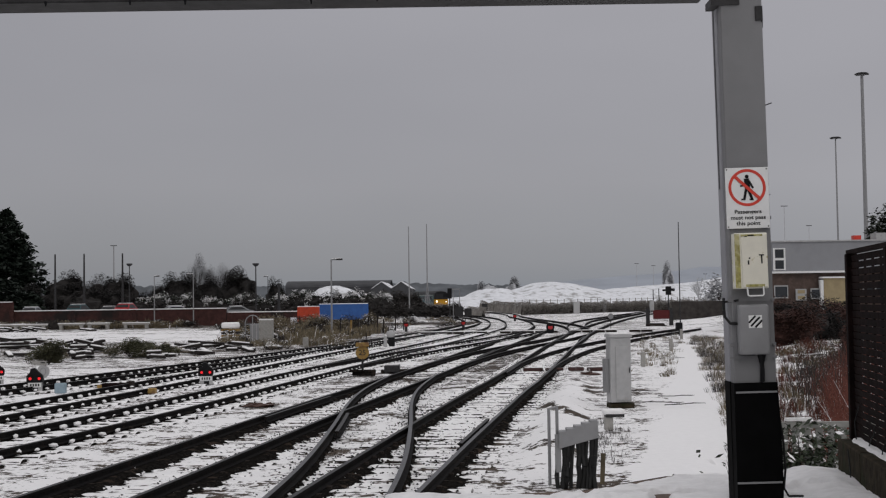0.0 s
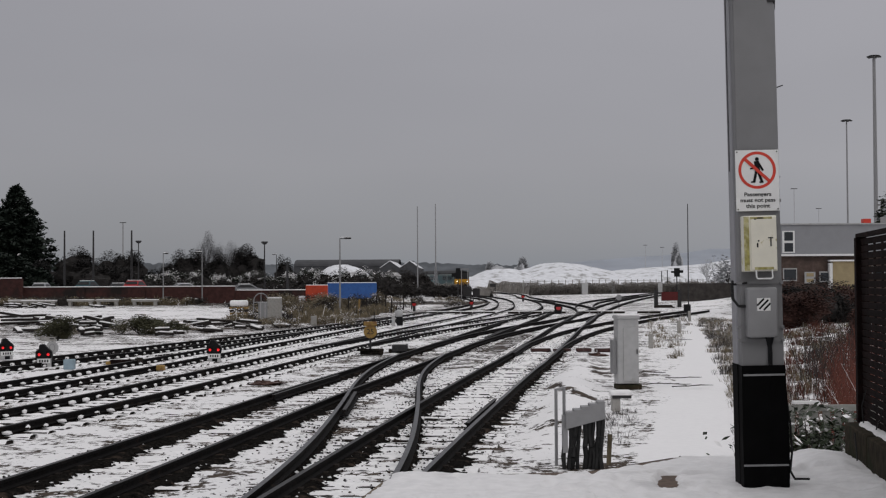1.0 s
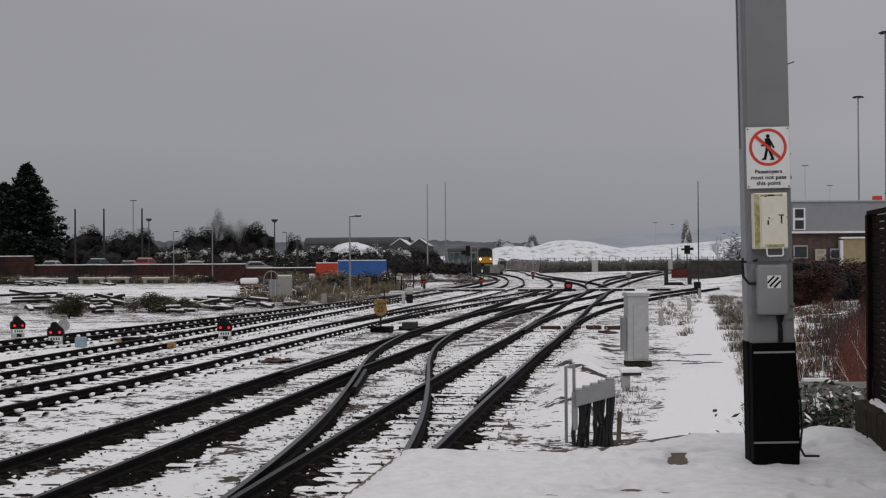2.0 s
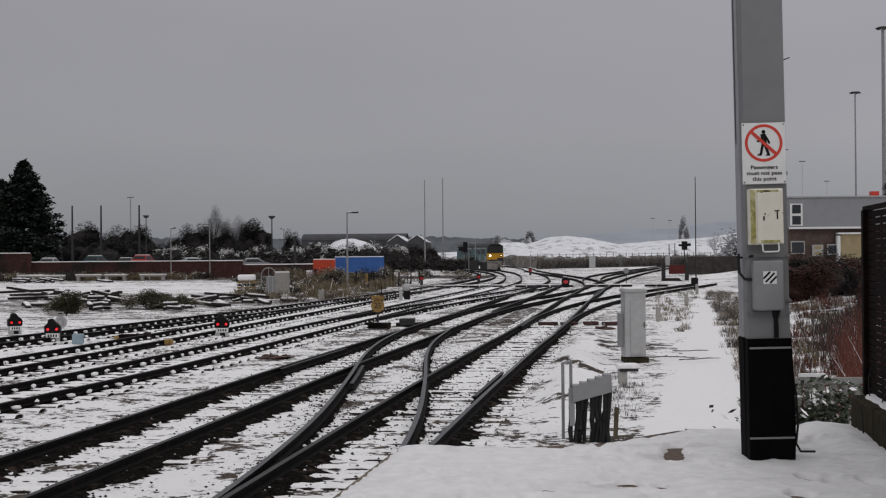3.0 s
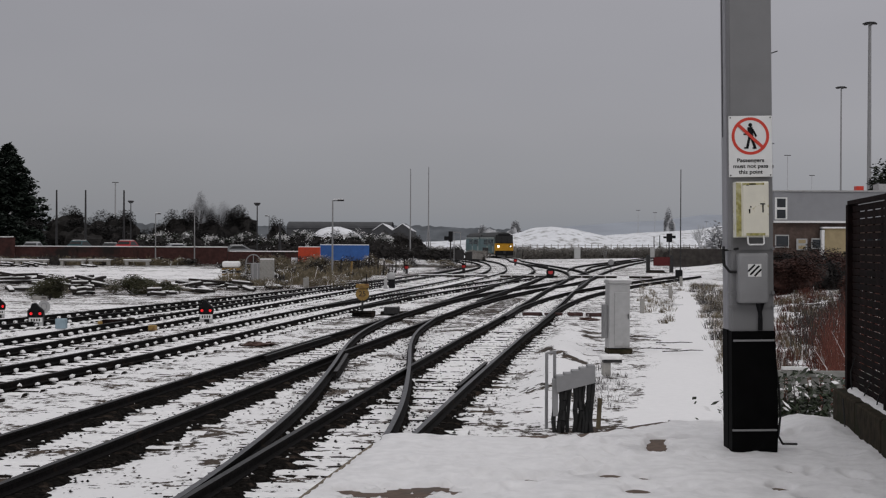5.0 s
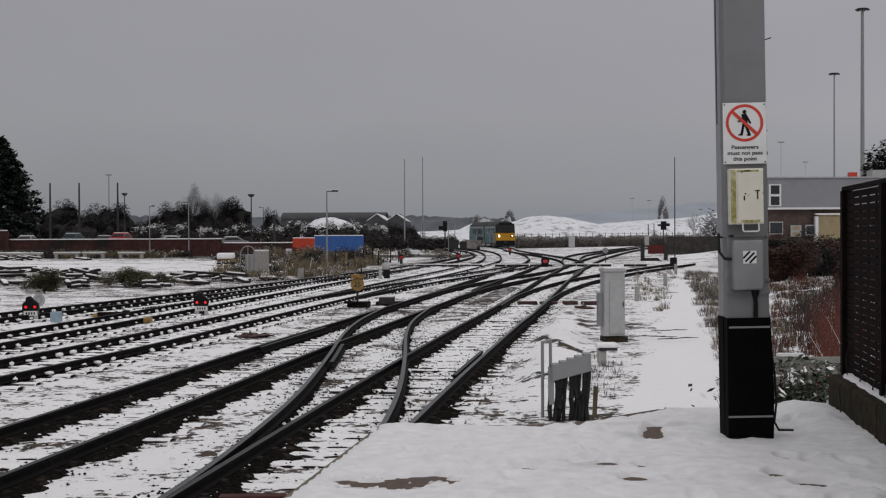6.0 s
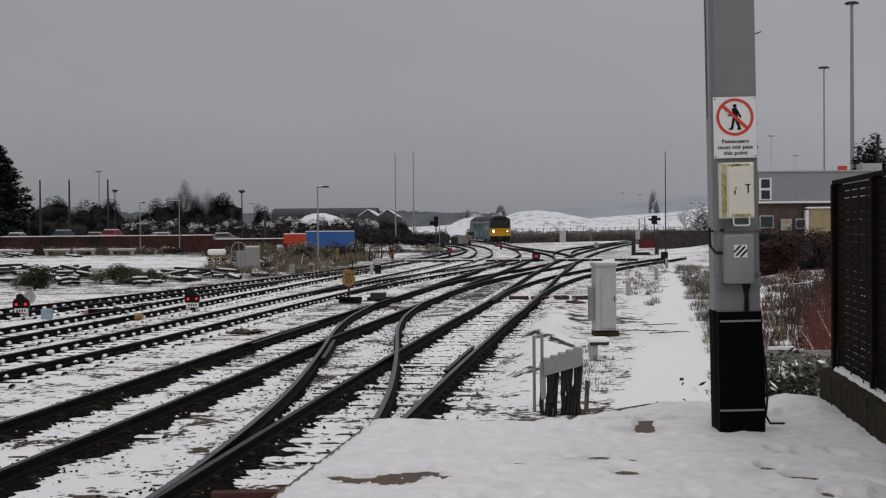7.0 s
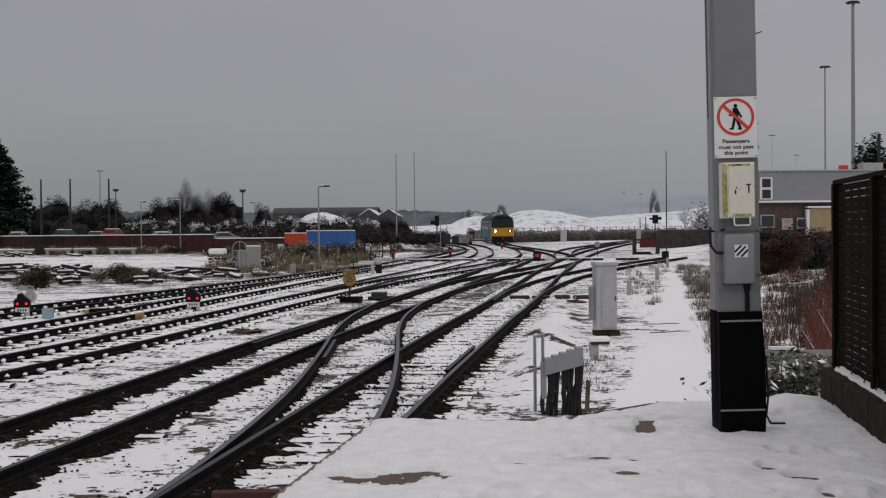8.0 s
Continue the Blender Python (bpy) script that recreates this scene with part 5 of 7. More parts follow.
# ---- lorry bodies beside the sidings ----
def container(x, y, heading, L, W, z0, z1, material, label):
    c = thing("container_body", pose(x, y, gz(y), 0, 0, heading), label, "container", "container bodies")
    h = z1 - z0
    bm = bmesh.new()
    box(bm, (0, 0, z0 + h / 2), (L, W, h))
    bevel(bm, 0.03, 1)
    part("body", bm, material, c)
    n = int(L / 0.55)
    for i in range(n):
        bm = bmesh.new()
        box(bm, (-L / 2 + (i + 0.5) * L / n, -W / 2 - 0.02, z0 + h / 2), (0.06, 0.05, h * 0.94))
        part("rib", bm, material, c)
    bm = bmesh.new()
    box(bm, (0, 0, z1 + 0.04), (L * 0.99, W * 0.98, 0.1))
    bevel(bm, 0.03, 1)
    part("roof_snow", bm, SNOW, c, "snow on the roof")
    bm = bmesh.new()
    box(bm, (0, 0, z0 / 2), (L * 0.9, W * 0.7, z0))
    part("chassis", bm, BLACK, c)
    return c


container(-15.8, 138, 4, 2.3, 2.2, 0.25, 1.85, REDPAINT, "bright red container body with snow on top")
container(-12.75, 146, 8, 5.5, 2.3, 0.3, 2.05, BLUEPAINT, "blue curtain-sided container body with snow on top")


# ---- yard clutter on the far side of the sidings ----
def timber_stack(x, y, n, L, seed, label):
    rng = random.Random(seed)
    s = thing("timber_stack", pose(x, y, gz(y) + 0.02), label, "timber", "timber stacks")
    for i in range(n):
        layer = i // 3
        z = 0.07 + layer * 0.19
        a = rng.uniform(-12, 12) if rng.random() < 0.4 else rng.uniform(-75, 75)
        c = (rng.uniform(-0.6, 0.6), (i % 3) * 0.42 - 0.42 + rng.uniform(-0.05, 0.05), z)
        l = L * rng.uniform(0.35, 1.05)
        bm = bmesh.new()
        tilt = rng.uniform(-12, 12)
        box(bm, c, (l, 0.24, 0.13), a, ry=tilt)
        part("timber", bm, WOOD, s)
        if rng.random() < 0.8:
            bm = bmesh.new()
            box(bm, (c[0], c[1], z + 0.095), (l * rng.uniform(0.6, 0.97), 0.25, 0.075), a, ry=tilt)
            bevel(bm, 0.03, 1)
            part("snow", bm, SNOW, s)


timber_stack(-26.8, 78, 8, 4.6, 1, "low stack of dark old sleepers with snow on top")
timber_stack(-23.2, 74, 7, 2.4, 2, "few dark timbers lying under snow")
timber_stack(-22.2, 79, 3, 1.9, 12, "dark timbers beyond the first stack")
timber_stack(-20.6, 71.5, 9, 2.0, 3, "loose dark timbers heaped in the snow")
timber_stack(-19.4, 66, 7, 1.2, 4, "few broken timbers lying in the snow")
timber_stack(-18.2, 62, 7, 1.0, 14, "short broken timbers lying in the snow")
timber_stack(-17.2, 73, 3, 2.2, 9, "dark timbers half buried in snow")
timber_stack(-43.0, 123, 6, 2.6, 41, "low pile of slabs under snow before the wall")
timber_stack(-40.2, 121.5, 6, 2.4, 42, "low pile of slabs under snow before the wall")
timber_stack(-34.6, 122, 2, 1.6, 43, "few slabs under snow before the wall")
for x, y, n, l, sd in ((-13.2, 66, 3, 1.8, 61), (-11.6, 68.5, 3, 1.6, 62), (-16.6, 68, 4, 2.4, 63), (-12.4, 72.5, 4, 2.8, 64), (-10.4, 71, 3, 1.4, 65), (-20.2, 68, 4, 1.6, 66), (-14.8, 75, 4, 3.0, 67), (-18.6, 76, 3, 2.6, 68), (-22.6, 66.5, 3, 1.8, 69)):
    timber_stack(x, y, n, l, sd, "loose weathered planks scattered in the snow")
timber_stack(-14.6, 69, 5, 2.2, 6, "scattered timbers lying in the snow")
timber_stack(-14.2, 62, 4, 1.2, 16, "scattered thin timbers lying in the snow")
SHRUB = mat("olive_green_shrub", (0.082, 0.080, 0.046), 0.85, vary=0.45, scale=3, bump=0)
bush("low_shrub", -16.2, 64.0, (1.7, 0.9, 0.95), 12000, 0.04, SHRUB, "low straggling olive-green shrub by the timbers", 31, 0.006)
bush("low_shrub", -15.2, 65.0, (1.3, 0.7, 0.7), 6000, 0.04, SHRUB, "low straggling olive-green shrub by the timbers", 33, 0.006)
bush("low_shrub", -18.4, 58.0, (1.1, 0.6, 1.05), 8000, 0.04, SHRUB, "olive-green shrub in front of the timbers", 32, 0.006)
bush("low_shrub", -19.2, 60.0, (0.9, 0.6, 0.7), 6000, 0.04, SHRUB, "low dark shrub in front of the timbers", 36, 0.006)
rngs = random.Random(77)
for i in range(22):
    bush("weed_tuft", -19 + i * 0.6 + rngs.uniform(-0.6, 0.6), 62 + rngs.uniform(-4, 10) + i * 0.6, (0.7, 0.5, 0.45), 330, 0.04, (STRAW, OLIVE)[i % 2], "tuft of dead weeds in the snow", rngs.randint(0, 9999), 0.12, "weeds", "weed tufts")


def bench_beam(x, y, L, label):
    b = thing("concrete_beam", pose(x, y, gz(y)), label, "beam", "concrete beams")
    for s in (-0.4, 0.4):
        bm = bmesh.new()
        box(bm, (s * L, 0, 0.2), (0.3, 0.4, 0.5))
        part("block", bm, CONCRETE, b)
    bm = bmesh.new()
    box(bm, (0, 0, 0.5), (L, 0.45, 0.16))
    part("lintel", bm, CONCRETE, b)
    bm = bmesh.new()
    box(bm, (0, 0, 0.61), (L * 1.02, 0.5, 0.08))
    bevel(bm, 0.03, 1)
    part("snow", bm, SNOW, b)


for x, y, L in ((-41.8, 126, 3.4), (-38.3, 128, 2.6), (-35.6, 128, 2.2), (-31.6, 127, 2.6), (-44.2, 128, 2.6)):
    bench_beam(x, y, L, "low concrete beam on blocks with snow")


def pallets(x, y):
    p = thing("pallet_stack", pose(x, y, gz(y)), "stack of pale pallets under a snow-covered sack", "pallets")
    for k in range(4):
        bm = bmesh.new()
        for j in (-0.5, 0, 0.5):
            box(bm, (j, 0, 0.06 + k * 0.19), (0.12, 1.0, 0.09))
        for j in range(6):
            box(bm, (0, -0.42 + j * 0.17, 0.13 + k * 0.19), (1.2, 0.11, 0.035))
        part("pallet", bm, YELLOW if k % 2 else WOOD, p, "weathered yellowish pallet")
    bm = bmesh.new()
    box(bm, (0, 0, 0.98), (1.15, 0.95, 0.42))
    bevel(bm, 0.13, 3)
    smooth(part("sack", bm, SNOW, p, "bulging white sack"))


pallets(-15.6, 89)


def grey_crates():
    g = thing("grey_crate", pose(-12.5, 82, gz(82)), "pale grey crate standing in weeds", "crate", "grey crates")
    bm = bmesh.new()
    box(bm, (0, 0, 0.6), (1.15, 0.9, 1.2))
    bevel(bm, 0.03, 1)
    part("case", bm, GREYBOX, g)
    for i in range(4):
        bm = bmesh.new()
        box(bm, (-0.42 + i * 0.28, -0.46, 0.6), (0.05, 0.04, 1.1))
        part("rib", bm, CABINET, g)
    g2 = thing("grey_crate", pose(-11.5, 78, gz(78)), "tall pale concrete block standing in weeds", "crate", "grey crates")
    bm = bmesh.new()
    box(bm, (0, 0, 0.75), (0.8, 0.7, 1.5))
    bevel(bm, 0.03, 1)
    part("case", bm, CONCRETE, g2)
    bm = bmesh.new()
    box(bm, (0, 0, 1.53), (0.78, 0.68, 0.07))
    part("snow", bm, SNOW, g2)
    g3 = thing("concrete_stub", pose(-8.6, 73.5, gz(73)), "short grey concrete stub", "post")
    bm = bmesh.new()
    box(bm, (0, 0, 0.27), (0.3, 0.3, 0.55))
    bevel(bm, 0.02, 1)
    part("block", bm, CONCRETE, g3)
    w = thing("hoop_frame", pose(-13.6, 86, gz(86)), "grey bent hoop frame behind the crates", "frame")
    bm = bmesh.new()
    pts = [(-0.5 + 0.5 * (1 - math.cos(a)), 0, 1.15 + 0.55 * math.sin(a)) for a in [math.pi * k / 8 for k in range(9)]]
    tube(bm, [(-0.5, 0, 0)] + pts + [(0.5, 0, 0)], 0.035)
    tube(bm, [(-0.5, 0, 1.1), (0.5, 0, 1.1)], 0.03)
    tube(bm, [(0, 0, 0.6), (0, 0, 1.7)], 0.03)
    part("hoop", bm, GREYBOX, w)
    y = thing("yellow_post", pose(-8.0, 98, gz(98)), "thin yellow marker post in the snow", "post")
    bm = bmesh.new()
    box(bm, (0, 0, 0.5), (0.14, 0.14, 1.1), ry=2)
    part("stake", bm, YELLOW, y)
    for k, (x, yy) in enumerate(((-7.4, 97), (-6.9, 101), (-6.3, 103), (-5.6, 99), (-9, 100), (-5.0, 106), (-4.4, 108))):
        f = thing("fence_stake", pose(x, yy, gz(yy)), "weathered fence stake beside the siding", "post", "fence stakes")
        bm = bmesh.new()
        rod(bm, (0, 0, 0), (0.03, 0, 1.1 + 0.12 * (k % 3)), 0.06, 0.05, 6)
        part("stake", bm, WOOD, f)


grey_crates()


# ---- signals and signs among the tracks ----
def dwarf_signal(x, y, lit, label, heading=0.0, k=1.0):
    s = thing("dwarf_signal", pose(x, y, gz(y), 0, 0, heading) @ Matrix.Diagonal((k, k, k, 1)), label, "signal", "dwarf signals")
    bm = bmesh.new()
    box(bm, (0, 0, 0.14), (0.40, 0.26, 0.28))
    bevel(bm, 0.01, 1)
    part("base", bm, CABINET, s, "pale grey base box")
    # no opening here: a black patch paints the shade between the feet
    bm = bmesh.new()
    box(bm, (0.02, -0.133, 0.065), (0.16, 0.01, 0.11))
    part("leg_gap_shade", bm, BLACK, s, "black patch for the shade under the base")
    bm = bmesh.new()
    box(bm, (0, -0.137, 0.205), (0.37, 0.012, 0.13))
    plate = part("plate", bm, WHITE, s, "white identification plate")
    for px in (-0.11, -0.035, 0.04, 0.115):
        bm = bmesh.new()
        box(bm, (px, -0.1455, 0.205), (0.045, 0.006, 0.075))
        part("bar", bm, DARKSTEEL, plate)
    bm = bmesh.new()
    pr = [(-0.24, 0.28), (-0.24, 0.50), (-0.15, 0.56), (-0.12, 0.70), (0.0, 0.72), (0.10, 0.60), (0.20, 0.52), (0.24, 0.46), (0.22, 0.28)]
    f0 = [bm.verts.new((px, -0.14, pz)) for px, pz in pr]
    f1 = [bm.verts.new((px, 0.14, pz)) for px, pz in pr]
    bm.faces.new(f0)
    bm.faces.new(f1[::-1])
    for i in range(len(pr)):
        j = (i + 1) % len(pr)
        bm.faces.new((f0[i], f0[j], f1[j], f1[i]))
    bmesh.ops.recalc_face_normals(bm, faces=bm.faces[:])
    bevel(bm, 0.02, 1)
    part("head", bm, BLACK, s, "black rounded signal head")
    for px in (-0.13, 0.13):
        hood = bmesh.new()
        n = 10
        a0 = [hood.verts.new((px + 0.075 * math.cos(math.pi * i / n), -0.14, 0.40 + 0.075 * math.sin(math.pi * i / n))) for i in range(n + 1)]
        a1 = [hood.verts.new((px + 0.075 * math.cos(math.pi * i / n), -0.24, 0.40 + 0.075 * math.sin(math.pi * i / n))) for i in range(n + 1)]
        for i in range(n):
            hood.faces.new((a0[i], a0[i + 1], a1[i + 1], a1[i]))
        h = part("hood", hood, BLACK, s)
        bm = bmesh.new()
        rod(bm, (px, -0.138, 0.40), (px, -0.160, 0.40), 0.044, 0.038, 14)
        part("lens", bm, REDLAMP if lit else GLASS, s, "lit red lens" if lit else "dark lens")
    return s


dwarf_signal(-8.02, 41.2, True, "black dwarf signal showing two red lights", 8)
dwarf_signal(-12.75, 38.9, True, "black dwarf signal showing two red lights", 12)
dwarf_signal(-15.45, 43.2, True, "black dwarf signal dimly lit red", 30)


def disc_signal(x, y, d, label):
    s = thing("disc_signal", pose(x, y, gz(y)), label, "signal", "red disc signals")
    bm = bmesh.new()
    box(bm, (0, 0, 0.2), (0.22, 0.2, 0.4))
    part("base", bm, DARKSTEEL, s)
    bm = bmesh.new()
    rod(bm, (0, -0.05, 0.4 + d / 2), (0, 0.06, 0.4 + d / 2), d / 2 + 0.03, d / 2 + 0.03, 18)
    part("backplate", bm, BLACK, s)
    bm = bmesh.new()
    rod(bm, (0, -0.05, 0.4 + d / 2), (0, -0.075, 0.4 + d / 2), d / 2, d / 2, 18)
    part("disc", bm, REDDISC, s, "bright red disc")
    bm = bmesh.new()
    box(bm, (0, -0.07, 0.4 + d * 0.92), (d * 1.05, 0.16, d * 0.34))
    bevel(bm, 0.03, 1)
    part("hood", bm, BLACK, s)
    bm = bmesh.new()
    box(bm, (0, -0.085, 0.4 + d / 2), (d * 0.8, 0.012, d * 0.16))
    part("bar", bm, RED, s)


for x, y, d in ((-4.0, 103, 0.31), (0.6, 107, 0.31), (6.3, 138, 0.33)):
    disc_signal(x, y, d, "small red disc signal between the tracks")


def red_box_signal():
    s = thing("red_box_signal", pose(6.83, 93.6, gz(94)), "low black signal with round red face", "signal")
    bm = bmesh.new()
    box(bm, (0, 0, 0.16), (0.5, 0.4, 0.32))
    bevel(bm, 0.06, 2)
    rod(bm, (0, -0.12, 0.44), (0, 0.12, 0.44), 0.30, 0.30, 18)
    part("case", bm, BLACK, s)
    for px in (0.05,):
        bm = bmesh.new()
        rod(bm, (px - 0.05, -0.125, 0.42), (px - 0.05, -0.15, 0.43), 0.17, 0.17, 18)
        part("red_panel", bm, REDDISC, s, "bright red panel")


red_box_signal()


def speed_board():
    s = thing("speed_board", pose(-3.3, 45.2, 0), "round dull yellow speed board on a short post", "sign")
    bm = bmesh.new()
    rod(bm, (0, 0, 0.1), (0, 0, 0.6), 0.035)
    part("post", bm, DARKSTEEL, s)
    bm = bmesh.new()
    rod(bm, (0, -0.03, 0.80), (0, 0.0, 0.80), 0.235, 0.235, 28)
    part("disc", bm, YELLOW, s)
    bm = bmesh.new()
    box(bm, (0.0, 0, 1.08), (0.46, 0.20, 0.15))
    bevel(bm, 0.02, 1)
    part("lamp_box", bm, YELLOW, s)
    bm = bmesh.new()
    box(bm, (0.13, 0, 1.2), (0.12, 0.12, 0.1))
    rod(bm, (0.14, 0, 1.2), (0.14, 0, 1.5), 0.02)
    part("burner", bm, WOOD, s)
    text_part("number", "25", 0.26, pose(0.0, -0.034, 0.795, 90, 0, 0), s, DARKSTEEL)
    for k, (px, w) in enumerate(((-0.1, 0.5), (0.18, 0.55), (0.0, 0.95))):
        bm = bmesh.new()
        box(bm, (px, -0.05 * k, 0.1 + (0.06 if k == 2 else 0)), (w, 0.35, 0.20 if k < 2 else 0.06))
        bevel(bm, 0.02, 1)
        part("weight", bm, BALLAST, s, "dark base weight")
    p = thing("point_motor", pose(-2.35, 47.0, 0), "flat dark point motor beside the switch", "machine")
    bm = bmesh.new()
    box(bm, (0, 0, 0.14), (0.55, 0.9, 0.26))
    bevel(bm, 0.03, 1)
    part("case", bm, DARKSTEEL, p)
    bm = bmesh.new()
    box(bm, (0.1, -0.1, 0.05), (1.0, 0.4, 0.1))
    part("bed", bm, SLEEPER, p)
    bm = bmesh.new()
    box(bm, (0, 0.1, 0.285), (0.45, 0.6, 0.03))
    part("snow", bm, SNOW, p)


speed_board()


def capped_signal():
    s = thing("shunt_signal", pose(-3.7, 71.9, gz(72)), "black shunting signal with rounded pale cap", "signal")
    bm = bmesh.new()
    box(bm, (0.1, 0, 0.28), (0.34, 0.3, 0.5))
    bevel(bm, 0.03, 1)
    part("case", bm, BLACK, s)
    bm = bmesh.new()
    blob(bm, (0.05, 0, 0.70), (0.24, 0.2, 0.24), 2, 0.03)
    smooth(part("cap", bm, CABINET, s, "pale rounded cap"))
    bm = bmesh.new()
    box(bm, (-0.26, 0, 0.3), (0.18, 0.2, 0.6))
    part("side_box", bm, CABINET, s, "pale side box")


capped_signal()


def blue_box():
    b = thing("junction_box", pose(-11.7, 38.0, 0), "small pale blue junction box by the siding", "box")
    bm = bmesh.new()
    box(bm, (0, 0, 0.15), (0.30, 0.25, 0.30))
    bevel(bm, 0.02, 1)
    part("case", bm, mat("pale_blue_paint", (0.25, 0.33, 0.38), 0.6, vary=0.1), b)
    y = thing("yellow_box", pose(-8.75, 37.0, 0), "small dull yellow point box on the siding", "box")
    bm = bmesh.new()
    box(bm, (0, 0, 0.10), (0.22, 0.24, 0.16))
    bevel(bm, 0.02, 1)
    part("case", bm, YELLOW, y)


blue_box()


# ---- relay cases and signal post by the approach ----
def relay_group():
    for k, (x, y, w, h, z) in enumerate(((0.35, 143, 0.95, 1.5, 0), (1.35, 143.6, 0.8, 1.3, 0), (4.26, 190, 0.85, 1.5, 0))):
        r = thing("relay_case", pose(x, y, gz(y)), "dark relay case on legs beside the line", "cabinet", "relay cases")
        bm = bmesh.new()
        box(bm, (0, 0, 0.5 + h / 2 - 0.2), (w, 0.7, h - 0.4))
        bevel(bm, 0.03, 1)
        part("case", bm, DARKSTEEL, r)
        for sx in (-1, 1):
            bm = bmesh.new()
            box(bm, (sx * (w / 2 - 0.08), 0, 0.16), (0.1, 0.5, 0.34))
            part("leg", bm, DARKSTEEL, r)
    s = thing("colour_signal", pose(-0.7, 150, gz(150)), "black colour light signal on a post with ladder", "signal", "line signals")
    bm = bmesh.new()
    rod(bm, (0, 0, 0), (0, 0, 3.7), 0.08, 0.07)
    part("post", bm, DARKSTEEL, s)
    bm = bmesh.new()
    box(bm, (0, -0.15, 3.1), (0.5, 0.25, 1.2))
    box(bm, (-0.45, -0.1, 2.9), (0.6, 0.2, 0.45))
    bevel(bm, 0.03, 1)
    part("head", bm, BLACK, s)
    for sx in (0.4, 1.15):
        bm = bmesh.new()
        rod(bm, (sx, 0.2, 0), (sx, 0.2, 3.6), 0.05, 0.05, 6)
        part("upright", bm, GREYBOX, s)
    bm = bmesh.new()
    box(bm, (0.6, 0.2, 3.6), (1.3, 0.12, 0.1))
    part("cross_bar", bm, GREYBOX, s)
    q = thing("colour_signal", pose(27.2, 165, gz(165)), "black colour light signal before the dark wall", "signal", "line signals")
    bm = bmesh.new()
    rod(bm, (0, 0, 0), (0, 0, 3.4), 0.08, 0.07)
    part("post", bm, DARKSTEEL, q)
    bm = bmesh.new()
    box(bm, (0, -0.15, 3.1), (0.7, 0.3, 1.1))
    box(bm, (0.55, -0.15, 3.2), (0.5, 0.25, 0.35))
    box(bm, (-0.5, -0.15, 3.15), (0.5, 0.25, 0.25))
    box(bm, (-1.2, 0, 2.6), (0.1, 0.1, 1.6))
    bevel(bm, 0.03, 1)
    part("head", bm, BLACK, q)


relay_group()


def far_fence():
    f = thing("far_fence", pose(0, 0, 0), "thin pale post and wire fence below the heap", "fence")
    for i in range(34):
        x = 9 + i * 1.15
        y = 196 + i * 0.95
        bm = bmesh.new()
        box(bm, (x, y, gz(y) + 1.05), (0.12, 0.12, 2.1))
        part("post", bm, CONCRETE, f)
    for z in (1.9, 1.2):
        bm = bmesh.new()
        tube(bm, [(9, 196, gz(196) + z), (47, 227.4, gz(227) + z)], 0.03, 4)
        part("wire", bm, GREYBOX, f)
    for x, y in ((17.6, 188), (22.4, 196)):
        c = thing("trackside_cabinet", pose(x, y, gz(y)), "pale grey trackside cabinet before the brush", "cabinet", "far cabinets")
        bm = bmesh.new()
        box(bm, (0, 0, 0.85), (0.9, 0.6, 1.7))
        bevel(bm, 0.03, 1)
        part("case", bm, CABINET, c)


far_fence()


def dark_wall():
    w = thing("dark_retaining_wall", pose(22.6, 135, gz(135)), "long dark brown wall behind the path", "wall")
    for i in range(8):
        bm = bmesh.new()
        box(bm, (1.6 + i * 3.2, 0.25 * i, 0.94), (3.18, 0.3, 1.90))
        part("panel", bm, TWIG, w, "dark timber panel")
    b = thing("stop_barrier", pose(17.5, 111, gz(111)), "dark buffer stop with red board", "barrier")
    for sx in (-1, 1):
        bm = bmesh.new()
        box(bm, (sx * 1.0, 0, 0.75), (0.30, 0.4, 1.5))
        part("post", bm, DARKSTEEL, b)
    bm = bmesh.new()
    box(bm, (0.2, -0.1, 0.95), (1.5, 0.12, 0.75))
    part("board", bm, mat("faded_red", (0.10, 0.015, 0.015), 0.7, vary=0.2), b, "faded red board")
    bm = bmesh.new()
    box(bm, (-0.65, -0.05, 1.75), (0.35, 0.3, 0.9))
    part("lamp_case", bm, CABINET, b, "pale lamp case")
    bm = bmesh.new()
    rod(bm, (-0.5, 0, 1.5), (-0.5, 0, 3.1), 0.04)
    part("rod", bm, DARKSTEEL, b)
    bm = bmesh.new()
    blob(bm, (-0.4, -0.6, 0.0), (0.9, 0.5, 0.22), 2, 0.3)
    part("earth", bm, SLEEPER, b, "heaped dark earth")
    d = thing("marker_disc", pose(12.35, 103, gz(103)), "round grey marker disc on a thin post", "sign")
    bm = bmesh.new()
    rod(bm, (0, 0, 0), (0, 0, 0.8), 0.03)
    part("post", bm, DARKSTEEL, d)
    bm = bmesh.new()
    rod(bm, (0, -0.03, 1.0), (0, 0.03, 1.0), 0.23, 0.23, 20)
    part("disc", bm, GREYBOX, d)
    k = thing("black_lamp_box", pose(14.5, 84, gz(84)), "small black lamp box on a stake", "box")
    bm = bmesh.new()
    rod(bm, (0, 0, 0), (0, 0, 0.5), 0.04)
    part("stake", bm, DARKSTEEL, k)
    bm = bmesh.new()
    box(bm, (0, 0, 0.62), (0.42, 0.35, 0.48))
    bevel(bm, 0.04, 1)
    part("case", bm, BLACK, k)
    for x, y, h in ((7.0, 48.5, 0.55), (10.3, 62, 0.6), (13.6, 78, 0.6)):
        s = thing("concrete_marker", pose(x, y, gz(y)), "short grey marker post beside the path", "post", "marker posts")
        bm = bmesh.new()
        box(bm, (0, 0, h / 2), (0.16, 0.16, h))
        bevel(bm, 0.015, 1)
        part("post", bm, CONCRETE, s)


dark_wall()


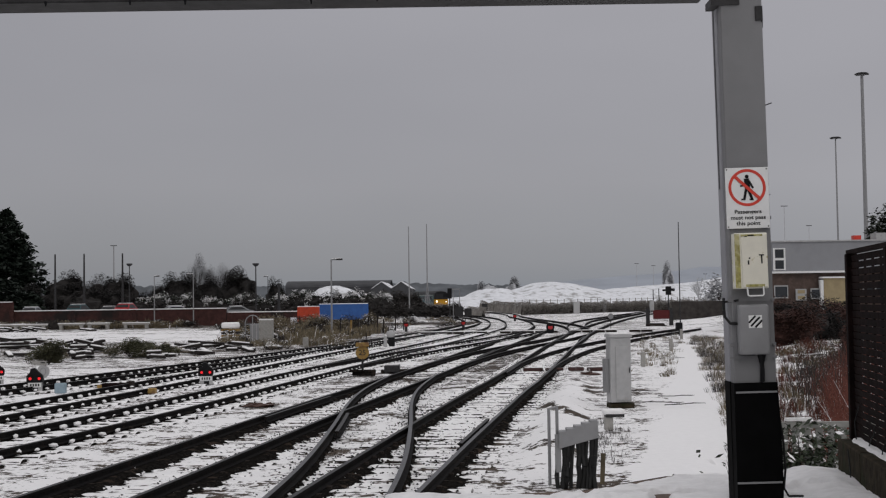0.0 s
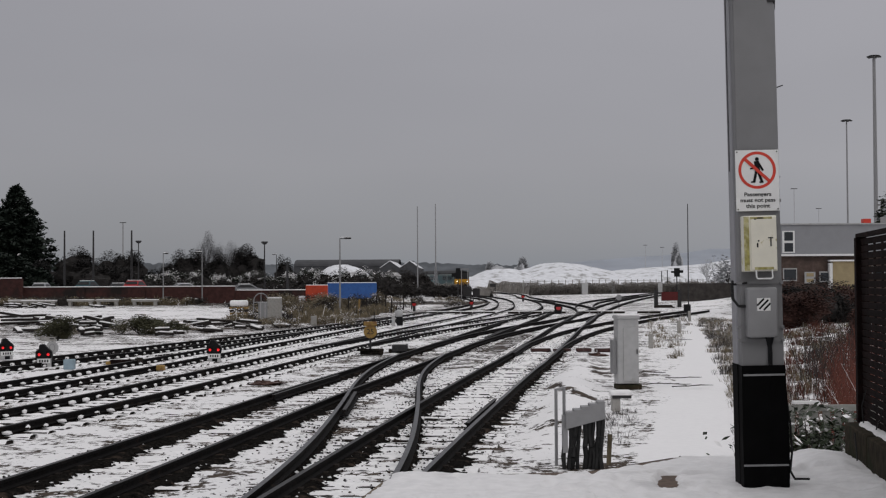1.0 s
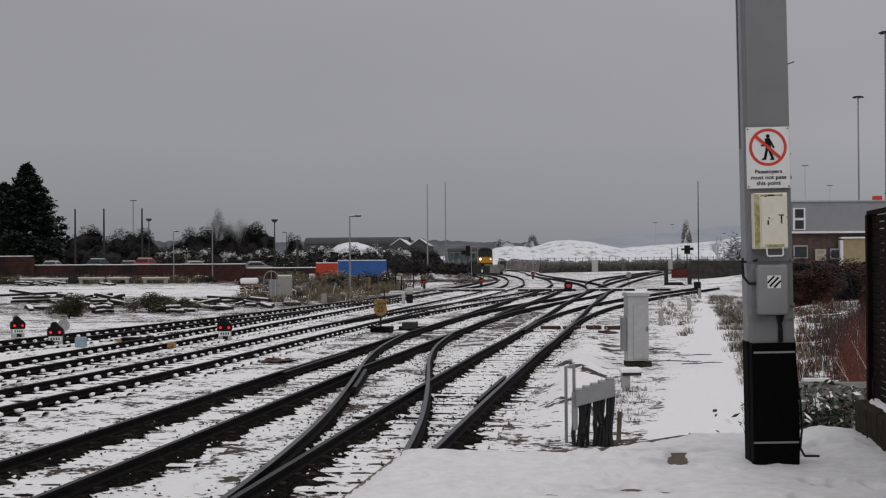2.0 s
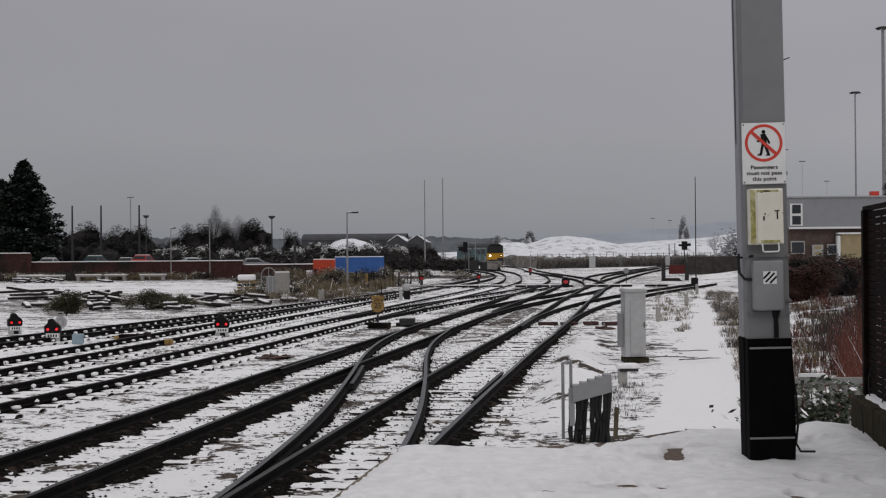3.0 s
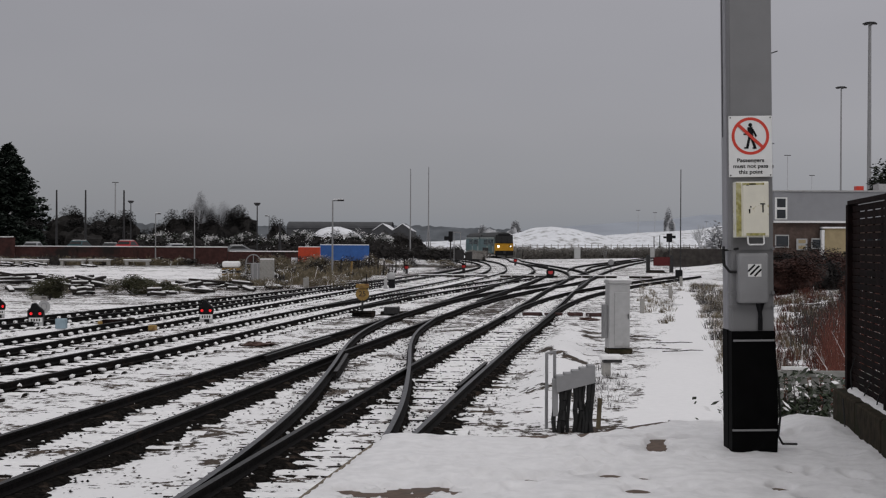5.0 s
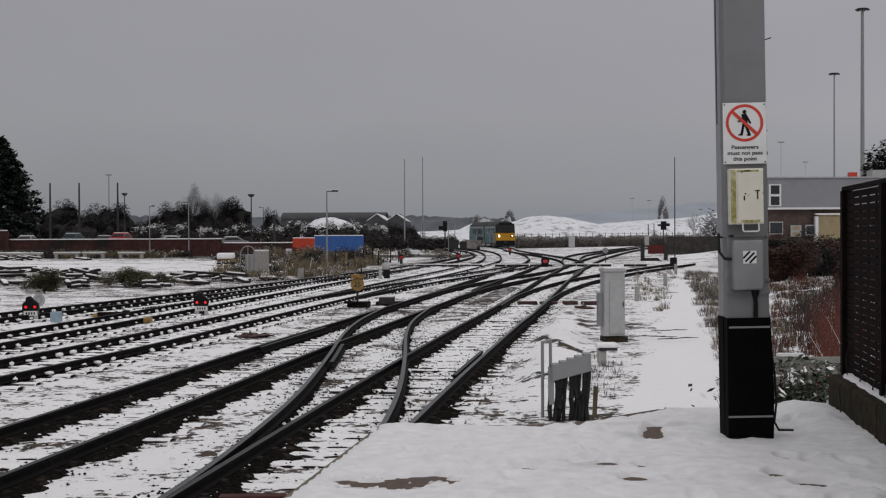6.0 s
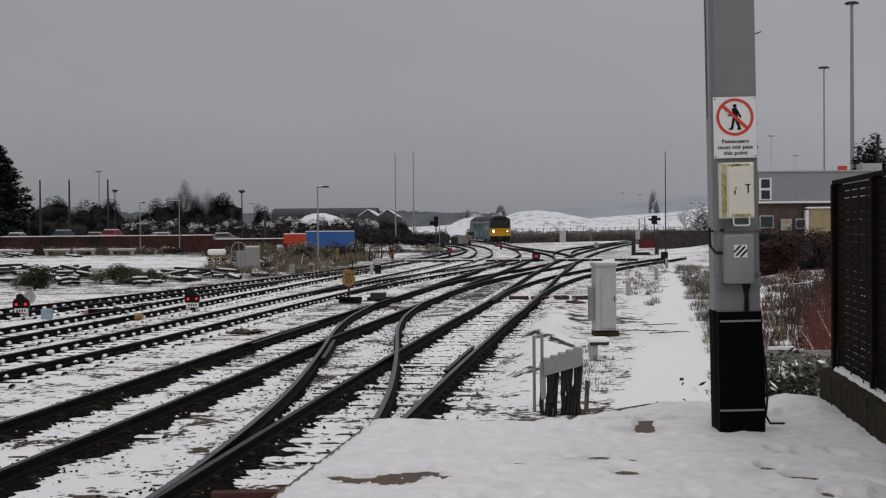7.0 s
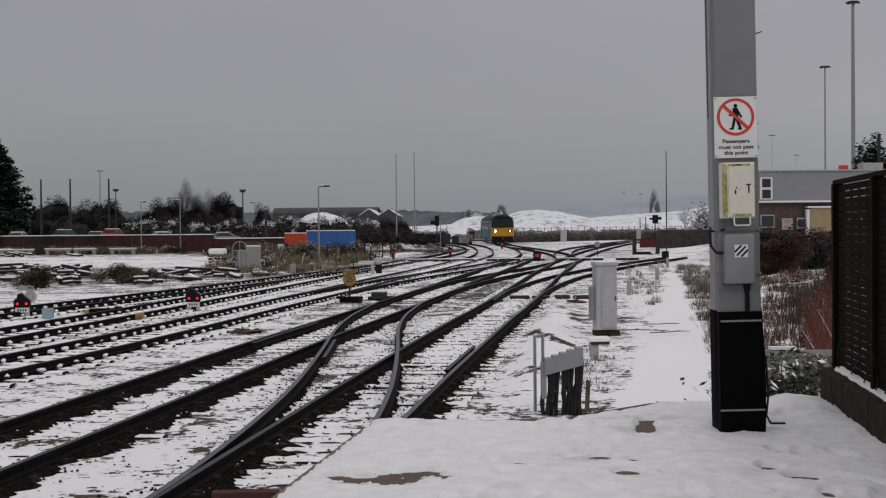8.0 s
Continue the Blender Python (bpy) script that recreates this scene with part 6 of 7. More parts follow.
TROUGH = mat("wet_red_brown_timber", (0.055, 0.028, 0.025), 0.85, vary=0.4, scale=7, bump=0.3, second=(0.45, 0.44, 0.44), patch=0.58, patch_scale=4)


def board_crossing():
    c = thing("board_crossing", pose(0, 0, 0), "snow-topped board walkway laid across the tracks", "walkway")
    for i in range(20):
        x = -2.4 + i * 0.86
        if i in (6, 12, 17):
            continue
        y = 95.3 - 0.06 * x
        bm = bmesh.new()
        box(bm, (x, y, gz(y) + 0.165), (0.80, 0.60, 0.05), -3.4)
        part("plank", bm, SNOW, c, "plank under snow")
        bm = bmesh.new()
        box(bm, (x, y - 0.03, gz(y) + 0.06), (0.78, 0.58, 0.14), -3.4)
        part("bearer", bm, SLEEPER, c)
    t = thing("cable_trough", pose(0, 0, 0), "dark timber trough crossing below the rails", "trough")
    for i in range(5):
        bm = bmesh.new()
        x = 2.75 + i * 0.78
        box(bm, (x, 46.6 + 0.05 * i + 0.1 * (i % 2), 0.045 - 0.02 * (i % 2)), (0.70 - 0.08 * (i % 3), 0.36, 0.13), 2 + 3 * (i % 2))
        bevel(bm, 0.02, 1)
        part("timber", bm, TROUGH, t)


board_crossing()


# ---- location cabinet and cable stand beside the path ----
def location_cabinet():
    c = thing("location_cabinet", pose(3.87, 30.9, 0, 0, 0, 6), "tall pale grey steel location cabinet in the snow", "cabinet")
    bm = bmesh.new()
    box(bm, (0.03, 0, 0.0), (0.56, 0.52, 0.12))
    part("plinth", bm, WALLSTONE, c, "dark concrete plinth")
    bm = bmesh.new()
    box(bm, (0, 0, 0.88), (0.50, 0.46, 1.58))
    bevel(bm, 0.012, 2)
    part("case", bm, CABINET, c)
    bm = bmesh.new()
    box(bm, (0.055, -0.24, 0.78), (0.36, 0.03, 1.28))
    bevel(bm, 0.006, 1)
    door = part("door", bm, CABINET, c)
    bm = bmesh.new()
    box(bm, (0.20, -0.265, 0.85), (0.02, 0.02, 0.12))
    part("handle", bm, DARKSTEEL, door)
    bm = bmesh.new()
    box(bm, (0, 0, 1.66), (0.56, 0.54, 0.07))
    bevel(bm, 0.012, 1)
    part("cap", bm, CABINET, c, "overhanging top")
    bm = bmesh.new()
    box(bm, (0, 0, 1.715), (0.54, 0.52, 0.04))
    bevel(bm, 0.015, 1)
    part("snow", bm, SNOW, c)
    bm = bmesh.new()
    box(bm, (-0.30, 0.05, 0.72), (0.10, 0.3, 0.80))
    bevel(bm, 0.01, 1)
    part("side_case", bm, GREYBOX, c, "darker side case")


location_cabinet()


def cable_stand():
    s = thing("cable_stand", pose(1.55, 17.6, 0), "grey cable head on posts with thick black cables", "cable stand")
    for px, h in ((-0.30, 1.05), (-0.19, 1.08)):
        bm = bmesh.new()
        rod(bm, (px, 0.1, 0), (px, 0.1, h), 0.022, 0.022)
        part("post", bm, GREYBOX, s)
    bm = bmesh.new()
    rod(bm, (-0.30, 0.1, 1.04), (-0.19, 0.1, 1.06), 0.018)
    part("cross_bar", bm, GREYBOX, s)
    bm = bmesh.new()
    under, over = [(-0.185, 0.52)], []
    for k in range(5):
        x0, x1, z = -0.185 + 0.106 * k, -0.185 + 0.106 * (k + 1), 0.755 + 0.036 * k
        over += [(x0, z), (x1, z)]
    under.append((0.345, 0.66))
    ring = under + over[::-1]
    f0 = [bm.verts.new((x, -0.13, z)) for x, z in ring]
    f1 = [bm.verts.new((x, 0.09, z)) for x, z in ring]
    bm.faces.new(f0)
    bm.faces.new(f1[::-1])
    for k in range(len(ring)):
        q = (k + 1) % len(ring)
        bm.faces.new((f0[k], f1[k], f1[q], f0[q]))
    bmesh.ops.recalc_face_normals(bm, faces=bm.faces[:])
    bevel(bm, 0.005, 1)
    part("cable_head", bm, GREYBOX, s, "grey stepped cable head")
    bm = bmesh.new()
    box(bm, (0.44, 0.25, 0.2), (0.06, 0.04, 0.42), ry=3)
    part("stake", bm, OLIVE, s, "mossy short stake")
    bm = bmesh.new()
    box(bm, (-0.19, 0, 0.45), (0.07, 0.18, 0.50))
    part("side_plate", bm, GREYBOX, s)
    rng = random.Random(8)
    for k in range(9):
        x = -0.17 + k * 0.062
        top = 0.56 + 0.018 * k
        pts = [(x, -0.06, top)]
        for z in (0.42, 0.28, 0.14, -0.02):
            x += rng.uniform(-0.025, 0.02)
            pts.append((x, -0.06 + rng.uniform(-0.03, 0.03), z))
        bm = bmesh.new()
        tube(bm, pts, 0.036 if k % 3 else 0.027, 7)
        part("cable", bm, RUBBER, s, "thick black cable")
    b = thing("concrete_block", pose(3.0, 25.2, 0), "small dark topped concrete block in weeds", "block")
    bm = bmesh.new()
    box(bm, (-0.06, 0, 0.12), (0.16, 0.26, 0.28))
    bevel(bm, 0.02, 1)
    part("body", bm, CONCRETE, b)
    bm = bmesh.new()
    box(bm, (0.05, -0.02, 0.28), (0.36, 0.28, 0.06))
    part("lid", bm, DARKSTEEL, b)
    bm = bmesh.new()
    box(bm, (0.03, -0.01, 0.35), (0.42, 0.32, 0.10))
    bevel(bm, 0.035, 2)
    smooth(part("snow", bm, SNOW, b))


cable_stand()


# ---- weeds, brambles and grass along the path ----
def stalks(name, n, place, height, lean, material, label, category, seed, snow=0.0, width=0.010):
    rng = random.Random(seed)
    verts, faces, idx = [], [], []
    for _ in range(n):
        x, y = place(rng)
        z = rise(x, y)
        h = height(rng, x, y)
        a = rng.uniform(0, 6.28)
        tip = Vector((x + math.cos(a) * h * lean * rng.random(), y + math.sin(a) * h * lean * rng.random(), z + h))
        mid = (Vector((x, y, z)) + tip) / 2 + Vector((rng.gauss(0, 0.05), rng.gauss(0, 0.05), 0.05)) * h
        w = width * rng.uniform(0.6, 1.5)
        o = len(verts)
        for p, k in ((Vector((x, y, z)), 1.0), (mid, 0.8), (tip, 0.3)):
            verts += [p + Vector((-w * k, 0, 0)), p + Vector((w * k, w * k, 0))]
        faces += [(o, o + 1, o + 3, o + 2), (o + 2, o + 3, o + 5, o + 4)]
        m = 1 if rng.random() < snow else 0
        idx += [m, m]
        for _k in range(2):
            q = mid.lerp(tip, rng.random())
            e = q + Vector((rng.uniform(-1, 1), rng.uniform(-1, 1), rng.uniform(0.1, 0.9))) * h * 0.22
            o = len(verts)
            verts += [q + Vector((-w * 0.6, 0, 0)), q + Vector((w * 0.6, 0, 0)), e]
            faces.append((o, o + 1, o + 2))
            idx.append(m)
    ob = raw(name, verts, faces, (material, SNOW), idx)
    return tagged(ob, label, category, kind="stuff")


def weed_clumps(name, seed, count, place, per, h, material, label, snow, size=0.035):
    """Small tangled clumps of dead stems, kept together as one growth."""
    rng = random.Random(seed)
    verts, faces, idx = [], [], []
    for _ in range(count):
        cx, cy = place(rng)
        r, hh = rng.uniform(0.10, 0.34) * max(1.0, size / 0.06), h * rng.uniform(0.35, 1.25)
        z = rise(cx, cy)
        for _k in range(int(per * 0.3 * rng.uniform(0.4, 1.3))):
            a, q = rng.uniform(0, 6.28), rng.random() ** 0.7
            b = Vector((cx + math.cos(a) * r * q, cy + math.sin(a) * r * q, z - 0.01))
            up = hh * rng.uniform(0.3, 1.0) * (1 - 0.45 * q)
            tip = b + Vector((math.cos(a) * up * 0.45 * q + rng.gauss(0, 0.12) * up, math.sin(a) * up * 0.45 * q, up))
            mid = b.lerp(tip, 0.55) + Vector((0, 0, 0.08 * up))
            w = Vector((size * 0.10 * rng.uniform(0.7, 1.5), size * 0.05, 0))
            o = len(verts)
            verts += [b - w, b + w, mid - w * 0.8, mid + w * 0.8, tip]
            faces += [(o, o + 1, o + 3, o + 2), (o + 2, o + 3, o + 4)]
            m = 1 if rng.random() < snow else 0
            idx += [m, m]
            for _j in range(3):
                p = b.lerp(tip, rng.uniform(0.35, 1.0))
                e = p + Vector((rng.uniform(-1, 1), rng.uniform(-1, 1), rng.uniform(0, 1.0))).normalized() * size * rng.uniform(0.6, 1.8)
                o = len(verts)
                verts += [p - w * 0.9, p + w * 0.9, e]
                faces.append((o, o + 1, o + 2))
                idx.append(m)
    tagged(raw(name, verts, faces, (material, SNOW), idx), label, "weeds", kind="stuff")


def beside_path(rng):
    y = 17 + 62 * rng.random() ** 1.3
    return 4.42 + 0.168 * (y - 19.4) + (0.35 * noise.noise(Vector((y * 0.55, 3, 0))) + abs(rng.gauss(0, 0.5))) * (1 + 0.012 * y), y


weed_clumps("dead_grass_verge", 1, 180, beside_path, 200, 0.40, OLIVE, "tangled dead grass poking through snow beside the path", 0.12)
weed_clumps("weed_stems", 2, 170, beside_path, 170, 0.50, TWIG, "dry brown weed stems beside the path", 0.08)
weed_clumps("pale_grass_verge", 6, 90, beside_path, 150, 0.34, STRAW, "bleached dead grass poking through snow beside the path", 0.1)
weed_clumps("weeds_by_block", 3, 34, lambda r: (lambda y: (2.2 + 0.13 * (y - 20) + r.gauss(0, 0.14), y))(19.5 + 7.5 * r.random()), 90, 0.20, TWIG, "wiry dead weeds around the concrete block", 0.3, 0.028)
weed_clumps("weeds_by_posts", 4, 46, lambda r: (lambda y: (0.165 * (y - 48) + 7.3 + r.gauss(0, 0.5), y))(42 + 42 * r.random()), 170, 0.36, OLIVE, "dead weeds around the marker posts", 0.2, 0.05)
stalks("brambles", 800, lambda r: (lambda y: (0.243 * y + r.random() ** 0.8 * 0.10 * y, y))(16 + 22 * r.random()), lambda r, x, y: r.uniform(0.15, 0.5) * (1.0 + 2.2 * min(1.0, max(0.0, (x / y - 0.285) / 0.04))), 0.7, BRAMBLE, "tangled red-brown brambles behind the fence", "brambles", 5, 0.05, 0.006)
weed_clumps("bramble_tangle", 8, 34, lambda r: (lambda y: (0.243 * y + r.random() * 0.085 * y, y))(15 + 16 * r.random()), 230, 0.55, BRAMBLE, "low red-brown tangle dusted with snow behind the pickets", 0.12, 0.05)
weed_clumps("yard_weeds", 21, 75, lambda r: (lambda y: (-15.5 + 0.085 * (y - 70) + r.uniform(0, 7.2), y))(76 + 38 * r.random()), 190, 0.8, OLIVE, "rank olive-brown weeds round the crates and container", 0.03, 0.17)
weed_clumps("yard_stems", 22, 34, lambda r: (lambda y: (-15.0 + 0.1 * (y - 70) + r.uniform(0, 6.5), y))(78 + 40 * r.random()), 170, 0.8, TWIG, "dark dead stems round the crates and container", 0.02, 0.16)
weed_clumps("wall_foot_weeds", 23, 210, lambda r: (-56 + 27 * r.random() ** 1.3, 139.5 - 9 * r.random()), 210, 0.75, OLIVE, "brown weeds along the foot of the wall", 0.02, 0.24)
weed_clumps("wall_foot_stems", 24, 170, lambda r: (-58 + 22 * r.random() ** 1.3, 139.5 - 9 * r.random()), 210, 1.0, TWIG, "dark dead stems along the foot of the wall", 0.0, 0.22)
weed_clumps("rough_bank_weeds", 31, 70, lambda r: (lambda y: ((0.25 + 0.08 * r.random()) * y, y))(28 + 34 * r.random()), 190, 0.5, BRAMBLE, "red-brown weeds in the snow behind the fence", 0.05, 0.08)
weed_clumps("bank_grass", 32, 70, lambda r: (lambda y: ((0.25 + 0.07 * r.random()) * y, y))(26 + 34 * r.random()), 190, 0.4, OLIVE, "dead grass in the snow behind the fence", 0.08, 0.07)
CANE = mat("red_bramble_cane", (0.14, 0.045, 0.032), 0.8, vary=0.4, scale=3, bump=0)
stalks("bramble_canes", 1250, lambda r: (lambda y: ((0.281 + 0.030 * r.random() ** 0.8) * y + r.gauss(0, 0.12), y))(19 + 17 * r.random()), lambda r, x, y: r.uniform(0.35, 1.5) * (0.75 + 0.4 * noise.noise(Vector((x * 1.3, y * 0.6, 2)))) * (0.6 + 14 * max(0.0, x / y - 0.276)), 0.5, CANE, "thicket of upright red-brown bramble canes beside the fence", "brambles", 61, 0.015, 0.0045)
stalks("dark_canes", 450, lambda r: (lambda y: ((0.262 + 0.048 * r.random()) * y + r.gauss(0, 0.2), y))(26 + 16 * r.random()), lambda r, x, y: r.uniform(0.5, 1.6) * (0.8 + 0.4 * noise.noise(Vector((x * 1.1, y * 0.6, 7)))), 0.5, TWIG, "dark leafless stems behind the brambles", "brambles", 62, 0.0, 0.006)
rngq = random.Random(5)
for i in range(18):
    y = (60 if i < 8 else 40) + rngq.uniform(0, 10)
    wide = 2.0 if i < 8 else 1.15
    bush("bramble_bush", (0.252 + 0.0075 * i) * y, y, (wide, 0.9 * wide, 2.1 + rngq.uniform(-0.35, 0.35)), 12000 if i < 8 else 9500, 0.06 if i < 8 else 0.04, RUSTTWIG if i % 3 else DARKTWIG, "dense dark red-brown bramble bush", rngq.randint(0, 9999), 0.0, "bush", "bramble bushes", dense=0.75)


def fallen_twigs():
    rng = random.Random(19)
    for x, y in ((4.9, 31.5), (5.3, 30.6), (5.6, 33.5), (5.0, 35.5), (9.0, 55), (11.0, 67), (11.9, 72)):
        t = thing("fallen_branch", pose(x, y, gz(y) + 0.015, 0, 0, rng.uniform(-12, 12)), "thin dark fallen branch lying on the snow", "branch", "fallen branches")
        bm = bmesh.new()
        p = Vector((-0.4, 0, 0.01))
        for _ in range(4):
            q = p + Vector((0.2, rng.uniform(-0.16, 0.16), rng.uniform(-0.006, 0.008)))
            rod(bm, p, q, 0.013, 0.011, 5)
            if rng.random() < 0.6:
                rod(bm, q, q + Vector((rng.uniform(0.05, 0.3), rng.uniform(-0.25, 0.25), 0.01)), 0.012, 0.005, 4)
            p = q
        part("twigs", bm, TWIG, t)


fallen_twigs()


# ---- low wall and dark fence beside the platform ----
def side_fence():
    a, b = Vector((3.13, 10.55)), Vector((2.15, 2.8))
    d = (b - a).normalized()
    L = (b - a).length
    ang = math.degrees(math.atan2(d.y, d.x))
    w = thing("low_platform_wall", pose(a.x + 0.07, a.y, PLAT_Z - 0.05, 0, 0, ang), "low mossy dark wall with snow along its top", "wall")
    for i in range(8):
        bm = bmesh.new()
        box(bm, (L * (i + 0.5) / 8, 0, 0.16), (L / 8 * 0.997, 0.22, 0.36))
        bevel(bm, 0.012, 1)
        part("block", bm, WALLSTONE, w)
    verts, faces = [], []
    n = 150
    for i in range(n + 1):
        x = 0.18 + (L - 0.18) * i / n
        r = 0.015 * noise.noise(Vector((x * 5, 0, 0)))
        for u, z in ((-0.035 + 2 * r, 0.335), (-0.015 + r, 0.358 + r), (0.02, 0.368 - r), (0.08, 0.36), (0.10, 0.335)):
            verts.append((x, u, z))
    for i in range(n):
        for k in range(4):
            faces.append((i * 5 + k, i * 5 + k + 1, i * 5 + 6 + k, i * 5 + 5 + k))
    ob = smooth(raw("snow", verts, faces, (SNOW,)))
    ob.parent = w
    f = thing("dark_steel_fence", pose(a.x + 0.05, a.y, PLAT_Z + 0.29, 0, 0, ang), "dark rusty fence panels on the low wall", "fence")
    top = 1.50
    for k in range(5):
        bm = bmesh.new()
        x = 0.03 + k * 1.55
        box(bm, (x, 0.05, top / 2), (0.09, 0.09, top))
        bevel(bm, 0.006, 1)
        part("post", bm, RUST, f)
    for k in range(4):
        x0 = 0.08 + k * 1.55
        for j in range(26):
            bm = bmesh.new()
            box(bm, (x0 + 0.73, 0.05, 0.05 + j * 0.0565), (1.46, 0.012, 0.048), rx=8)
            part("slat", bm, RUST, f)
        for j in range(5):
            bm = bmesh.new()
            box(bm, (x0 + 0.10 + j * 0.31, 0.075, top / 2), (0.028, 0.016, top * 0.97))
            part("stile", bm, RUST, f)
    rng = random.Random(51)
    for k in range(8):
        x = 0.30 + 0.42 * k + rng.uniform(-0.1, 0.1)
        bm = bmesh.new()
        q = Vector((x, 0.02, -0.02))
        for _ in range(4):
            p = q + Vector((rng.uniform(-0.10, 0.16), rng.uniform(-0.02, 0.02), rng.uniform(0.0, 0.10)))
            rod(bm, q, p, 0.006, 0.005, 4)
            q = p
        part("tangled_wire", bm, RUBBER, f)
    bm = bmesh.new()
    box(bm, (L / 2, 0.05, top + 0.015), (L, 0.07, 0.03))
    part("top_rail", bm, RUST, f)
    w2 = bmesh.new()
    tube(w2, [(0.6, -0.13, 0.32), (0.75, -0.14, 0.15), (0.82, -0.16, -0.02)], 0.006)
    part("loose_wire", w2, RUBBER, w)


side_fence()


def picket_fence():
    p = thing("picket_fence", pose(3.27, 13.0, 0), "weathered grey picket fence overgrown with ivy", "fence")
    for i in range(9):
        bm = bmesh.new()
        box(bm, (i * 0.118, 0, 0.62), (0.075, 0.022, 1.24))
        bevel(bm, 0.004, 1)
        part("picket", bm, PALEWOOD, p)
    for z in (0.35, 1.24):
        bm = bmesh.new()
        box(bm, (0.47, -0.02 if z < 1 else 0.0, z), (1.12, 0.05, 0.06))
        part("rail", bm, PALEWOOD, p)
    bm = bmesh.new()
    box(bm, (0.15, 0, 1.295), (0.26, 0.07, 0.03))
    part("snow", bm, SNOW, p)
    rng = random.Random(14)
    iv = thing("ivy_bush", pose(3.45, 12.55, 0.0), "leafy green ivy flecked with snow", "bush")
    verts, faces = [], []

    def inside():
        x = rng.gauss(0.05, 0.36)
        z = abs(rng.gauss(0.62, 0.30))
        return x, rng.gauss(0, 0.22), min(z, 1.30 - 0.25 * abs(x))
    leaf_cloud(rng, 5200, inside, 0.036, verts, faces, 0.8)
    idx = [1 if noise.noise(verts[q[0]] * 5.0) > 0.42 - 0.45 * max(0, verts[q[0]].z - 0.7) and rng.random() < 0.75 else 0 for q in faces]
    ob = raw("leaves", verts, faces, (IVY, SNOW), idx)
    ob.parent = iv
    bm = bmesh.new()
    for _ in range(9):
        rod(bm, (rng.uniform(-0.4, 0.4), 0, -0.02), (rng.uniform(-0.6, 0.6), rng.uniform(-0.2, 0.2), rng.uniform(0.7, 1.2)), 0.012, 0.005, 5)
    part("stem", bm, TWIG, iv)


picket_fence()


# ---- small things lying between the sidings ----
def debris():
    rng = random.Random(41)
    for x, y, w in ((-4.95, 32.3, 0.42), (4.5, 44.0, 0.35)):
        d = thing("debris_heap", pose(x, y, gz(y)), "flat heap of red-brown rubbish in the snow", "debris", "debris heaps")
        bm = bmesh.new()
        blob(bm, (0, 0, 0.0), (w, 0.32, 0.055), 2, 0.35, 1, rng)
        part("soil", bm, REDSOIL, d)
        for _ in range(5):
            bm = bmesh.new()
            box(bm, (rng.uniform(-w, w) * 0.7, rng.uniform(-0.2, 0.2), 0.05), (rng.uniform(0.1, 0.3), 0.07, 0.04), rng.uniform(-50, 50), ry=rng.uniform(-12, 12))
            part("scrap", bm, REDSOIL, d)
    p = thing("point_motor", pose(-10.5, 39.9, 0.03, 0, 0, 4), "long low rusty point machine beside a siding", "machine")
    for x, l, h, m in ((-0.1, 0.75, 0.14, RUST), (0.38, 0.2, 0.19, SLEEPER), (-0.52, 0.18, 0.09, YELLOW)):
        bm = bmesh.new()
        box(bm, (x, 0, h / 2), (l, 0.36, h))
        bevel(bm, 0.015, 1)
        part("casing", bm, m, p)
    s = thing("round_board", pose(-13.05, 40.6, gz(40)), "faded white round board with dark ring", "sign")
    bm = bmesh.new()
    rod(bm, (0, 0.03, 0), (0, 0.03, 0.85), 0.02)
    part("post", bm, DARKSTEEL, s)
    bm = bmesh.new()
    rod(bm, (0, -0.012, 0.52), (0, 0.012, 0.52), 0.20, 0.20, 22)
    part("disc", bm, CABINET, s)
    bm = bmesh.new()
    tube(bm, [(0.085 * math.cos(a), -0.014, 0.52 + 0.115 * math.sin(a)) for a in [math.pi * k / 9 for k in range(19)]], 0.012)
    part("ring", bm, GREYBOX, s, "dark painted ring")
    bm = bmesh.new()
    box(bm, (-0.12, -0.03, 0.80), (0.46, 0.02, 0.13), ry=3)
    part("plate", bm, CONCRETE, s, "pale plate above the disc")
    bm = bmesh.new()
    box(bm, (0.0, -0.044, 0.80), (0.14, 0.006, 0.035), ry=3)
    part("bar", bm, DARKSTEEL, s, "dark mark")


debris()


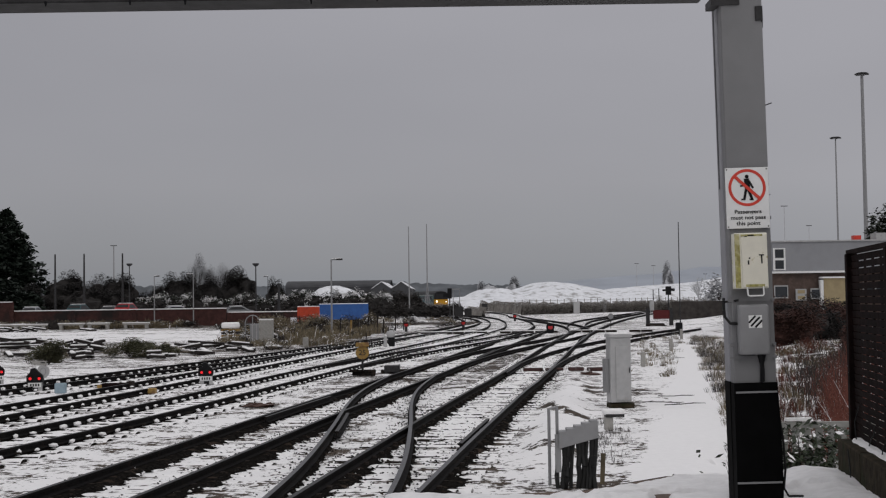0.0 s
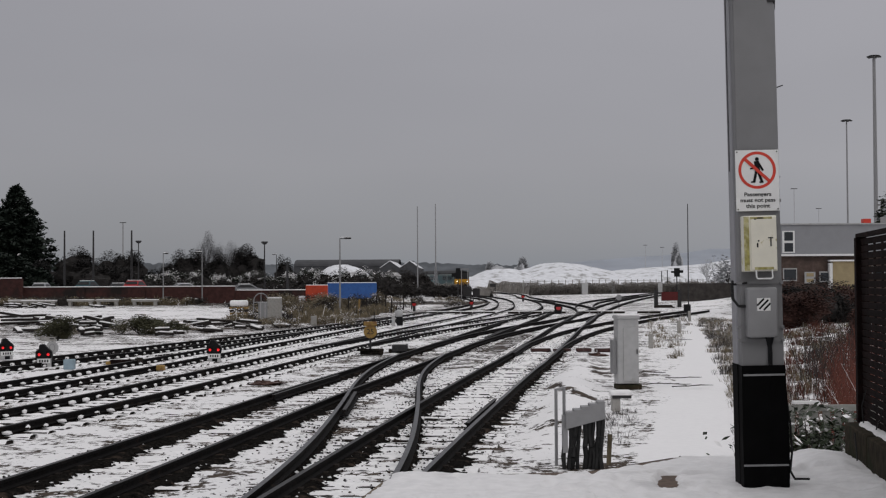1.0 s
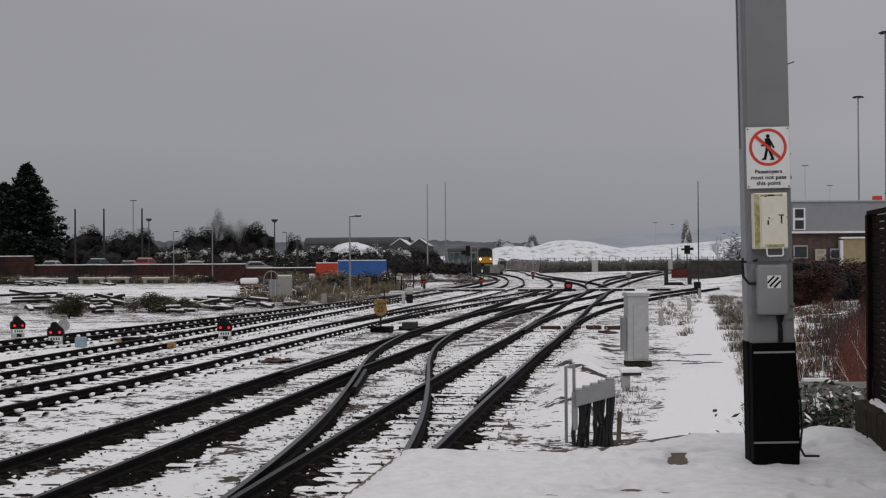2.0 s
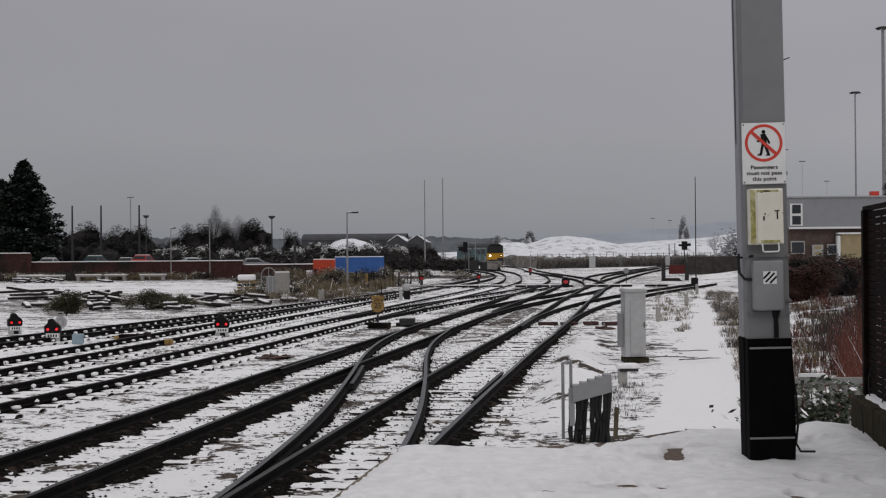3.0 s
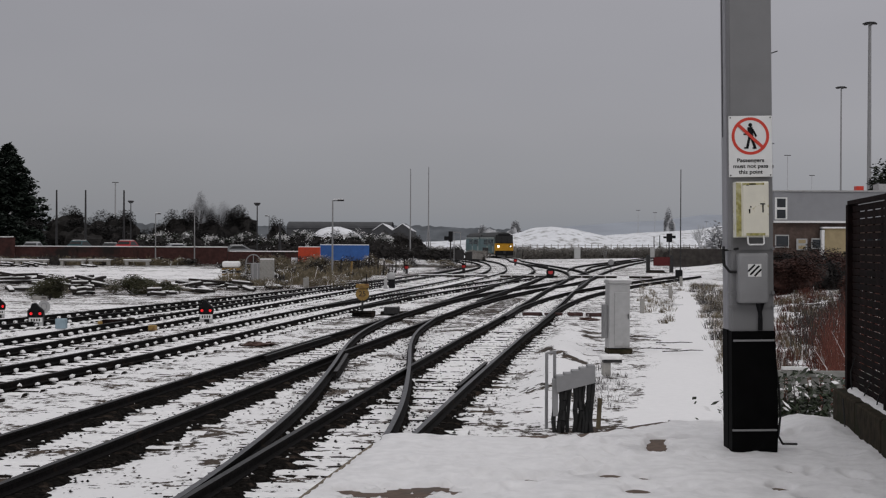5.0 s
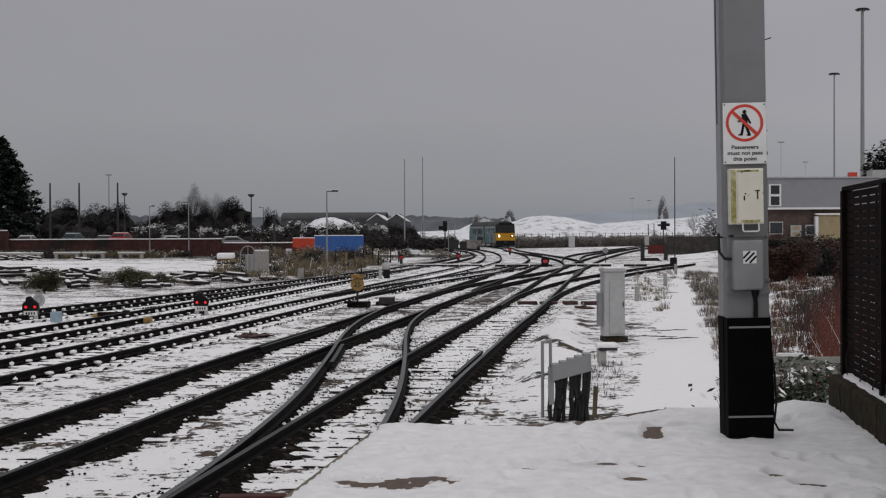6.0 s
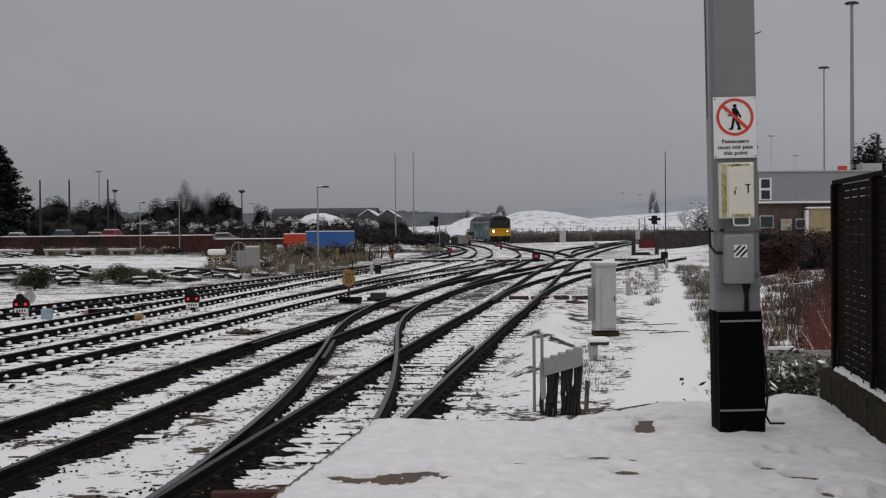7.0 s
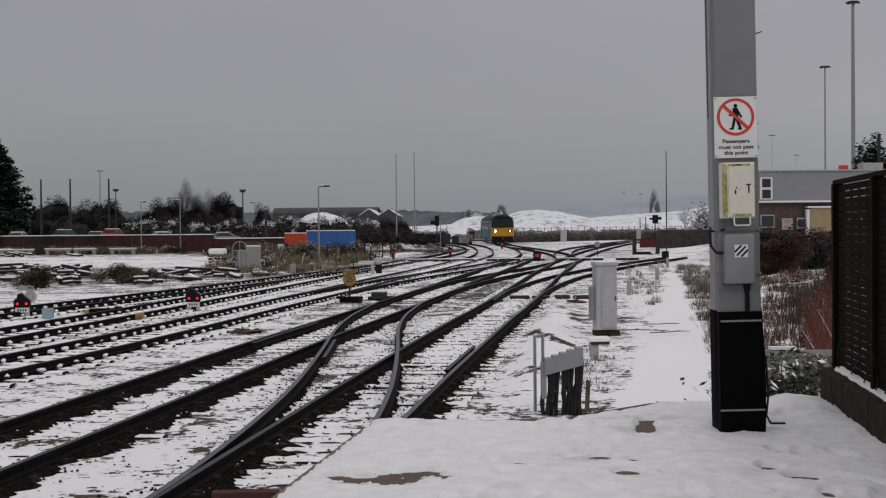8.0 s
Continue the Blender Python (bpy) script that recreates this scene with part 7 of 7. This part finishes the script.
# ---- building behind the fence ----
def station_building():
    b = thing("flat_roofed_building", pose(20.9, 85, gz(85)), "flat-roofed building, grey cladding above brown brick", "building")
    bm = bmesh.new()
    box(bm, (8.5, 4, 2.05), (17, 8, 4.1))
    part("brick_wall", bm, BRICK, b)
    bm = bmesh.new()
    box(bm, (8.5, 3.9, 5.05), (17.1, 8.4, 1.95))
    part("cladding", bm, CLAD, b)
    bm = bmesh.new()
    box(bm, (8.5, -0.34, 4.03), (17.2, 0.14, 0.13))
    part("string_course", bm, WHITE, b, "white band under the cladding")
    bm = bmesh.new()
    box(bm, (8.5, 3.9, 6.06), (17.3, 8.6, 0.09))
    part("roof_edge", bm, CABINET, b)

    def window(x, z, w, h, glow=None):
        bm = bmesh.new()
        box(bm, (x, -0.34, z), (w, 0.10, h))
        win = part("window", bm, WHITE if z > 4 else CABINET, b, "pale framed window")
        n = 2 if h > w else max(1, round(w / 0.9))
        for i in range(n):
            bm = bmesh.new()
            if h > w:
                box(bm, (x, -0.40, z - h / 4 + i * h / 2), (w - 0.24, 0.03, h / 2 - 0.16))
            else:
                box(bm, (x - w / 2 + (i + 0.5) * w / n, -0.40, z), (w / n - 0.12, 0.03, h - 0.16))
            part("pane", bm, glow or GLASS, win)
    window(0.38, 4.9, 0.8, 1.45)
    window(0.45, 2.75, 0.9, 0.85)
    # this pane's cream colour stands for a lit window
    window(1.75, 2.55, 0.7, 0.75, CREAM)
    window(2.75, 2.6, 0.75, 0.7)
    window(6.6, 2.9, 1.6, 0.8)
    bm = bmesh.new()
    box(bm, (4.25, -0.3, 2.3), (2.1, 0.5, 2.6))
    part("kiosk_front", bm, CREAM, b, "cream shop front, its lit look put into the colour")
    bm = bmesh.new()
    box(bm, (3.05, -0.45, 2.2), (0.2, 0.4, 2.6))
    part("kiosk_post", bm, WHITE, b)
    bm = bmesh.new()
    box(bm, (4.2, -0.4, 3.65), (2.4, 0.6, 0.10))
    part("kiosk_roof", bm, SNOW, b, "snow on the shop roof")
    bm = bmesh.new()
    box(bm, (5.75, 0.6, 6.27), (0.50, 0.5, 0.30))
    part("roof_tank", bm, RED, b, "red tank on the roof")
    bm = bmesh.new()
    box(bm, (7.5, 0.5, 6.3), (1.3, 1.2, 0.5))
    part("roof_cabin", bm, CABINET, b)


station_building()
bush("roof_side_tree", 33.2, 99, (2.2, 2.0, 9.0), 9000, 0.16, EVERGREEN, "dark evergreen tree behind the building", 91, 0.01, "tree")
bush("roof_side_tree", 36.4, 99, (3.0, 2.4, 9.8), 9000, 0.17, EVERGREEN, "tall dark evergreen behind the building", 92, 0.01, "tree")
bare_tree(29.2, 98, 8.0, 0.14, 55, TWIG, "small leafless tree behind the building")
bare_tree(38.6, 205, 6.5, 0.16, 56, TWIGFAR, "misty leafless tree beside the far bank")
bush("bank_bush", 38.4, 190, (2.6, 2.0, 5.2), 1200, 0.25, TWIGFAR, "misty grey bush at the end of the bank", 57, 0.05, "bush")
pole("timber_pole", 32.2, 95, 0.1, 9.2, 0.2, DARKSTEEL, "dark pole behind the fence")


# ---- two-car diesel train ----
def train_car(front):
    t = thing("railcar", pose(0, 0, 0), "turquoise railcar with yellow front and sooty roof" if front else "turquoise trailing railcar with sooty roof", "train", "two-car train")
    L, W = 15.2, 2.8
    z0, z1 = 0.55, 3.65
    bm = bmesh.new()
    sec = [(-W / 2, z0), (-W / 2 - 0.02, 1.6), (-W / 2, 2.05), (-W / 2 + 0.06, 2.75), (-W / 2 + 0.22, 3.2), (-0.75, 3.60), (0.0, 3.72), (0.75, 3.60), (W / 2 - 0.22, 3.2), (W / 2 - 0.06, 2.75), (W / 2, 2.05), (W / 2 + 0.02, 1.6), (W / 2, z0)]
    y_front = 0.55 if front else 0.0
    rows = []
    for y in (y_front, L):
        rows.append([bm.verts.new((x, y, z)) for x, z in sec])
    for i in range(len(sec) - 1):
        f = bm.faces.new((rows[0][i], rows[0][i + 1], rows[1][i + 1], rows[1][i]))
        f.material_index = 1 if 3 <= i <= 8 else 0
    bm.faces.new(rows[0])
    bm.faces.new(rows[1][::-1])
    bm.faces.new((rows[0][0], rows[0][-1], rows[1][-1], rows[1][0]))
    bmesh.ops.recalc_face_normals(bm, faces=bm.faces[:])
    part("body", bm, (TEAL, TRAINROOF), t)
    if front:
        bm = bmesh.new()
        n = len(sec)
        r0 = [bm.verts.new((x, 0.55, z)) for x, z in sec]
        r1 = [bm.verts.new((x * 0.94, 0.10 if z < 2.1 else 0.10 + (z - 2.1) * 0.16, z if z < 3.3 else z - 0.06)) for x, z in sec]
        for i in range(n - 1):
            f = bm.faces.new((r0[i], r0[i + 1], r1[i + 1], r1[i]))
            f.material_index = 1 if 2 <= i <= 9 else 0
        bm.faces.new((r1[0], r1[1], r1[2], r1[10], r1[11], r1[12]))
        bm.faces.new(r1[2:11]).material_index = 1
        bmesh.ops.recalc_face_normals(bm, faces=bm.faces[:])
        part("cab", bm, (TRAINYELLOW, TRAINROOF), t, "warning yellow cab")
        bm = bmesh.new()
        box(bm, (0, 0.14, 2.70), (2.56, 0.24, 1.30), rx=-9)
        bevel(bm, 0.08, 2)
        cabw = part("windscreen", bm, CABGLASS, t, "dark cab windscreen")
        for px in (-0.42, 0.42):
            bm = bmesh.new()
            box(bm, (px, 0.0, 2.62), (0.07, 0.06, 1.10), rx=-9)
            part("pillar", bm, BLACK, cabw)
        bm = bmesh.new()
        box(bm, (0, 0.16, 3.32), (1.9, 0.25, 0.30), rx=-16)
        bevel(bm, 0.06, 1)
        part("roof_dome", bm, BLACK, t, "dark destination blind")
        for px, lit in ((-0.92, True), (0.92, False)):
            bm = bmesh.new()
            box(bm, (px, 0.07, 1.62), (0.46, 0.10, 0.26))
            bevel(bm, 0.03, 1)
            lamp = part("lamp_cluster", bm, BLACK, t)
            bm = bmesh.new()
            rod(bm, (px + 0.02, 0.03, 1.62), (px + 0.02, -0.02, 1.62), 0.15 if lit else 0.085, 0.13 if lit else 0.07, 14)
            part("headlamp", bm, LAMPON, lamp, "lit headlamp")
        bm = bmesh.new()
        box(bm, (0, 0.22, 0.62), (2.70, 0.34, 0.74))
        bevel(bm, 0.08, 2)
        part("buffer_beam", bm, BLACK, t)
        bm = bmesh.new()
        box(bm, (0, -0.12, 0.72), (0.35, 0.5, 0.4))
        bevel(bm, 0.05, 1)
        part("coupler", bm, DARKSTEEL, t)
    for s in (-1, 1):
        for y0, w in ((1.35, 1.25), (7.0, 1.25)):
            bm = bmesh.new()
            box(bm, (s * (W / 2 + 0.0), y0 + w / 2, 1.85), (0.07, w, 2.1))
            d = part("door", bm, TEALPALE, t, "pale folding door")
            for k in range(2):
                bm = bmesh.new()
                box(bm, (s * (W / 2 + 0.03), y0 + w * (0.27 + 0.46 * k), 2.15), (0.05, w * 0.3, 1.1))
                part("pane", bm, TRAINGLASS, d)
        for k in range(7):
            y = 3.35 + k * 0.98 + (1.6 if k > 3 else 0)
            if y > 14.4:
                continue
            bm = bmesh.new()
            box(bm, (s * (W / 2 - 0.005), y, 2.2), (0.05, 0.86, 0.78))
            bevel(bm, 0.02, 1)
            part("window", bm, TRAINGLASS, t)
        bm = bmesh.new()
        box(bm, (s * (W / 2 + 0.012), L / 2 + 0.3, 2.86), (0.03, L - 1.0, 0.20))
        part("cream_band", bm, TEALPALE, t, "pale band above the windows")
    bm = bmesh.new()
    box(bm, (0, L / 2, 0.66), (2.3, L * 0.9, 0.46))
    part("underframe", bm, BLACK, t)
    for y in (3.1, 12.1):
        for s in (-1, 1):
            bm = bmesh.new()
            rod(bm, (s * 0.68, y, 0.42), (s * 0.82, y, 0.42), 0.42, 0.42, 18)
            part("wheel", bm, DARKSTEEL, t)
    bm = bmesh.new()
    box(bm, (0, L - 0.15, 2.0), (2.5, 0.25, 2.6))
    part("gangway_end", bm, BLACK, t)
    return t


CARS = [train_car(True), train_car(False)]


# ---- sleepers of the tracks ----
def lay_sleepers(key, y0, y1, meshes, step=0.66):
    rng = random.Random(key)
    for x, y, h in spline(LINES[key], step):
        if not y0 <= y <= y1:
            continue
        ob = new("sleeper", rng.choice(meshes))
        ob.parent = TRACKS[key]
        ob.matrix_basis = pose(x, y, gz(y) - {"a": 0.012, "b": 0.030}.get(key, 0.0 if key in "def" else 0.014) - (rng.random() ** 2 * 0.035 if key in "abg" else 0.0), rng.uniform(-2, 2), rng.uniform(-0.5, 0.5), math.degrees(h) - 90 + rng.uniform(-2.0, 2.0))


lay_sleepers("a", 4, 38, SLEEPERS)
lay_sleepers("a", 38.01, 88, DRIFTED)
lay_sleepers("b", 6, 38, SLEEPERS)
lay_sleepers("b", 38.01, 100, DRIFTED)
lay_sleepers("d", 12, 100, CHAIRED)
lay_sleepers("e", 20, 100, CHAIRED)
lay_sleepers("f", 28, 92, CHAIRED)
lay_sleepers("g", 46, 90, DRIFTED)
lay_sleepers("m", 56, 92, CHAIRED)


def scatter_stones():
    rng = random.Random(11)
    verts, faces, idx = [], [], []
    base = [(1, 0, 0), (-0.5, 0.8, 0), (-0.5, -0.8, 0), (0.1, 0.1, 0.9), (0.0, 0.0, -0.6)]
    tris = [(0, 1, 3), (1, 2, 3), (2, 0, 3), (1, 0, 4), (2, 1, 4), (0, 2, 4)]
    for key, y1, per in (("a", 60, 44), ("b", 60, 44), ("c", 42, 30), ("d", 55, 8), ("e", 50, 6), ("g", 75, 10)):
        for x, y, h in TRACK[key]:
            if not 6 < y < y1:
                continue
            for _ in range(per):
                s = rng.choice((-1, 1))
                u = s * HALF + rng.gauss(0, 0.30)
                v = rng.uniform(0, 0.5)
                px = x + u * math.sin(h) + v * math.cos(h)
                py = y - u * math.cos(h) + v * math.sin(h)
                white = rng.random() < (0.08 if y < 20 else 0.0)
                r = rng.uniform(0.012, 0.034) * (1.5 if white else 1.0)
                a = rng.uniform(0, 6.28)
                o = len(verts)
                for bx, by, bz in base:
                    k = r * rng.uniform(0.7, 1.3)
                    verts.append((px + k * (bx * math.cos(a) - by * math.sin(a)), py + k * (bx * math.sin(a) + by * math.cos(a)), gz(py) + 0.014 + bz * k * 0.6))
                faces += [tuple(o + i for i in t) for t in tris]
                idx += [1 if white else 0] * len(tris)
    ob = raw("ballast_stones", verts, faces, (STONE, SNOW), idx)
    tagged(ob, "loose dark ballast stones poking through the snow", "stones", kind="stuff")


scatter_stones()


# ---- what moves: the train rolls in along its line ----
def motions():
    line = spline(LINES["b"], 0.25)
    rail = 0.16

    def at_arc(y_head, back):
        i = min(range(len(line)), key=lambda k: abs(line[k][1] - y_head) + (1000 if line[k][1] < 100 else 0))
        j = min(len(line) - 1, i + round(back / 0.25))
        return Vector((line[j][0], line[j][1], gz(line[j][1]) + rail))

    heads = [(0.0, 249.7), (0.5, 244.3), (1.0, 238.5), (1.5, 232.5), (2.0, 226.2), (2.5, 219.6), (3.0, 213.0), (3.5, 206.6), (4.0, 200.6),
             (4.5, 195.0), (5.0, 189.7), (5.5, 184.7), (6.0, 179.8), (6.5, 175.0), (7.0, 170.1), (7.5, 165.1), (8.0, 160.0)]
    for k, ob in enumerate(CARS):
        rows = []
        for t, y in heads:
            a, b = at_arc(y, 2.0 + 15.6 * k), at_arc(y, 13.0 + 15.6 * k)
            d = (b - a).normalized()
            p = a - d * 2.0
            rows.append((t, pose(p.x, p.y, p.z, math.degrees(math.asin(d.z)), 0, math.degrees(math.atan2(d.y, d.x)) - 90)))
        walk(ob, rows)


motions()
